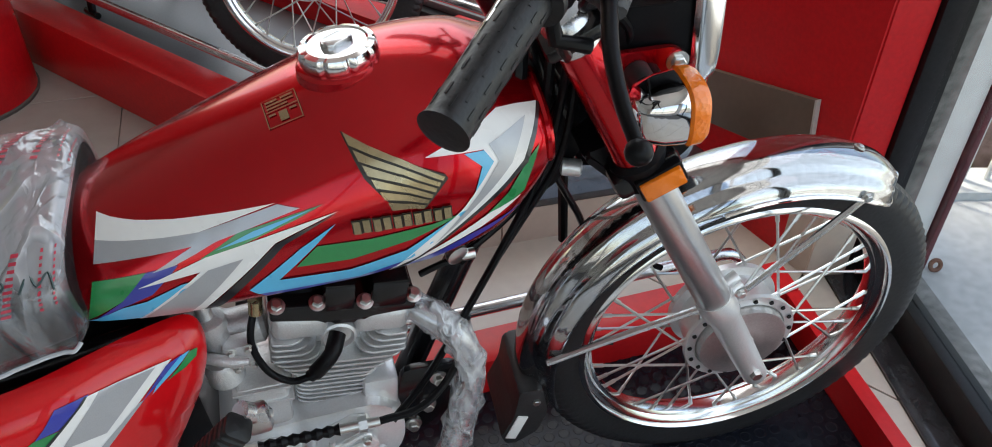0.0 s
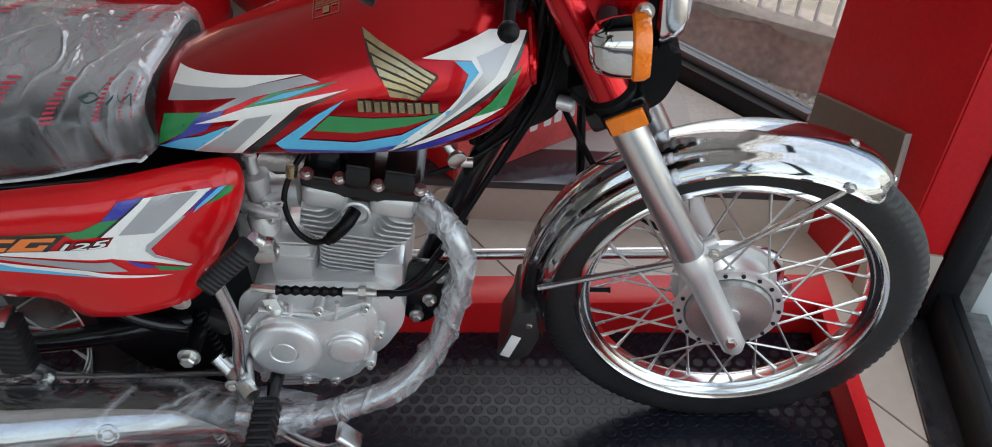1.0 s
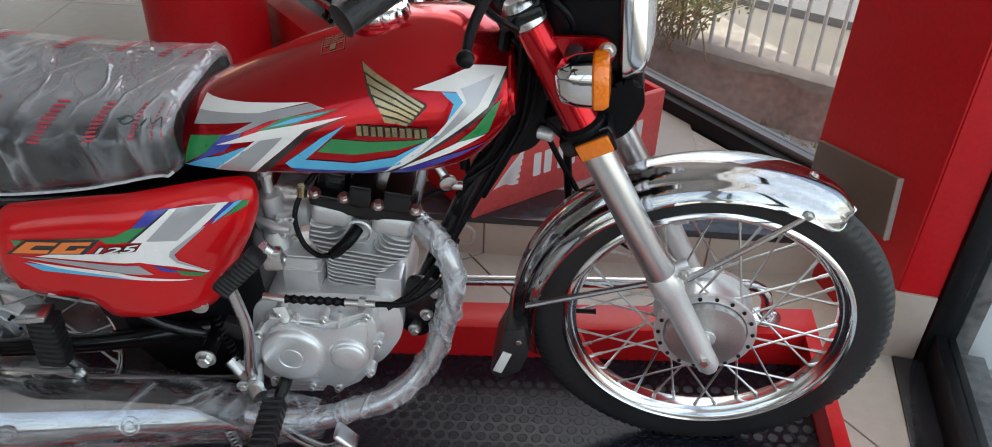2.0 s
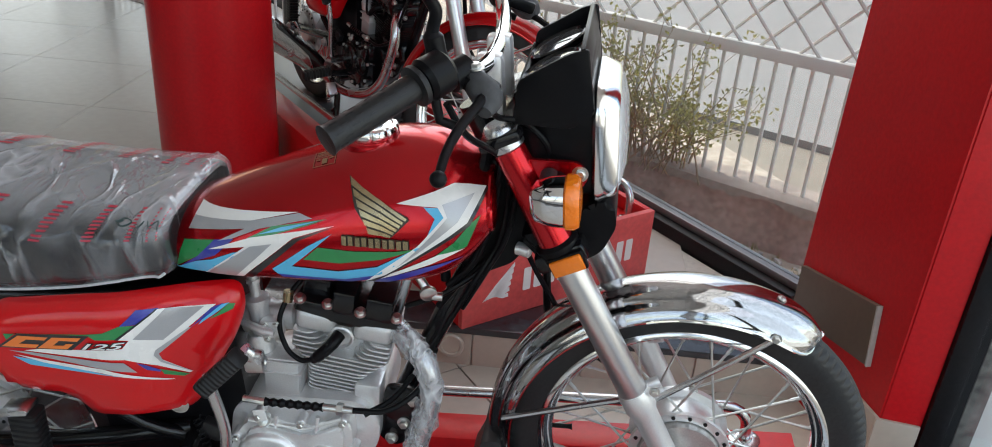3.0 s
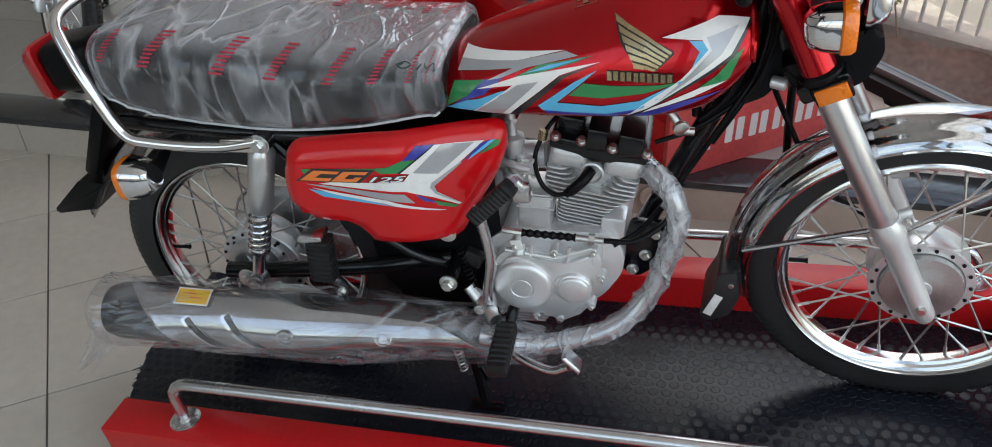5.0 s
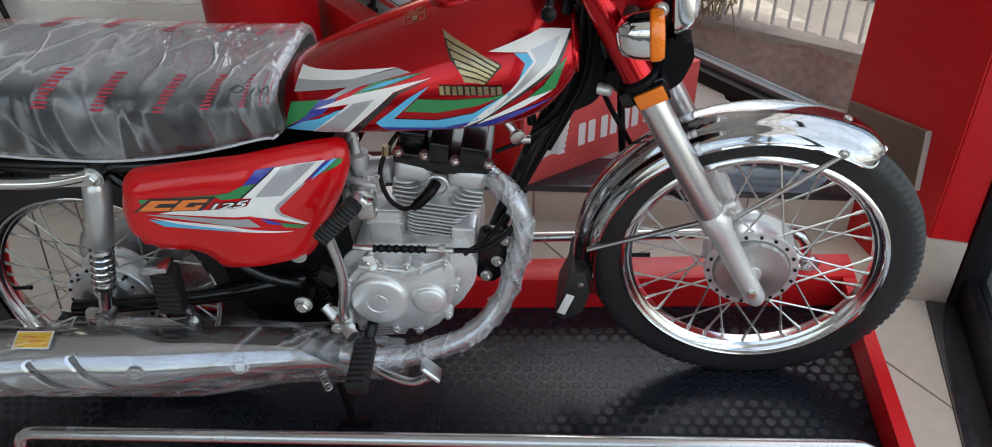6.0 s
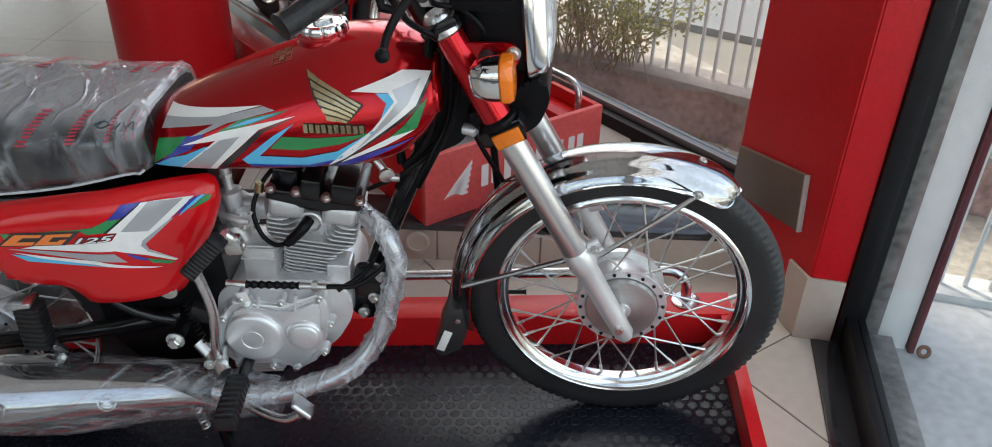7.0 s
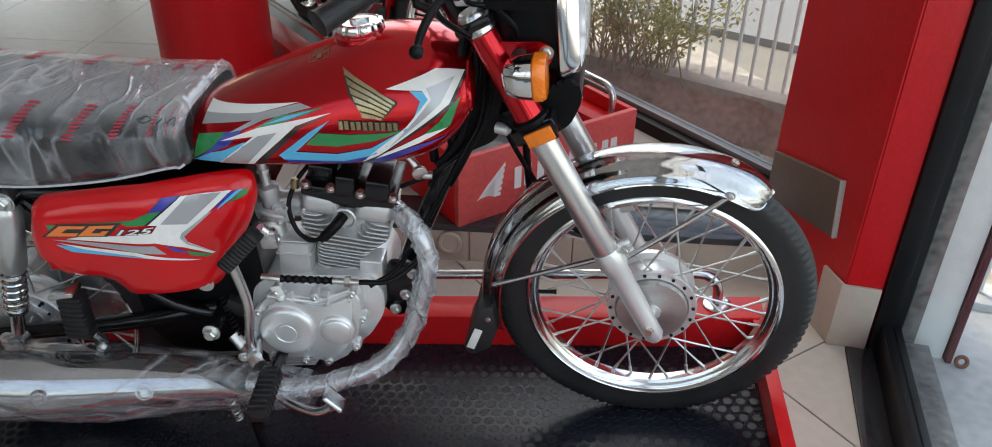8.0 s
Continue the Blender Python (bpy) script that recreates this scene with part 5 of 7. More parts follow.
    tube(bm, smooth_path([(-0.515, -0.122, 0.415), (-0.46, -0.115, 0.412), (-0.41, -0.09, 0.44), (-0.385, -0.07, 0.50)], 5), 0.0048, 8)
    part("cable", bm, PLASTIC, eng)
    bm = bmesh.new()
    tube(bm, smooth_path([(-0.42, -0.05, 0.642), (-0.40, -0.062, 0.620), (-0.385, -0.07, 0.600), (-0.368, -0.07, 0.596)], 4), 0.007, 10)
    lathe(bm, [(0.010, 0), (0.013, 0.004), (0.013, 0.010), (0.008, 0.012)], frame_at((-0.39, -0.068, 0.606), (0.3, -1, -0.2)), 16)
    part("fuel_tap", bm, ZINC, bike, "zinc fuel tap under the tank")
    bm = bmesh.new()
    rod(bm, (-0.365, -0.045, 0.640), (-0.365, -0.045, 0.612), 0.008, 12)
    part("tap_hose", bm, PLASTIC, bike)
    bm = bmesh.new()
    lathe(bm, [(0.006, -0.012), (0.010, -0.010), (0.010, 0.010), (0.007, 0.012)], frame_at((-0.245, -0.05, 0.668), (0.8, -0.3, -0.1)), 18)
    part("steering_stop", bm, ALLOY, bike)


def build_tail(bike, fender_mat, first):
    # shocks
    for s in (-1, 1):
        a, b = Vector((-1.083, s * 0.140, 0.622)), Vector((-1.195, s * 0.132, 0.305))
        d = b - a
        bm = bmesh.new()
        tube(bm, [a + d * 0.02, a + d * 0.05, a + d * 0.07, a + d * 0.44, a + d * 0.46], [0.015, 0.019, 0.0235, 0.0235, 0.0205], 24)
        shock = part("rear_shock", bm, SHOCK, bike, "chrome rear shock absorber")
        bm = bmesh.new()
        spring(bm, a + d * 0.45, a + d * 0.75, 0.0185, 0.0034, 6.5, 8)
        part("coil_spring", bm, SHIELD, shock)
        bm = bmesh.new()
        tube(bm, [a + d * 0.44, a + d * 0.92], 0.0125, 16)
        part("damper_rod", bm, STEEL, shock)
        bm = bmesh.new()
        tube(bm, [a + d * 0.725, a + d * 0.73, a + d * 0.755, a + d * 0.76], [0.016, 0.0215, 0.0215, 0.016], 18)
        part("spring_seat", bm, STEEL, shock)
        for e in (a, b):
            bm = bmesh.new()
            lathe(bm, [(0.019, -0.013), (0.019, 0.013), (0.012, 0.014)], frame_at(e, (0, s, 0)), 20)
            part("mounting_eye", bm, STEEL, shock)
            bm = bmesh.new()
            bolt(bm, e + Vector((0, s * 0.014, 0)), (0, s, 0), 0.0105, 0.012)
            part("nut", bm, ZINC, shock)
    # grab rail
    bm = bmesh.new()
    half = [(-1.085, 0.152, 0.628), (-1.17, 0.152, 0.618), (-1.29, 0.150, 0.625), (-1.345, 0.148, 0.645), (-1.380, 0.140, 0.735), (-1.416, 0.116, 0.808), (-1.427, 0.096, 0.835), (-1.429, 0.062, 0.845), (-1.429, 0, 0.846)]
    tube(bm, smooth_path([(x, -y, z) for x, y, z in half] + half[-2::-1], 5), 0.0105, 14)
    block(bm, Matrix.Translation((-1.115, -0.156, 0.622)), (0.075, 0.006, 0.026), 0.003)
    block(bm, Matrix.Translation((-1.115, 0.156, 0.622)), (0.075, 0.006, 0.026), 0.003)
    part("grab_rail", bm, CHROME, bike, "chrome tubular grab rail")
    # rear mudguard
    bm = bmesh.new()
    rows = []
    for i in range(37):
        a = radians(70) + radians(92) * i / 36
        row = []
        for k in range(11):
            v = -1 + k / 5
            r = 0.345 - 0.035 * abs(v) ** 3
            b = min(a, radians(139))
            far = r * math.tan(a - b)
            row.append(bm.verts.new((-1.250 + r * math.cos(b) - far * math.sin(b), 0.072 * v, 0.294 + r * math.sin(b) + far * math.cos(b))))
        rows.append(row)
    for a, b in zip(rows, rows[1:]):
        for k in range(10):
            bm.faces.new((a[k], a[k + 1], b[k + 1], b[k]))
    bmesh.ops.solidify(bm, geom=bm.faces[:], thickness=0.002)
    guard = part("rear_mudguard", bm, CHROME, bike, "chrome rear mudguard", 60)
    bm = bmesh.new()
    slab(bm, rounded([(-1.520, 0.474), (-1.580, 0.482), (-1.672, 0.410), (-1.668, 0.400), (-1.560, 0.414)], 0.006), -0.058, 0.058, 0.003)
    part("number_plate_flap", bm, PLASTIC, guard, "black rubber rear flap")
    # tail light
    bm = bmesh.new()
    m = Matrix.Translation((-1.486, 0, 0.722)) @ Matrix.Rotation(radians(-6), 4, 'Y')
    block(bm, m, (0.132, 0.112, 0.096), 0.026, 4)
    block(bm, Matrix.Translation((-1.44, 0, 0.65)), (0.10, 0.06, 0.07), 0.012)
    block(bm, Matrix.Translation((-1.505, 0, 0.575)) @ Matrix.Rotation(radians(30), 4, 'Y'), (0.03, 0.10, 0.20), 0.010)
    tail = part("tail_light", bm, PLASTIC, bike, "red tail light in a black housing")
    bm = bmesh.new()
    rings = []
    for x, hw, hz, dz in ((-0.061, 0.058, 0.052, 0), (-0.066, 0.061, 0.055, 0), (-0.080, 0.059, 0.052, -0.002), (-0.094, 0.051, 0.043, -0.004), (-0.101, 0.038, 0.032, -0.006)):
        rings.append([bm.verts.new(m @ Vector((x, y, z + dz))) for y, z in rounded([(-hw, -hz), (hw, -hz), (hw, hz), (-hw, hz)], 0.018, 4)])
    bridge(bm, rings)
    part("lens", bm, RED_LENS, tail, "red lens")
    for s in (-1, 1):
        bm = bmesh.new()
        c = Vector((-1.350, s * 0.150, 0.552))
        tube(bm, [(-1.33, s * 0.06, 0.575), (-1.325, s * 0.11, 0.56), c + Vector((0.03, 0, 0.008))], [0.010, 0.012, 0.022], 14)
        sig = part("turn_signal", bm, PLASTIC, bike, "chrome rear turn signal with amber lens")
        bm = bmesh.new()
        barrel(bm, [(0.022, -0.034), (0.028, -0.026), (0.035, -0.005), (0.037, 0.014), (0.030, 0.014)], c, -1)
        part("housing", bm, CHROME, sig)
        bm = bmesh.new()
        barrel(bm, [(0.036, 0.0145), (0.0375, 0.018), (0.036, 0.027), (0.028, 0.033), (0.01, 0.035)], c, -1)
        part("lens", bm, AMBER, sig, "amber lens")
    # brake arm and cooling plate on the rear hub
    hub_at = Vector((-1.228, -0.040, 0.274))
    bm = bmesh.new()
    lathe(bm, [(0.086, -0.012), (0.086, 0.010), (0.083, 0.013), (0.070, 0.013), (0.068, 0.009)], frame_at(hub_at, (0, -1, 0)), 48)
    plate_ob = part("brake_plate", bm, ALLOY_ROUGH, bike, "silver rear brake plate", 25)
    bm = bmesh.new()
    lathe(bm, [(0.069, 0.008), (0.064, 0.011), (0.050, 0.022), (0.034, 0.026), (0.016, 0.027)], frame_at(hub_at, (0, -1, 0)), 40)
    part("drum_face", bm, HUB_FACE, plate_ob, "dull domed drum face", 40)
    for k in range(9):
        a = 2 * math.pi * (k + 0.3) / 9
        bm = bmesh.new()
        bolt(bm, hub_at + Vector((0.0765 * math.cos(a), -0.012, 0.0765 * math.sin(a))), (0, -1, 0), 0.0045, 0.004)
        part("rivet", bm, GRIP, plate_ob)
    for k in range(5):
        a = radians(20 + 36 * k)
        bm = bmesh.new()
        rod(bm, hub_at + Vector((0.026 * math.cos(a), -0.027, 0.026 * math.sin(a))), hub_at + Vector((0.060 * math.cos(a), -0.014, 0.060 * math.sin(a))), 0.004, 8)
        part("drum_rib", bm, ALLOY_ROUGH, plate_ob)
    bm = bmesh.new()
    tube(bm, [hub_at + Vector((0.035, -0.030, -0.045)), (-1.13, -0.078, 0.235), (-1.09, -0.078, 0.215)], [0.013, 0.010, 0.008], 10)
    part("brake_arm", bm, ALLOY_ROUGH, plate_ob)
    bm = bmesh.new()
    bolt(bm, (-1.240, -0.102, 0.284), (0, -1, 0), 0.013, 0.014)
    part("axle_nut", bm, ZINC, bike)


def build_exhaust(bike, first):
    path = smooth_path([(-0.462, -0.030, 0.520), (-0.438, -0.055, 0.512), (-0.408, -0.078, 0.490), (-0.394, -0.090, 0.440), (-0.410, -0.100, 0.37), (-0.446, -0.114, 0.288), (-0.502, -0.138, 0.236),
                        (-0.595, -0.165, 0.216), (-0.68, -0.185, 0.225), (-0.79, -0.198, 0.262)], 7)
    bm = bmesh.new()
    tube(bm, path, 0.0165, 18)
    pipe = part("exhaust", bm, STEEL, bike, "chrome exhaust wrapped in clear plastic")
    line = smooth_path([(-0.70, -0.186, 0.235), (-0.80, -0.196, 0.262), (-0.90, -0.207, 0.276), (-1.064, -0.236, 0.302), (-1.25, -0.252, 0.318), (-1.44, -0.264, 0.330)], 8)

    def axis(x):
        """Centre of the muffler at x."""
        for a, b in zip(line, line[1:]):
            if b.x <= x:
                return a.lerp(b, (a.x - x) / (a.x - b.x))
        return line[-1] + (line[-1] - line[-2]) * ((line[-1].x - x) / (line[-2].x - line[-1].x))
    prof = [(-0.74, 0.024), (-0.79, 0.032), (-0.86, 0.041), (-1.0, 0.048), (-1.18, 0.053), (-1.34, 0.055), (-1.40, 0.054), (-1.424, 0.047), (-1.428, 0.036), (-1.42, 0.032), (-1.41, 0.02)]
    bm = bmesh.new()
    tube(bm, [axis(x) for x, _ in prof], [r for _, r in prof], 32)
    part("muffler", bm, GLOSS_BLACK, pipe, "black muffler body")
    # shield: full cover behind, a narrower tongue with a pointed tip in front
    bm = bmesh.new()
    rows = []
    for i in range(57):
        t = i / 56
        x = -0.745 - 0.630 * t
        c = axis(x)
        r = 0.030 + 0.029 * min(1, t * 2.0) ** 0.75
        u = min(1, max(0, (t - 0.42) / 0.20))
        top = 46 + 16 * min(1, t * 3) + 38 * u * u * (3 - 2 * u)
        tip = min(1, t / 0.10) ** 0.6
        mid = -8
        row = []
        for k in range(17):
            v = k / 16
            a = radians(mid + (top - mid) * (1 - 2 * v) * tip if v < 0.5 else mid - (78 + mid) * (2 * v - 1) * tip)
            ridge = 0.0035 * math.exp(-((math.degrees(a) - 8) / 9) ** 2) * min(1, t * 6) * (1 if t < 0.62 else max(0, 1 - (t - 0.62) * 8))
            slant = 0.175 * v ** 0.9 * max(0, (t - 0.62) / 0.38) ** 1.5
            row.append(bm.verts.new((x + slant, c.y - (r + ridge) * math.cos(a), c.z + (r + ridge) * math.sin(a))))
        rows.append(row)
    for a, b in zip(rows, rows[1:]):
        for k in range(16):
            bm.faces.new((a[k], a[k + 1], b[k + 1], b[k]))
    bmesh.ops.solidify(bm, geom=bm.faces[:], thickness=0.003)
    shield = part("heat_shield", bm, SHIELD, pipe, "chrome muffler heat shield", 60)
    cast = caster_of(shield)
    for x, z in ((-0.897, 0.286), (-1.063, 0.312)):
        bm = bmesh.new()
        loc, no = cast(x, z)
        lathe(bm, [(0.0165, -0.002), (0.0155, 0.0022), (0.013, 0.0026), (0.0105, -0.003), (0.0085, -0.003), (0.0080, 0.0005), (0.0070, 0.0025), (0.003, 0.003)], frame_at(loc, no), 24)
        part("shield_screw", bm, STEEL, shield)
    for x in (-1.113, -1.186):
        part("slot_rim", drape(rounded([(x + 0.010, 0.280), (x - 0.020, 0.285), (x - 0.068, 0.352), (x - 0.050, 0.359)], 0.006), cast, 0.0012, 0.01), CHROME, shield, angle=80)
        part("slot", drape(rounded([(x + 0.004, 0.283), (x - 0.012, 0.287), (x - 0.060, 0.351), (x - 0.050, 0.355)], 0.004), cast, 0.0024, 0.01), RUBBER, shield, "dark slot", angle=80)
    if not first:
        return
    bm = bmesh.new()
    rows = []
    random.seed(5)
    n = len(path)
    for i, p in enumerate(path[3:]):
        q = path[min(i + 4, n - 1)] - path[i + 2]
        m = frame_at(p, q)
        row = []
        for k in range(24):
            a = 2 * math.pi * k / 24
            r = 0.0192 + 0.004 * noise.noise(Vector((math.cos(a) * 1.5, math.sin(a) * 1.5, i * 0.35))) + 0.0060 * max(0, math.sin(i * 1.1 + 1.3 * a + 2 * noise.noise(Vector((i * 0.2, 0, 0))))) ** 8
            row.append(bm.verts.new(m @ Vector((r * math.cos(a), r * math.sin(a), 0))))
        rows.append(row)
    bridge(bm, rows, True, False)
    part("pipe_wrap", bm, FILM_PIPE, pipe, "clear plastic wrap", 180)
    bm = bmesh.new()
    rows = []
    for i in range(84):
        t = i / 83
        x = -0.625 - 0.845 * t
        c = axis(x) if x < -0.72 else Vector((-0.625, -0.172, 0.214)).lerp(axis(-0.72), (x + 0.625) / -0.095)
        r = 0.030 + 0.036 * min(1, t * 2.2) ** 0.9
        if t > 0.955:
            r *= 1 - (t - 0.955) * 14
        row = []
        for k in range(48):
            a = 2 * math.pi * k / 48
            crease = (1 - min(1, 6 * abs(noise.noise(Vector((x * 7 + a * 0.6, math.cos(a) * 2.2, math.sin(a) * 2.2)))))) ** 2
            w = r + 0.005 * noise.noise(Vector((x * 9, math.cos(a) * 1.6, math.sin(a) * 1.6))) + 0.0035 * crease
            sag = 0.026 * max(0, -math.sin(a)) ** 2 * math.sin(min(1, t * 1.3) * math.pi) ** 0.7
            row.append(bm.verts.new((x, c.y - w * math.cos(a), c.z + w * math.sin(a) - sag)))
        rows.append(row)
    bridge(bm, rows, True, False)
    wrap = part("muffler_wrap", bm, FILM_TIGHT, pipe, "loose clear plastic bag", 180)
    bm = bmesh.new()
    rows = []
    for i in range(9):
        t = i / 8
        row = []
        for k in range(12):
            v = k / 11
            row.append(bm.verts.new((-1.452 - 0.085 * t, -0.265 - 0.03 * math.sin(v * 9 + t * 3) * t - 0.02, 0.290 - 0.090 * t + (v - 0.5) * (0.085 - 0.02 * t))))
        rows.append(row)
    bridge(bm, rows, False, False)
    part("bag_end", bm, FILM_TIGHT, wrap, "", 180)
    on_bag = Matrix.Translation(axis(-1.234) + Vector((0, -0.022, 0.0625))) @ Matrix.Rotation(radians(20), 4, 'X') @ Matrix.Rotation(radians(4), 4, 'Y')
    bm = bmesh.new()
    block(bm, on_bag, (0.066, 0.034, 0.0012), 0.0003, 1)
    part("paper_label", bm, PAPER, wrap, "yellow warning label with white border")
    bm = bmesh.new()
    block(bm, on_bag @ Matrix.Translation((0, 0, 0.0009)), (0.060, 0.028, 0.0013), 0.0003, 1)
    part("yellow_panel", bm, YELLOW, wrap)
    bm = bmesh.new()
    for k, (x0, x1) in enumerate(((-0.020, 0.004), (-0.006, 0.018))):
        block(bm, on_bag @ Matrix.Translation(((x0 + x1) / 2, 0.005 - 0.008 * k, 0.0018)), (x1 - x0, 0.0022, 0.0006))
    part("print_bar", bm, D_ORANGE, wrap)


def ribbed(bm, m, size, ribs):
    """A rubber block with ribs across its length along x."""
    rings = []
    for k in range(ribs * 4 + 1):
        g = 1.0 if k % 4 in (1, 2, 3) else 0.84
        g *= 0.7 if k in (0, ribs * 4) else 1
        x = (-0.5 + k / (ribs * 4)) * size[0]
        rings.append([bm.verts.new(m @ Vector((x, a, b))) for a, b in rounded([(-size[1] / 2 * g, -size[2] / 2 * g), (size[1] / 2 * g, -size[2] / 2 * g), (size[1] / 2 * g, size[2] / 2 * g), (-size[1] / 2 * g, size[2] / 2 * g)], 0.007, 3)])
    bridge(bm, rings)
    return bm


def build_controls(bike):
    # kick starter
    bm = bmesh.new()
    tube(bm, smooth_path([(-0.722, -0.168, 0.300), (-0.716, -0.176, 0.34), (-0.700, -0.180, 0.42), (-0.705, -0.185, 0.515), (-0.700, -0.186, 0.525)], 5), 0.009, 12)
    rod(bm, (-0.735, -0.12, 0.296), (-0.715, -0.185, 0.300), 0.014, 14)
    kick = part("kick_starter", bm, STEEL, bike, "steel kick starter with black rubber pedal")
    bm = bmesh.new()
    a, b = Vector((-0.712, -0.192, 0.508)), Vector((-0.640, -0.205, 0.578))
    m = Matrix.Translation((a + b) / 2) @ (b - a).to_track_quat('X', 'Z').to_matrix().to_4x4()
    ribbed(bm, m, ((b - a).length, 0.028, 0.028), 11)
    part("kick_pedal", bm, GRIP, kick, "black ribbed rubber pedal")
    bm = bmesh.new()
    rod(bm, (-0.640, -0.185, 0.575), (-0.622, -0.175, 0.545), 0.011, 12)
    block(bm, Matrix.Translation((-0.63, -0.18, 0.552)), (0.03, 0.02, 0.035), 0.006)
    part("pedal_pivot", bm, STEEL, kick)
    # rider footpegs and brake pedal
    for s in (-1, 1):
        bm = bmesh.new()
        m = Matrix.Translation((-0.685, s * 0.245, 0.268)) @ Matrix.Rotation(radians(90 * s), 4, 'Z') @ Matrix.Rotation(radians(6), 4, 'Y')
        ribbed(bm, m, (0.105, 0.036, 0.032), 9)
        peg = part("footpeg", bm, GRIP, bike, "black ribbed rubber footpeg")
        bm = bmesh.new()
        rod(bm, (-0.69, s * 0.10, 0.255), (-0.686, s * 0.21, 0.262), 0.011, 12)
        part("peg_bracket", bm, GLOSS_BLACK, peg)
        bm = bmesh.new()
        m = Matrix.Translation((-0.998, s * 0.205, 0.425)) @ Matrix.Rotation(radians(97), 4, 'Y') @ Matrix.Rotation(radians(90), 4, 'X')
        ribbed(bm, m, (0.092, 0.044, 0.034), 9)
        peg = part("passenger_peg", bm, GRIP, bike, "black rubber passenger peg folded up")
        bm = bmesh.new()
        block(bm, Matrix.Translation((-1.002, s * 0.205, 0.474)) @ Matrix.Rotation(radians(-6), 4, 'Y'), (0.046, 0.036, 0.010), 0.003)
        part("peg_end", bm, STEEL, peg)
        bm = bmesh.new()
        rod(bm, (-0.99, s * 0.200, 0.378), (-0.985, s * 0.185, 0.345), 0.010, 12)
        part("peg_stem", bm, STEEL, peg)
        bm = bmesh.new()
        bolt(bm, (-0.985, s * 0.195, 0.340), (0, s, 0), 0.008, 0.008)
        part("bolt", bm, ZINC, peg)
    bm = bmesh.new()
    tube(bm, smooth_path([(-0.74, -0.15, 0.235), (-0.68, -0.200, 0.215), (-0.61, -0.232, 0.210), (-0.572, -0.238, 0.228)], 5), 0.0085, 10)
    brake = part("brake_pedal", bm, STEEL, bike, "steel brake pedal")
    bm = bmesh.new()
    block(bm, Matrix.Translation((-0.565, -0.240, 0.246)) @ Matrix.Rotation(radians(52), 4, 'Y'), (0.045, 0.034, 0.010), 0.005, 3)
    part("pedal_pad", bm, STEEL, brake)
    # clamp above the peg, springs and links
    bm = bmesh.new()
    rod(bm, (-0.752, -0.145, 0.305), (-0.705, -0.195, 0.288), 0.013, 14)
    rod(bm, (-0.76, -0.15, 0.325), (-0.74, -0.16, 0.300), 0.011, 12)
    bolt(bm, (-0.735, -0.182, 0.300), (0.2, -1, 0), 0.007, 0.008)
    part("pivot_clamp", bm, ZINC, bike)
    bm = bmesh.new()
    spring(bm, (-0.770, -0.13, 0.400), (-0.748, -0.15, 0.320), 0.006, 0.0016, 10)
    part("brake_spring", bm, PLASTIC, bike)
    bm = bmesh.new()
    block(bm, Matrix.Translation((-0.748, -0.128, 0.375)) @ Matrix.Rotation(radians(30), 4, 'Y'), (0.036, 0.02, 0.03), 0.004)
    part("brake_switch", bm, GRIP, bike)
    bm = bmesh.new()
    tube(bm, [(-0.75, -0.125, 0.26), (-1.10, -0.09, 0.225)], 0.004, 8)
    part("brake_rod", bm, ZINC, bike)
    # centre stand
    bm = bmesh.new()
    for s in (-1, 1):
        tube(bm, smooth_path([(-0.800, s * 0.115, 0.235), (-0.785, s * 0.125, 0.12), (-0.770, s * 0.145, 0.012)], 4), 0.012, 10)
        tube(bm, [(-0.800, s * 0.145, 0.010), (-0.735, s * 0.150, 0.010)], 0.010, 8)
    rod(bm, (-0.795, -0.12, 0.20), (-0.795, 0.12, 0.20), 0.010, 10)
    rod(bm, (-0.776, -0.132, 0.10), (-0.752, -0.16, 0.096), 0.006, 8)
    stand = part("centre_stand", bm, GLOSS_BLACK, bike, "black centre stand")
    bm = bmesh.new()
    spring(bm, (-0.812, -0.150, 0.215), (-0.800, -0.150, 0.110), 0.0075, 0.002, 12)
    part("stand_spring", bm, ZINC, stand)


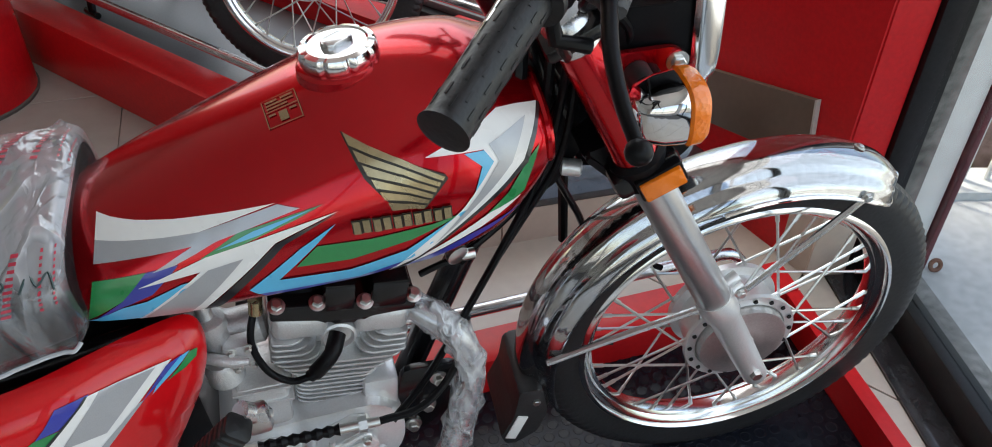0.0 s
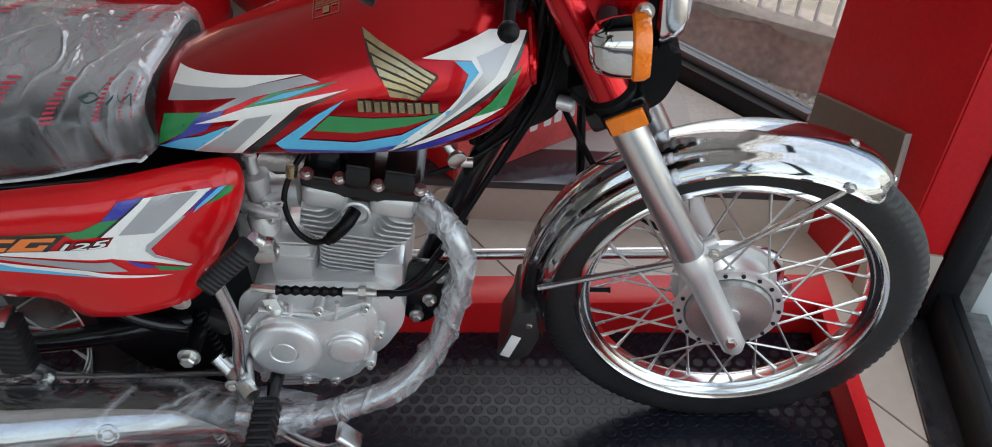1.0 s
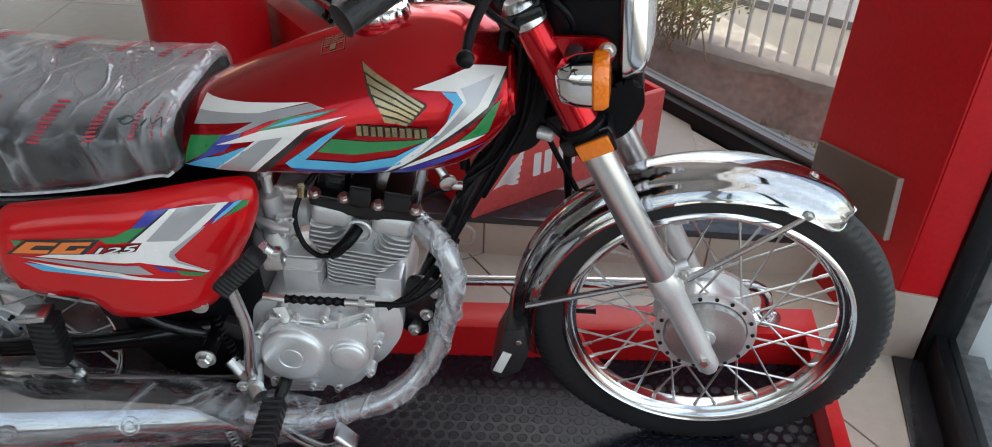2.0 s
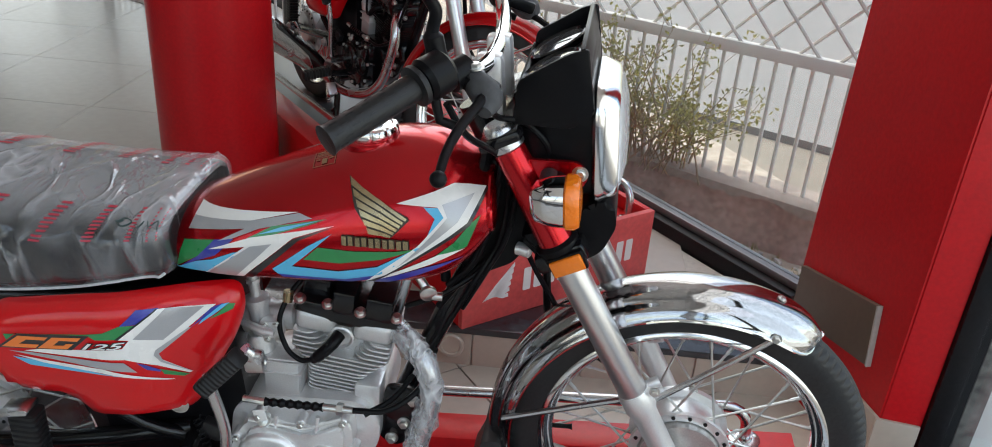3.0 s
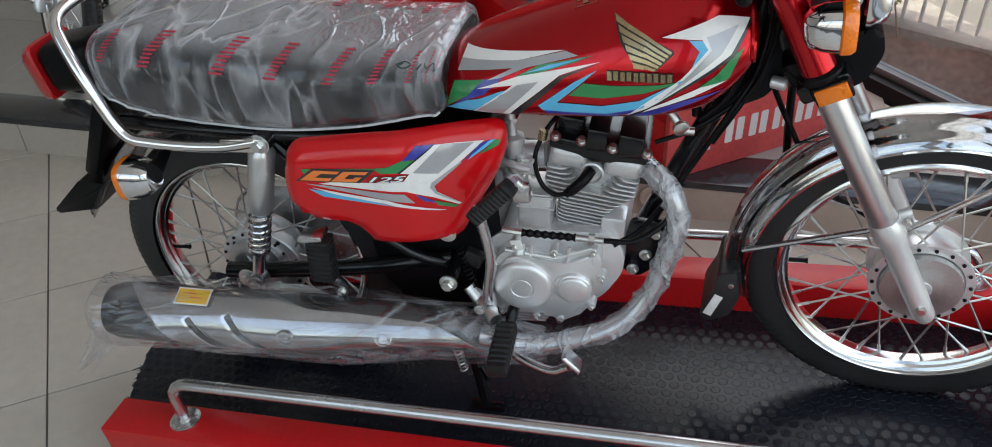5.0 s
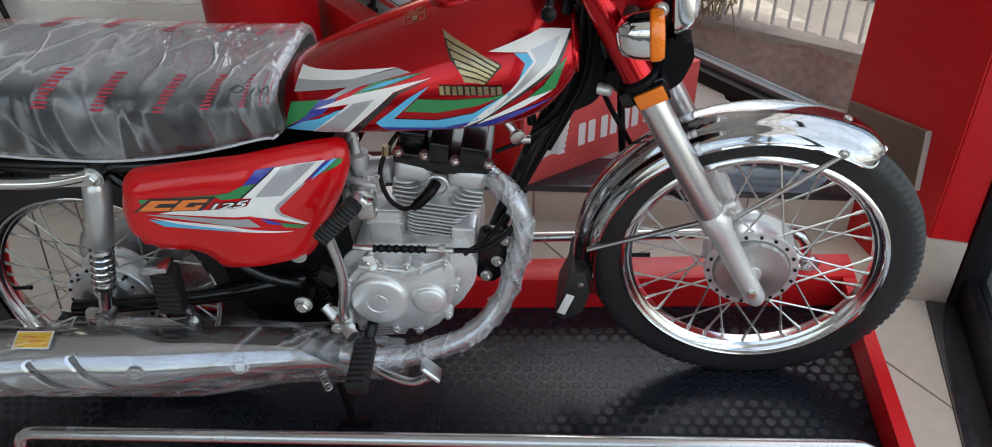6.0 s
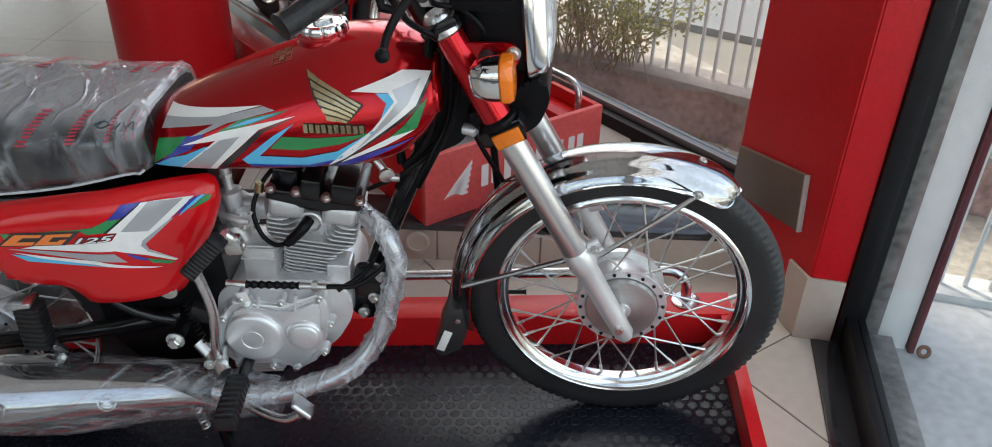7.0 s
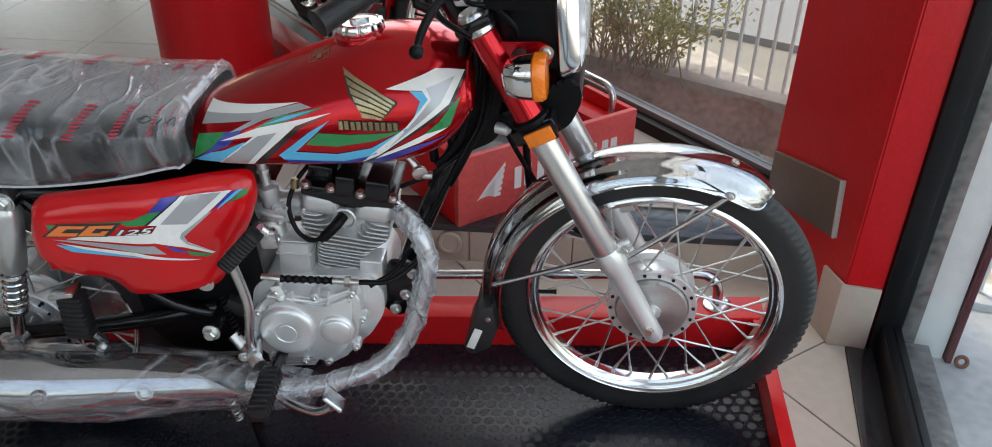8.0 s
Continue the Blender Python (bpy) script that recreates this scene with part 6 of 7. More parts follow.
def seat_wrap(seat):
    """Clear printed bag drawn over the seat, with folds."""
    rows = seat_rows(0.005, 96)
    cols = [smooth_path([r[k] for r in rows], 9) for k in range(96)]
    nx = len(cols[0])
    grid = []
    for i in range(nx):
        ring = []
        for k in range(96):
            p = cols[k][i]
            out = Vector((0, p.y, p.z - 0.70))
            out = out.normalized() if out.length else Vector((0, 0, 1))
            fold = noise.noise(Vector((p.x * 5 + p.z * 9, p.y * 5, p.z * 9 - p.x * 4)))
            sharp = abs(noise.noise(Vector((p.x * 11 - p.z * 9, p.y * 9, p.z * 10 + 4))))
            pleat = abs(noise.noise(Vector((p.x * 16 + p.z * 4, p.y * 3, p.z * 3 + 9))))
            low = 1 if p.z < 0.74 else 0.3
            front = 1.5 if p.x > -1.12 else 0.7
            ring.append(p + out * (0.003 + 0.004 * fold + front * low * min(1, max(0, (p.z - 0.655) / 0.03)) * (0.0055 * (1 - min(1, sharp * 6)) ** 2 + 0.0042 * (1 - min(1, pleat * 5)) ** 2)))
        grid.append(ring)
    bm = bmesh.new()
    bridge(bm, [[bm.verts.new(p) for p in ring] for ring in grid])
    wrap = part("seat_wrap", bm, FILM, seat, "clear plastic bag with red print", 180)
    # hem seam near the lower edge
    bm = bmesh.new()
    tube(bm, [Vector(grid[i][int(96 * 0.575)]) + Vector((0, -0.002, 0)) for i in range(8, nx - 8)], 0.0022, 6)
    part("seam", bm, FILM_SEAM, wrap, "whitish welded seam")

    def patch(bm, u0, v0, u1, v1, width, lift=0.002):
        """A strip on the bag from (u0, v0) to (u1, v1) in rows and columns."""
        rows = []
        for j in range(7):
            t = j / 6
            u, v = u0 + (u1 - u0) * t, v0 + (v1 - v0) * t
            row = []
            for w in (-0.5, 0, 0.5):
                uu = max(0, min(nx - 1.01, u + w * width))
                i, k = int(uu), int(v) % 96
                p = grid[i][k].lerp(grid[i + 1][k], uu - i).lerp(grid[i][(k + 1) % 96].lerp(grid[i + 1][(k + 1) % 96], uu - i), v - int(v))
                q = p - Vector((p.x, 0, 0.70))
                row.append(bm.verts.new(p + q.normalized() * lift))
            rows.append(row)
        bridge(bm, rows, False, False)
    random.seed(3)
    u = 5.0
    k = 0
    while u < nx - 4:
        # five marks in a word, one row along the shoulder and one on the crown
        for k_lo, k_hi, shift in ((43.0, 29.0, 0.0), (22.8, 16.0, 3.4)):
            off = shift + random.uniform(-0.8, 0.8)
            word = bmesh.new()
            for j in range(5):
                for e0, e1 in ((j / 5, (j + 0.24) / 5), ((j + 0.50) / 5, (j + 0.74) / 5)):
                    patch(word, u + off + 3.0 * e0, k_lo + (k_hi - k_lo) * e0, u + off + 3.0 * e1, k_lo + (k_hi - k_lo) * e1, (1.7, 1.35, 1.7, 1.45, 1.6)[j])
            part("print_mark", word, PRINT_RED, wrap, "", 80)
        u += 7.4 + random.random() * 0.7
    bm = bmesh.new()
    i = nx - 12
    ctr = grid[i][37]
    for dx, pts in ((0.0, [(0, 0), (0.012, 0.010), (0.022, 0.002), (0.014, -0.010), (0.004, -0.004), (0.010, 0.004)]), (0.035, [(0, -0.01), (0.006, 0.012), (0.014, -0.004), (0.022, 0.012), (0.028, -0.010)])):
        tube(bm, smooth_path([ctr + Vector((dx + a - 0.055, b * 0.9, 0.008 - (dx + a) * 0.12 + b * 0.15)) for a, b in pts], 5), 0.0012, 5)
    part("handwriting", bm, INK, wrap)


def panel_number(panel, cast):
    """The number 125 in white with a black outline."""
    for name, swell, lift, mat in (("number_outline", 0.0020, 0.0028, D_BLACK), ("number", 0.0004, 0.0036, D_WHITE)):
        cu = bpy.data.curves.new("number", 'FONT')
        cu.body, cu.size, cu.shear, cu.offset, cu.space_character = "125", 0.026, 0.38, swell, 0.98
        tmp = bpy.data.objects.new("number", cu)
        scene.collection.objects.link(tmp)
        bpy.context.view_layer.update()
        me = bpy.data.meshes.new_from_object(tmp.evaluated_get(bpy.context.evaluated_depsgraph_get()))
        bpy.data.objects.remove(tmp)
        bm = bmesh.new()
        bm.from_mesh(me)
        for v in bm.verts:
            x, z = -0.884 + v.co.x * 1.62, 0.579 + v.co.y * 0.54 + v.co.x * -0.038
            loc, no = cast(x, z)
            v.co = Vector(loc) + Vector(no) * lift
        part(name, bm, mat, panel, "white number" if mat is D_WHITE else "", 80)


# ---- the showroom ----
FLOOR_Z, STEP_Z = -0.165, -0.04


def flat(x, y, yaw):
    return Matrix.Translation((x, y, 0)) @ Matrix.Rotation(radians(yaw), 4, 'Z')


COL = flat(0.530, 0.444, -10)        # column corner; x along its front
STEP = flat(-0.5, 0.738, 0)          # front edge of the raised floor
BAY = flat(0.445, 0.985, 128.5)      # glazed corner bay; x runs away along the glass, -y is outdoors
RAMP = Matrix.Rotation(radians(-5.75), 4, 'Y') @ Matrix.Rotation(radians(1.6), 4, 'X')  # slope of the near stand
STAGE = RAMP @ flat(0, 0, -2.5)
STAGE_FAR = flat(-0.469, 0.712, 38.5)  # stand on the raised floor; x along its front, y to its back
FENCE_LINE = flat(0.068, 2.137, -31.7)
FLANK = flat(0.530, 0.444, 105.5)    # left face of the column; x runs away along it


def box_at(bm, m, x0, x1, y0, y1, z0, z1, bevel=0.0):
    return block(bm, m @ Matrix.Translation(((x0 + x1) / 2, (y0 + y1) / 2, (z0 + z1) / 2)), (x1 - x0, y1 - y0, z1 - z0), bevel)


def structure(name, bm, mat, label, category="structure"):
    return solid(name, bm, mat, label, category, "", "structure")


# ground and distance outside
bm = bmesh.new()
plate(bm, [(-400, -400), (400, -400), (400, 400), (-400, 400)], -0.75, -0.60)
structure("ground", bm, SAND, "dry sandy ground around the building", "ground")
bm = bmesh.new()
box_at(bm, FENCE_LINE, -40, 40, 2.2, 12, -0.62, -0.55)
structure("road", bm, ROAD, "pale dusty asphalt road", "road")
bm = bmesh.new()
plate(bm, [tuple((BAY @ Vector(p))[:2]) for p in ((-0.6, -0.10, 0), (6, -0.10, 0), (6, -2.2, 0), (-0.6, -0.95, 0))], -0.60, -0.26)
structure("verge", bm, DIRT, "strip of dry dirt with weeds beside the glass", "ground")
bm = bmesh.new()
box_at(bm, COL, 0.20, 0.75, -4.5, 0.30, -0.60, -0.175, 0.004)
structure("pavement", bm, CONCRETE, "worn grey concrete apron outside the glass", "pavement")

# lower floor slab and raised floor
bm = bmesh.new()
plate(bm, [(-6, -3.6), (-0.05, -3.6), (0.68, 0.44), (0.66, 1.0), (-6, 2.0)], -0.40, FLOOR_Z - 0.004)
floor = structure("floor", bm, GROUT, "beige tiled showroom floor", "floor")
bm = bmesh.new()
loc = lambda x, y: tuple((STEP @ Vector((x, y, 0)))[:2])
plate(bm, [loc(-5.4, 0), loc(0.99, 0), (0.43, 0.85), (0.43, 1.0), (-2.72, 4.95), (-6, 5.0)], FLOOR_Z - 0.02, STEP_Z - 0.006)
floor_up = structure("floor_raised", bm, GROUT_PALE, "raised polished grey tiled floor", "floor")
bm = bmesh.new()
box_at(bm, STEP, -5.4, 0.965, -0.012, 0.15, STEP_Z - 0.022, STEP_Z, 0.003)
structure("trim", bm, GRANITE, "polished black granite nosing of the raised floor", "trim")

# shell
bm = bmesh.new()
plate(bm, [(-6.2, -3.8), (0.3, -3.8), (0.86, 0.5), (0.70, 1.0), (-2.6, 5.3), (-6.2, 5.3)], 2.9, 3.05)
structure("ceiling", bm, CEIL, "plain white ceiling", "ceiling")
bm = bmesh.new()
plate(bm, [(-6.2, -3.8), (-6.0, -3.8), (-6.0, 5.2), (-6.2, 5.2)], -0.4, 2.9)
structure("wall_west", bm, WALL, "plain off-white wall", "wall")
# unseen window band, added so the raised floor mirrors bright sky
bm = bmesh.new()
for x0, x1, z0, z1 in ((-6.0, -2.6, -0.4, 0.10), (-6.0, -2.6, 1.05, 2.9)):
    box_at(bm, Matrix.Identity(4), x0, x1, 5.0, 5.2, z0, z1)
structure("wall_north", bm, WALL, "off-white wall with an added, unseen window band", "wall")
win_n = thing("added_window_north", "unseen black-framed window band, added to brighten the raised floor", "window", None, "", "structure")
for x in (-5.97, -4.85, -3.73, -2.63):
    bm = bmesh.new()
    box_at(bm, Matrix.Identity(4), x - 0.03, x + 0.03, 5.05, 5.15, 0.10, 1.05, 0.004)
    part("window_frame", bm, FRAME_BLACK, win_n)
for x0 in (-5.94, -4.82, -3.70):
    bm = bmesh.new()
    box_at(bm, Matrix.Identity(4), x0, x0 + 1.04, 5.097, 5.103, 0.10, 1.05)
    part("pane", bm, GLASS, win_n).visible_shadow = False
# added window opening in the unseen south wall, for the fill lamp
bm = bmesh.new()
for x0, x1, z0, z1 in ((-6.0, -4.4, -0.4, 2.9), (-0.25, -0.02, -0.4, 2.9), (-4.4, -0.25, -0.4, 0.25), (-4.4, -0.25, 2.75, 2.9)):
    box_at(bm, Matrix.Identity(4), x0, x1, -3.75, -3.55, z0, z1)
structure("wall_south", bm, WALL, "off-white wall with an added, unseen wide shop window", "wall")
win = thing("added_window_south", "unseen wide black-framed shop window, added for fill light", "window", None, "", "structure")
for k in range(4):
    bm = bmesh.new()
    box_at(bm, Matrix.Identity(4), -4.4 + k * 1.383 - 0.03, -4.4 + k * 1.383 + 0.03, -3.70, -3.60, 0.25, 2.75, 0.004)
    part("window_frame", bm, FRAME_BLACK, win)
bm = bmesh.new()
box_at(bm, Matrix.Identity(4), -4.4, -0.25, -3.655, -3.649, 0.25, 2.75)
part("pane", bm, GLASS, win).visible_shadow = False

# column, plinth and pier
def column_outline(grow):
    """The column's plan: front, flank and the back towards the glass."""
    a, b = COL @ Vector((-grow, -grow, 0)), COL @ Vector((0.090, -grow, 0))
    c, d = COL @ Vector((0.090, 0.5, 0)), FLANK @ Vector((0.430, grow, 0))
    return [tuple(p[:2]) for p in (a, b, c, d)]


bm = bmesh.new()
plate(bm, column_outline(0.0), FLOOR_Z, 2.9)
bmesh.ops.bevel(bm, geom=[e for e in bm.edges if abs(e.verts[0].co.z - e.verts[1].co.z) > 1], offset=0.004, segments=2, affect='EDGES')
structure("column", bm, RED_WALL, "angular red painted column", "column")
base = thing("baseboard", "beige tile plinth round the foot of the column", "baseboard", None, "", "structure")
bm = bmesh.new()
box_at(bm, COL, -0.010, 0.086, -0.010, -0.0008, FLOOR_Z, 0.022, 0.002)
part("tile", bm, PLINTH_TILE, base)
bm = bmesh.new()
box_at(bm, FLANK, -0.004, 0.086, 0.0008, 0.010, FLOOR_Z, 0.022, 0.002)
part("tile", bm, PLINTH_TILE, base)
# skirting of the flank above the raised floor, set proud, with a pale grout edge
bm = bmesh.new()
slab(bm, [(0.082, 0.110), (0.410, 0.050), (0.410, 0.190), (0.102, 0.260)], 0.0008, 0.014, 0.001)
bm.transform(FLANK)
part("skirting_tile", bm, SKIRTING_SHADED, base, "tile skirting with shade in its brown")
bm = bmesh.new()
slab(bm, [(0.076, 0.109), (0.0815, 0.109), (0.1015, 0.260), (0.096, 0.262)], 0.0008, 0.015, 0.0006)
bm.transform(FLANK)
part("grout_edge", bm, GROUT_PALE, base)

# glazed corner bay
bay = thing("window_1", "tall glazed corner bay in black frames", "window", None, "", "structure")
for name, x0, x1, y0, y1, z0, z1, mat in (("window_sill", 0, 5.3, -0.11, -0.01, -0.16, 0.005, FRAME_BLACK), ("sill_cap", 0, 5.3, -0.092, -0.045, 0.005, 0.030, GREY_FRAME),
                                          ("window_frame", 0, 5.3, -0.10, -0.03, 2.80, 2.9, FRAME_BLACK), ("window_frame", 2.6, 2.66, -0.10, -0.03, 0.035, 2.8, FRAME_BLACK),
                                          ("window_frame", 5.24, 5.3, -0.10, -0.03, 0.035, 2.8, FRAME_BLACK)):
    bm = bmesh.new()
    box_at(bm, BAY, x0, x1, y0, y1, z0, z1, 0.004)
    part(name, bm, mat, bay)
for x0, x1 in ((0.0, 2.6), (2.66, 5.24)):
    bm = bmesh.new()
    box_at(bm, BAY, x0, x1, -0.075, -0.069, 0.030, 2.8)
    part("pane", bm, GLASS_DUSTY, bay).visible_shadow = False

# glass front beside the column
EAST = COL @ Matrix.Translation((-0.016, 0, 0))
east = thing("window_2", "tall glass shop front in black frames", "window", None, "", "structure")
for name, x0, x1, y0, y1, z0, z1, mat in (("window_sill", 0.055, 0.124, -4.2, -0.014, FLOOR_Z, FLOOR_Z + 0.008, GRANITE), ("window_frame", 0.1242, 0.170, -4.2, -0.014, FLOOR_Z, -0.075, FRAME_BLACK),
                                          ("window_frame", 0.108, 0.172, -0.012, 0.05, FLOOR_Z, 2.9, FRAME_BLACK), ("window_frame", 0.173, 0.212, -0.008, 0.03, FLOOR_Z, 2.9, SCUFFED),
                                          ("window_frame", 0.126, 0.18, -4.2, -0.02, 2.8, 2.9, FRAME_BLACK), ("window_frame", 0.126, 0.18, -1.62, -1.55, -0.06, 2.8, FRAME_BLACK),
                                          ("window_frame", 0.126, 0.18, -3.12, -3.05, -0.06, 2.8, FRAME_BLACK), ("outer_sill", 0.1705, 0.245, -4.2, -0.014, FLOOR_Z - 0.02, -0.115, SCUFFED)):
    bm = bmesh.new()
    box_at(bm, EAST, x0, x1, y0, y1, z0, z1, 0.003)
    part(name, bm, mat, east)
for y0, y1 in ((-1.55, -0.022), (-3.05, -1.62)):
    bm = bmesh.new()
    box_at(bm, EAST, 0.148, 0.153, y0, y1, -0.075, 2.8)
    part("pane", bm, GLASS, east).visible_shadow = False
bm = bmesh.new()
box_at(bm, EAST, 0.215, 0.298, 0.02, 0.30, -0.18, 3.0, 0.006)
structure("outer_post", bm, WHITE_POST, "white plastered post outside the glass", "post")
bm = bmesh.new()
box_at(bm, EAST, 0.301, 0.317, 0.005, 0.06, -0.18, 3.0, 0.004)
structure("drain_pipe", bm, MAROON, "narrow dark maroon upright beside the post", "post")
bm = bmesh.new()
lathe(bm, [(0.013 + 0.0055 * math.cos(2 * math.pi * k / 10), 0.0055 * math.sin(2 * math.pi * k / 10)) for k in range(10)], EAST @ Matrix.Translation((0.336, 0.0, -0.160)) @ Matrix.Rotation(radians(70), 4, 'X'), 24, True)
solid("iron_ring", bm, RUST, "rusty iron ring set in the concrete", "ring")

# round column on the raised floor
bm = bmesh.new()
lathe(bm, [(0.200, STEP_Z), (0.200, 0.02), (0.200, 2.9)], Matrix.Translation((-1.45, 1.575, 0)), 64)
pillar = structure("round_column", bm, RED_WALL, "round glossy red painted column", "column")
bm = bmesh.new()
lathe(bm, [(0.203, STEP_Z - 0.002), (0.205, STEP_Z + 0.008), (0.201, STEP_Z + 0.012)], Matrix.Translation((-1.45, 1.575, 0)), 48)
part("skirting", bm, GROUT, pillar)


def rail(bm_parent, m, x0, x1, y, z0, h, name_label):
    """A bent steel tube rail on two screwed flanges."""
    rl = thing("guard_rail", name_label, "rail", None, "guard rails")
    bm = bmesh.new()
    r = 0.045
    pts = [(x0, y, z0), (x0, y, z0 + h - r)] + [(x0 + r * (1 - math.cos(a)), y, z0 + h - r * (1 - math.sin(a))) for a in (0.4, 0.8, 1.2, 1.57)]
    pts += [(x1 - p[0] + x0, y, p[2]) for p in pts[::-1]]
    tube(bm, [m @ Vector(p) for p in pts], 0.0115, 14)
    part("tube", bm, STEEL, rl)
    for x in (x0, x1):
        bm = bmesh.new()
        lathe(bm, [(0.031, 0), (0.031, 0.003), (0.029, 0.004), (0.015, 0.005), (0.013, 0.012)], m @ Matrix.Translation((x, y, z0)), 28)
        fl = part("flange", bm, STEEL, rl)
        for k in range(3):
            a = 2.1 * k + 0.4
            bm = bmesh.new()
            lathe(bm, [(0.004, 0.003), (0.0035, 0.0055), (0.001, 0.006)], m @ Matrix.Translation((x + 0.023 * math.cos(a), y + 0.023 * math.sin(a), z0)), 8)
            part("screw", bm, ZINC, fl)
    return rl


# stand under the motorcycle
stage = thing("display_stand", "red steel display stand with a black studded rubber mat", "display stand", None, "display stands")
TOP = 0.080
low = lambda x: (FLOOR_Z - 0.100 * x) / 0.9946 + 0.002
for name, x0, x1, y0, y1, z1 in (("beam", -1.50, 0.262, 0.174, 0.252, TOP), ("beam", -1.50, 0.262, -0.415, -0.330, TOP), ("end_lip", 0.236, 0.262, -0.3295, 0.1735, TOP - 0.002), ("deck", -1.50, 0.2355, -0.3295, 0.1735, -0.008)):
    bm = bmesh.new()
    slab(bm, [(x0, min(low(x0), z1 - 0.004)), (x1, low(x1)), (x1, z1), (x0, z1)], y0, y1, 0.002)
    bm.transform(STAGE)
    part(name, bm, RED_STEEL, stage)
bm = bmesh.new()
box_at(bm, STAGE, -1.62, 0.235, -0.329, 0.173, -0.008, -0.001, 0.001)
mat_ob = part("rubber_mat", bm, MAT, stage, "black studded rubber mat")
# studs of the mat
verts, faces = [], []
pitch, n = 0.0265, 12
row = 0
y = -0.318
while y < 0.165:
    x = -1.608 + (row % 2) * pitch / 2
    while x < 0.226:
        b = len(verts)
        for r, h in ((0.0104, -0.0011), (0.0096, -0.0003), (0.0084, -0.0003), (0.0078, -0.0007)):
            for k in range(n):
                a = 2 * math.pi * k / n
                verts.append(tuple(STAGE @ Vector((x + r * math.cos(a), y + r * math.sin(a), h))))
        for j in range(3):
            for k in range(n):
                faces.append((b + j * n + k, b + j * n + (k + 1) % n, b + (j + 1) * n + (k + 1) % n, b + (j + 1) * n + k))
        faces.append(tuple(b + 3 * n + k for k in range(n)))
        x += pitch
    y += pitch * 0.866
    row += 1
me = bpy.data.meshes.new("mat_studs")
me.from_pydata(verts, [], faces)
me.materials.append(MAT)
studs = new("mat_studs", me)
studs.parent = mat_ob
tagged(studs, "", "", "", "stuff")
rail(stage, STAGE, -1.330, 0.170, -0.366, TOP, 0.106, "satin steel guard rail on the near beam of the stand")
rail(stage, STAGE, -1.345, 0.165, 0.222, TOP, 0.085, "satin steel guard rail on the far beam of the stand")

# stand on the raised floor
far = thing("display_stand", "red display stand with a lettered front on the raised floor", "display stand", None, "display stands")
ZT = 0.175
for name, x0, x1, y0, y1, z0, z1 in (("front_panel", 0, 0.66, 0, 0.02, STEP_Z, ZT), ("beam", 0, 0.10, 0.0205, 2.6, STEP_Z, 0.130), ("beam", 0.56, 0.66, 0.0205, 2.6, STEP_Z, 0.130),
                                     ("side_wing", 0, 0.02, 0.0205, 0.24, 0.1305, ZT), ("side_wing", 0.64, 0.66, 0.0205, 0.24, 0.1305, ZT)):
    bm = bmesh.new()
    box_at(bm, STAGE_FAR, x0, x1, y0, y1, z0, z1, 0.003)
    part(name, bm, RED_WORN_LIT if name == "front_panel" else RED_STEEL, far)
bm = bmesh.new()
box_at(bm, STAGE_FAR, 0.1005, 0.5595, 0.021, 2.6, STEP_Z, 0.060, 0.002)
part("deck", bm, GREY_FRAME, far, "grey metal deck")
# white wing shape and letter-size bars on the front
for k in range(6):
    bm = bmesh.new()
    t = k / 5
    root, out = Vector((0.062 + 0.007 * k, 0.028 + 0.002 * k)), Vector((0.158 - 0.003 * k, 0.128 - 0.0185 * k))
    low, high = root.lerp(out, 0.45) + Vector((0.006, -0.012)), root.lerp(out, 0.45) + Vector((-0.004, -0.001))
    slab(bm, [tuple(root), tuple(low), tuple(out + Vector((0.001, -0.011))), tuple(out), tuple(high)], -0.0015, 0.001)
    bm.transform(STAGE_FAR)
    part("wing_bar", bm, PAPER, far)
for k in range(5):
    bm = bmesh.new()
    for e in (0, 0.036):
        slab(bm, rounded([(0.192 + e + k * 0.083, 0.03), (0.217 + e + k * 0.083, 0.03), (0.217 + e + k * 0.083, 0.100), (0.192 + e + k * 0.083, 0.100)], 0.005, 3), -0.0015, 0.001)
    bm.transform(STAGE_FAR)
    part("letter_bar", bm, PAPER, far)
rail(far, STAGE_FAR @ Matrix.Rotation(radians(90), 4, 'Z'), 0.10, 2.3, -0.05, 0.130, 0.105, "steel guard rail on the far display stand")
rail(far, STAGE_FAR @ Matrix.Rotation(radians(90), 4, 'Z'), 0.06, 2.3, -0.61, 0.130, 0.105, "steel guard rail on the far display stand beside the glass")

# the motorcycles
build_motorcycle(RAMP, "red motorcycle with chrome mudguards and wrapped seat on a display stand", "motorcycles")
build_motorcycle(STAGE_FAR @ Matrix.Translation((0.33, 0.47, 0.060)) @ Matrix.Rotation(radians(-90), 4, 'Z'), "red motorcycle with red mudguard and black engine on the far stand", "motorcycles", False, -34, 0, RED_PANEL)
build_motorcycle(Matrix.Translation((-2.46, 1.00, STEP_Z)) @ Matrix.Rotation(radians(-72), 4, 'Z'), "motorcycle with turned front wheel standing on the raised tiled floor", "motorcycles", False, -36, 0)

# plastic cover disc on the riser
bm = bmesh.new()
lathe(bm, [(0.036, 0), (0.036, 0.006), (0.033, 0.009), (0.026, 0.009), (0.024, 0.006), (0.01, 0.006)], frame_at(STEP @ Vector((0.004, -0.012, -0.100)), STEP.to_3x3() @ Vector((0, -1, 0))), 36)
solid("cover_disc", bm, PLINTH_TILE, "round cream plastic cover on the step riser", "cover")

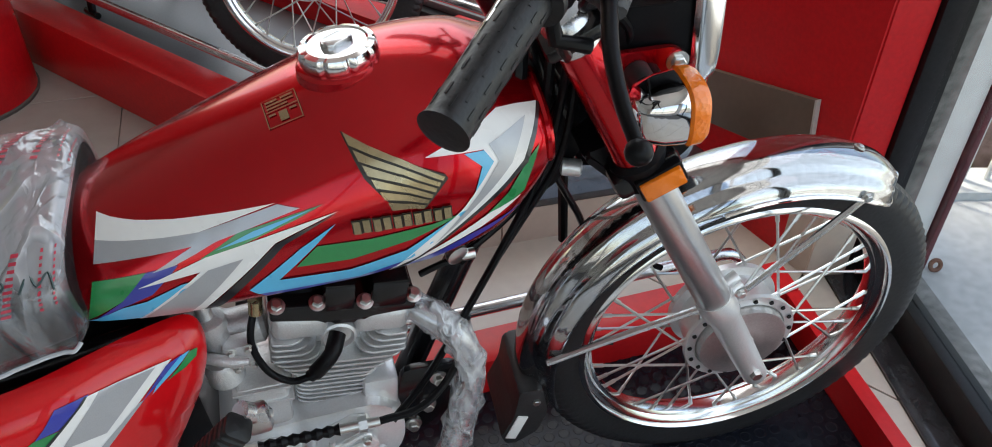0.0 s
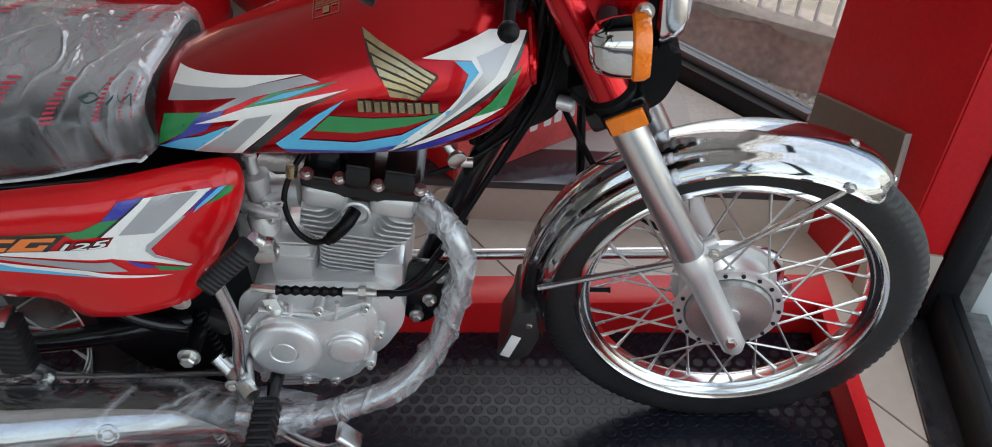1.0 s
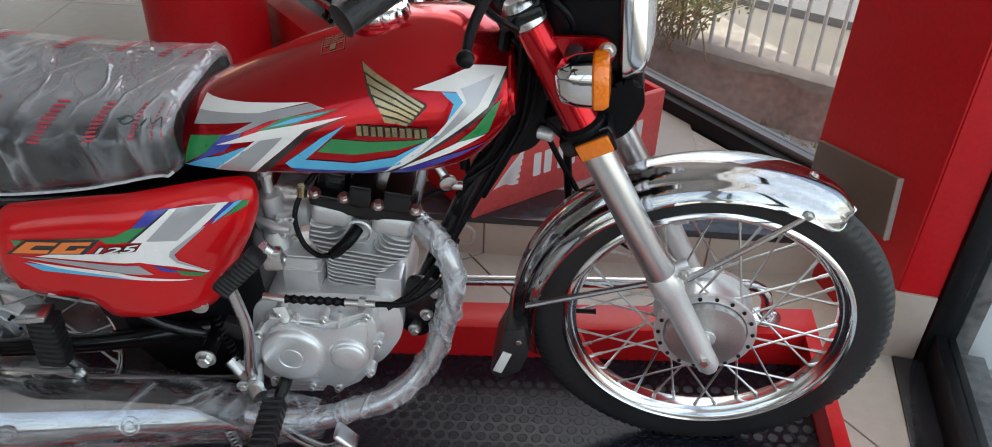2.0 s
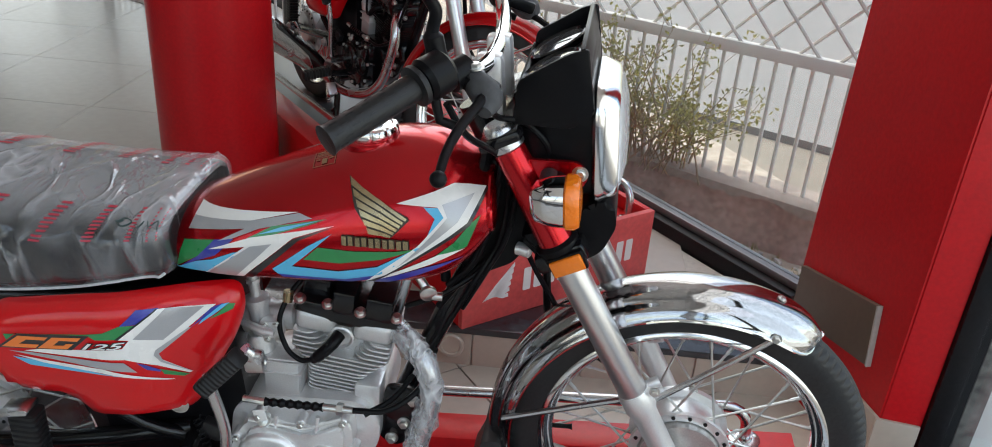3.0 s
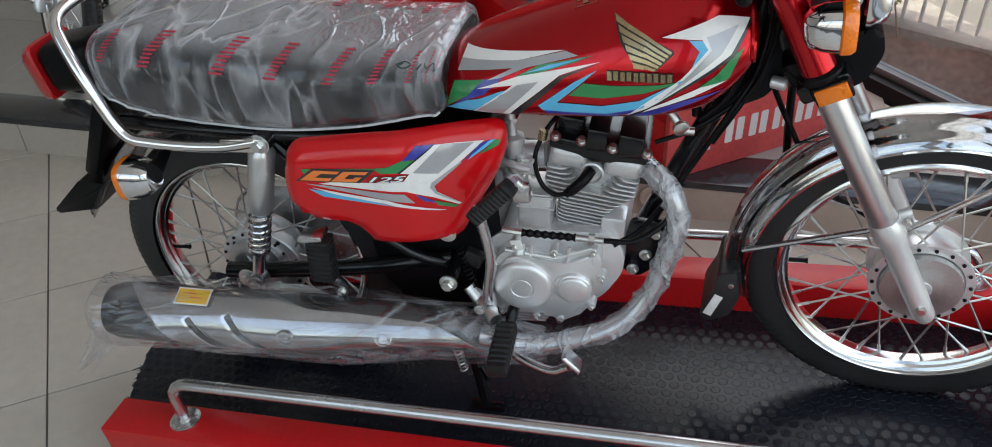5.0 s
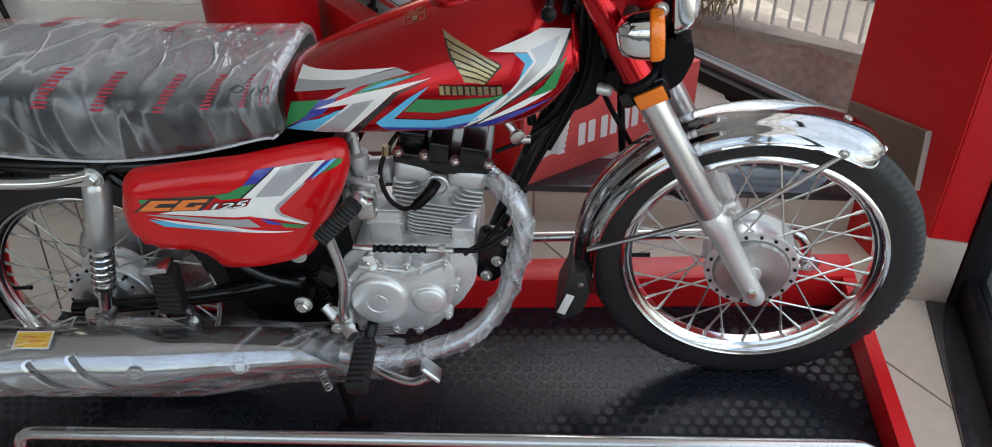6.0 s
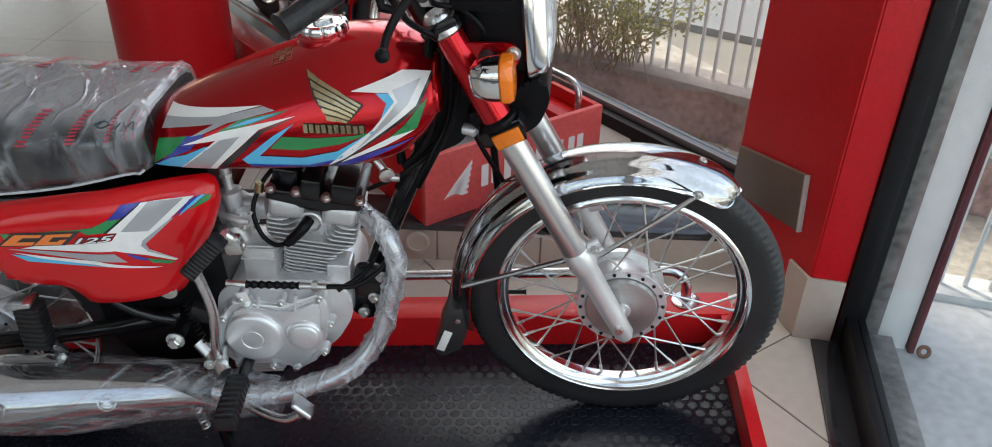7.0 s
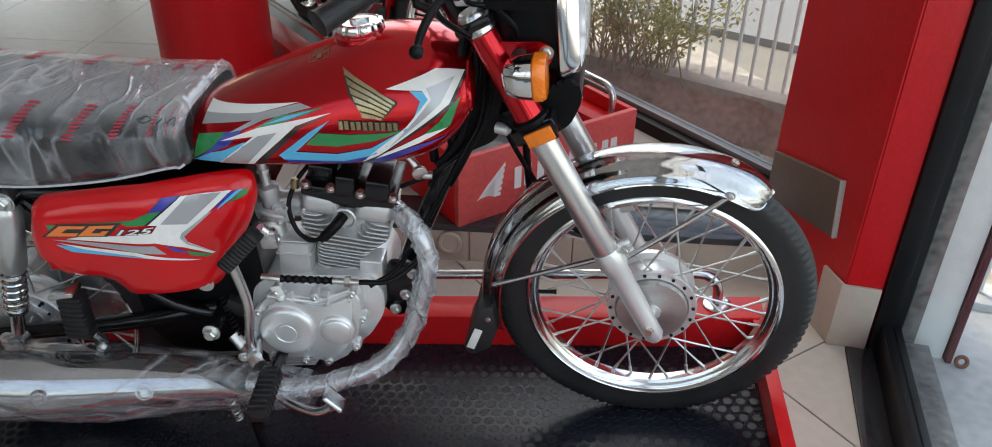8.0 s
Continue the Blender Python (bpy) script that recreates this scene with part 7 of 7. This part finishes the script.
# fence with low wall
bm = bmesh.new()
rings = []
for i in range(361):
    x = -5.0 + i * 0.02
    ring = []
    for y, z, rough in ((0.14, -0.60, 0), (0.14, -0.045, 0.3), (0.06, -0.042, 0.4), (-0.012, -0.045, 1), (-0.022, -0.062, 1.4), (-0.016, -0.085, 1.4),
                        (-0.018, -0.12, 1), (-0.02, -0.16, 1.2), (-0.024, -0.20, 1.4), (-0.03, -0.25, 1.6), (-0.05, -0.60, 0)):
        n = noise.noise(Vector((x * 9, z * 14, y * 5))) + 0.7 * noise.noise(Vector((x * 26, z * 30, 3)))
        ring.append(bm.verts.new(FENCE_LINE @ Vector((x, y + n * 0.011 * rough, z + 0.006 * rough * noise.noise(Vector((x * 15, y * 9, 7)))))))
    rings.append(ring)
bridge(bm, rings)
structure("low_wall", bm, BRICK_WALL, "low worn maroon wall under the fence", "wall")
# crumbled cement skin left on top of the wall
rings = []
bm = bmesh.new()
for i in range(361):
    x = -5.0 + i * 0.02
    lip = 0.020 + 0.024 * noise.noise(Vector((x * 6, 1, 2))) + 0.014 * noise.noise(Vector((x * 23, 5, 2)))
    rings.append([bm.verts.new(FENCE_LINE @ Vector(q)) for q in ((x, 0.135, -0.05), (x, 0.13, -0.026), (x, -0.018, -0.028 + lip * 0.12), (x, -0.036, -0.036), (x, -0.037, -0.044 - max(0.004, lip)), (x, -0.02, -0.046 - max(0.004, lip)))])
bridge(bm, rings)
structure("coping", bm, COPING, "crumbled pale cement skin on the low wall", "coping")
fence = thing("fence", "white painted steel fence with bars and lattice", "fence", None, "fences")
bm = bmesh.new()
rod(bm, (0, 0, -0.055), (0, 0, 0.45), 0.0076, 8)
me = finish("bar", bm, FENCE)
for k in range(100):
    ob = new("bar", me)
    ob.parent = fence
    ob.matrix_basis = FENCE_LINE @ Matrix.Translation((-4.6 + k * 0.067, 0.04, 0))
for z in (0.45, 0.72):
    bm = bmesh.new()
    box_at(bm, FENCE_LINE, -5.0, 2.2, 0.02, 0.06, z, z + 0.045, 0.003)
    part("rail", bm, FENCE, fence)
for lean in (-1, 1):
    bm = bmesh.new()
    rod(bm, (-lean * 0.112, 0.004 * lean, 0.49), (lean * 0.112, 0.004 * lean, 0.725), 0.007, 6)
    me_l = finish("lattice_bar", bm, FENCE)
    for k in range(44):
        ob = new("lattice_bar", me_l)
        ob.parent = fence
        ob.matrix_basis = FENCE_LINE @ Matrix.Translation((-4.4 + k * 0.145, 0.04, 0))
side = thing("fence", "white painted steel fence beside the concrete apron", "fence", None, "fences")
SIDE_LINE = flat(0.98, 0.66, -14)
bm = bmesh.new()
box_at(bm, SIDE_LINE, -0.1, 1.6, -0.02, 0.10, -0.60, -0.150, 0.008)
part("kerb", bm, CONCRETE, side)
for k in range(22):
    ob = new("bar", me)
    ob.parent = side
    ob.matrix_basis = SIDE_LINE @ Matrix.Translation((0.02 + k * 0.067, 0.04, -0.09))
bm = bmesh.new()
box_at(bm, SIDE_LINE, -0.1, 1.6, 0.02, 0.06, 0.36, 0.40, 0.003)
part("rail", bm, FENCE, side)

# shrub behind the glass
random.seed(11)
shrub = thing("shrub", "sparse dry green shrub growing through the fence", "shrub")
bm = bmesh.new()
tips = []
for k in range(58):
    base = FENCE_LINE @ Vector((random.gauss(0.02, 0.13), random.uniform(-0.05, 0.02), -0.05))
    a = random.uniform(0, 6.28)
    s = random.uniform(0.10, 0.42)
    h = random.uniform(0.16, 0.60)
    p1 = base + Vector((math.cos(a) * s * 0.35, math.sin(a) * s * 0.25, h * 0.45))
    p2 = base + Vector((math.cos(a) * s * 1.2, math.sin(a) * s * 0.7, h))
    pts = smooth_path([base + Vector((random.uniform(-.03, .03), random.uniform(-.02, .02), -0.02)), p1, p2], 5)
    tube(bm, pts, [0.004 - 0.0003 * i for i in range(len(pts))], 5)
    tips += pts[4:]
    for _ in range(3):
        q = pts[random.randrange(4, len(pts))]
        e = q + Vector((random.uniform(-.09, .09), random.uniform(-.06, .06), random.uniform(-.02, .10)))
        rod(bm, q, e, 0.0018, 4, 0.001)
        tips += [q.lerp(e, 0.4), q.lerp(e, 0.7), e]
part("twigs", bm, TWIG, shrub)
verts, faces = [], []
for p in tips:
    for _ in range(3):
        c = p + Vector((random.gauss(0, .016), random.gauss(0, .014), random.gauss(0, .014)))
        d = Vector((random.gauss(0, 1), random.gauss(0, 1), random.gauss(0, 1))).normalized()
        e = d.orthogonal().normalized()
        ln, w = random.uniform(0.014, 0.028), random.uniform(0.004, 0.008)
        b = len(verts)
        verts += [tuple(c), tuple(c + d * ln * 0.5 + e * w), tuple(c + d * ln), tuple(c + d * ln * 0.5 - e * w)]
        faces.append((b, b + 1, b + 2, b + 3))
me = bpy.data.meshes.new("leaves")
me.from_pydata(verts, [], faces)
me.materials.append(LEAF)
ob = new("leaves", me)
ob.parent = shrub
tagged(ob, "", "", "", "stuff")

# weeds on the verge
verts, faces = [], []
for i in range(4200):
    p = BAY @ Vector((random.uniform(-0.3, 3.0), random.uniform(-0.85, -0.20), -0.262)) if i < 2200 else SIDE_LINE @ Vector((random.uniform(0, 1.5), random.uniform(0.12, 0.9), -0.60))
    for _ in range(2):
        d = Vector((random.gauss(0, .4), random.gauss(0, .4), 1)).normalized() * random.uniform(0.015, 0.05) * (1 if i < 2200 else 5)
        e = Vector((random.gauss(0, 1), random.gauss(0, 1), 0)).normalized() * 0.0022
        b = len(verts)
        verts += [tuple(p - e), tuple(p + e), tuple(p + d)]
        faces.append((b, b + 1, b + 2))
me = bpy.data.meshes.new("weeds")
me.from_pydata(verts, [], faces)
me.materials.append(LEAF)
tagged(new("weeds", me), "dry weeds on the dirt strip", "weeds", "", "stuff")

# rubble at the foot of the low wall
bm = bmesh.new()
for i in range(260):
    c = FENCE_LINE @ Vector((random.uniform(-1.2, 1.4), -0.05 - abs(random.gauss(0, 0.10)), -0.255))
    r = random.uniform(0.006, 0.016) * (2.2 if i % 29 == 0 else 1)
    got = bmesh.ops.create_icosphere(bm, subdivisions=1, radius=r, matrix=Matrix.Translation(c))
    for v in got["verts"]:
        v.co += Vector((random.gauss(0, r * .2), random.gauss(0, r * .2), random.gauss(0, r * .15)))
ob = new("rubble", finish("rubble", bm, CONCRETE, 20))
tagged(ob, "broken cement rubble on the dirt strip", "rubble", "", "stuff")

# tiles, laid last
def tile_mesh(size, thick, mat, name="tile", gap=0.004):
    bm = bmesh.new()
    block(bm, Matrix.Translation((0, 0, -thick / 2)), (size[0] - gap, size[1] - gap, thick), 0.0012, 1)
    return finish(name, bm, mat)


def cut_tile(size, thick, mat, at, edge, parent, gap=0.004):
    """A tile sawn off along the line x = 0 of edge."""
    bm = bmesh.new()
    block(bm, Matrix.Translation((0, 0, -thick / 2)), (size[0] - gap, size[1] - gap, thick), 0.0012, 1)
    bm.transform(at)
    no = edge.to_3x3() @ Vector((1, 0, 0))
    bmesh.ops.bisect_plane(bm, geom=bm.verts[:] + bm.edges[:] + bm.faces[:], plane_co=edge.translation, plane_no=no, clear_outer=True)
    bmesh.ops.holes_fill(bm, edges=[e for e in bm.edges if e.is_boundary])
    if bm.verts:
        part("tile", bm, mat, parent)


me = tile_mesh((0.40, 0.40), 0.010, TILE)
GRID = flat(0.325, 0.304, 36)
SAW = COL @ Matrix.Translation((0.038, 0, 0))
for i in range(-11, 3):
    for j in range(-7, 8):
        at = GRID @ Matrix.Translation((0.2 + 0.4 * i, 0.2 + 0.4 * j, FLOOR_Z))
        c = at.translation
        if not (-3.6 < c.x and c.y < 1.02 and c.y > -2.2):
            continue
        far_x = max((SAW.inverted() @ at @ Vector((a, b, 0))).x for a in (-0.2, 0.2) for b in (-0.2, 0.2))
        near_x = min((SAW.inverted() @ at @ Vector((a, b, 0))).x for a in (-0.2, 0.2) for b in (-0.2, 0.2))
        if far_x <= 0:
            ob = new("tile", me)
            ob.parent = floor
            ob.matrix_basis = at
        elif near_x < -0.01:
            cut_tile((0.40, 0.40), 0.010, TILE, at, SAW, floor)
me = tile_mesh((0.60, 0.60), 0.008, TILE_UP, "tile", 0.002)
for i in range(-8, 2):
    for j in range(0, 7):
        c = STEP @ Vector((0.38 + 0.6 * i, 0.452 + 0.6 * j, STEP_Z))
        if (BAY.inverted() @ c).y > 0.1:
            ob = new("tile", me)
            ob.parent = floor_up
            ob.matrix_basis = STEP @ Matrix.Translation((0.38 + 0.6 * i, 0.452 + 0.6 * j, STEP_Z))
bm = bmesh.new()
box_at(bm, STEP, -5.4, 0.96, 0.002, 0.010, FLOOR_Z, STEP_Z - 0.022)
riser = structure("step_riser", bm, GROUT, "beige tiled riser of the raised floor", "step")
me = tile_mesh((0.30, 0.118), 0.010, PLINTH_TILE)
for k in range(21):
    ob = new("tile", me)
    ob.parent = riser
    ob.matrix_basis = STEP @ Matrix.Translation((0.81 - 0.30 * k, -0.006, (FLOOR_Z + STEP_Z - 0.022) / 2)) @ Matrix.Rotation(radians(90), 4, 'X')
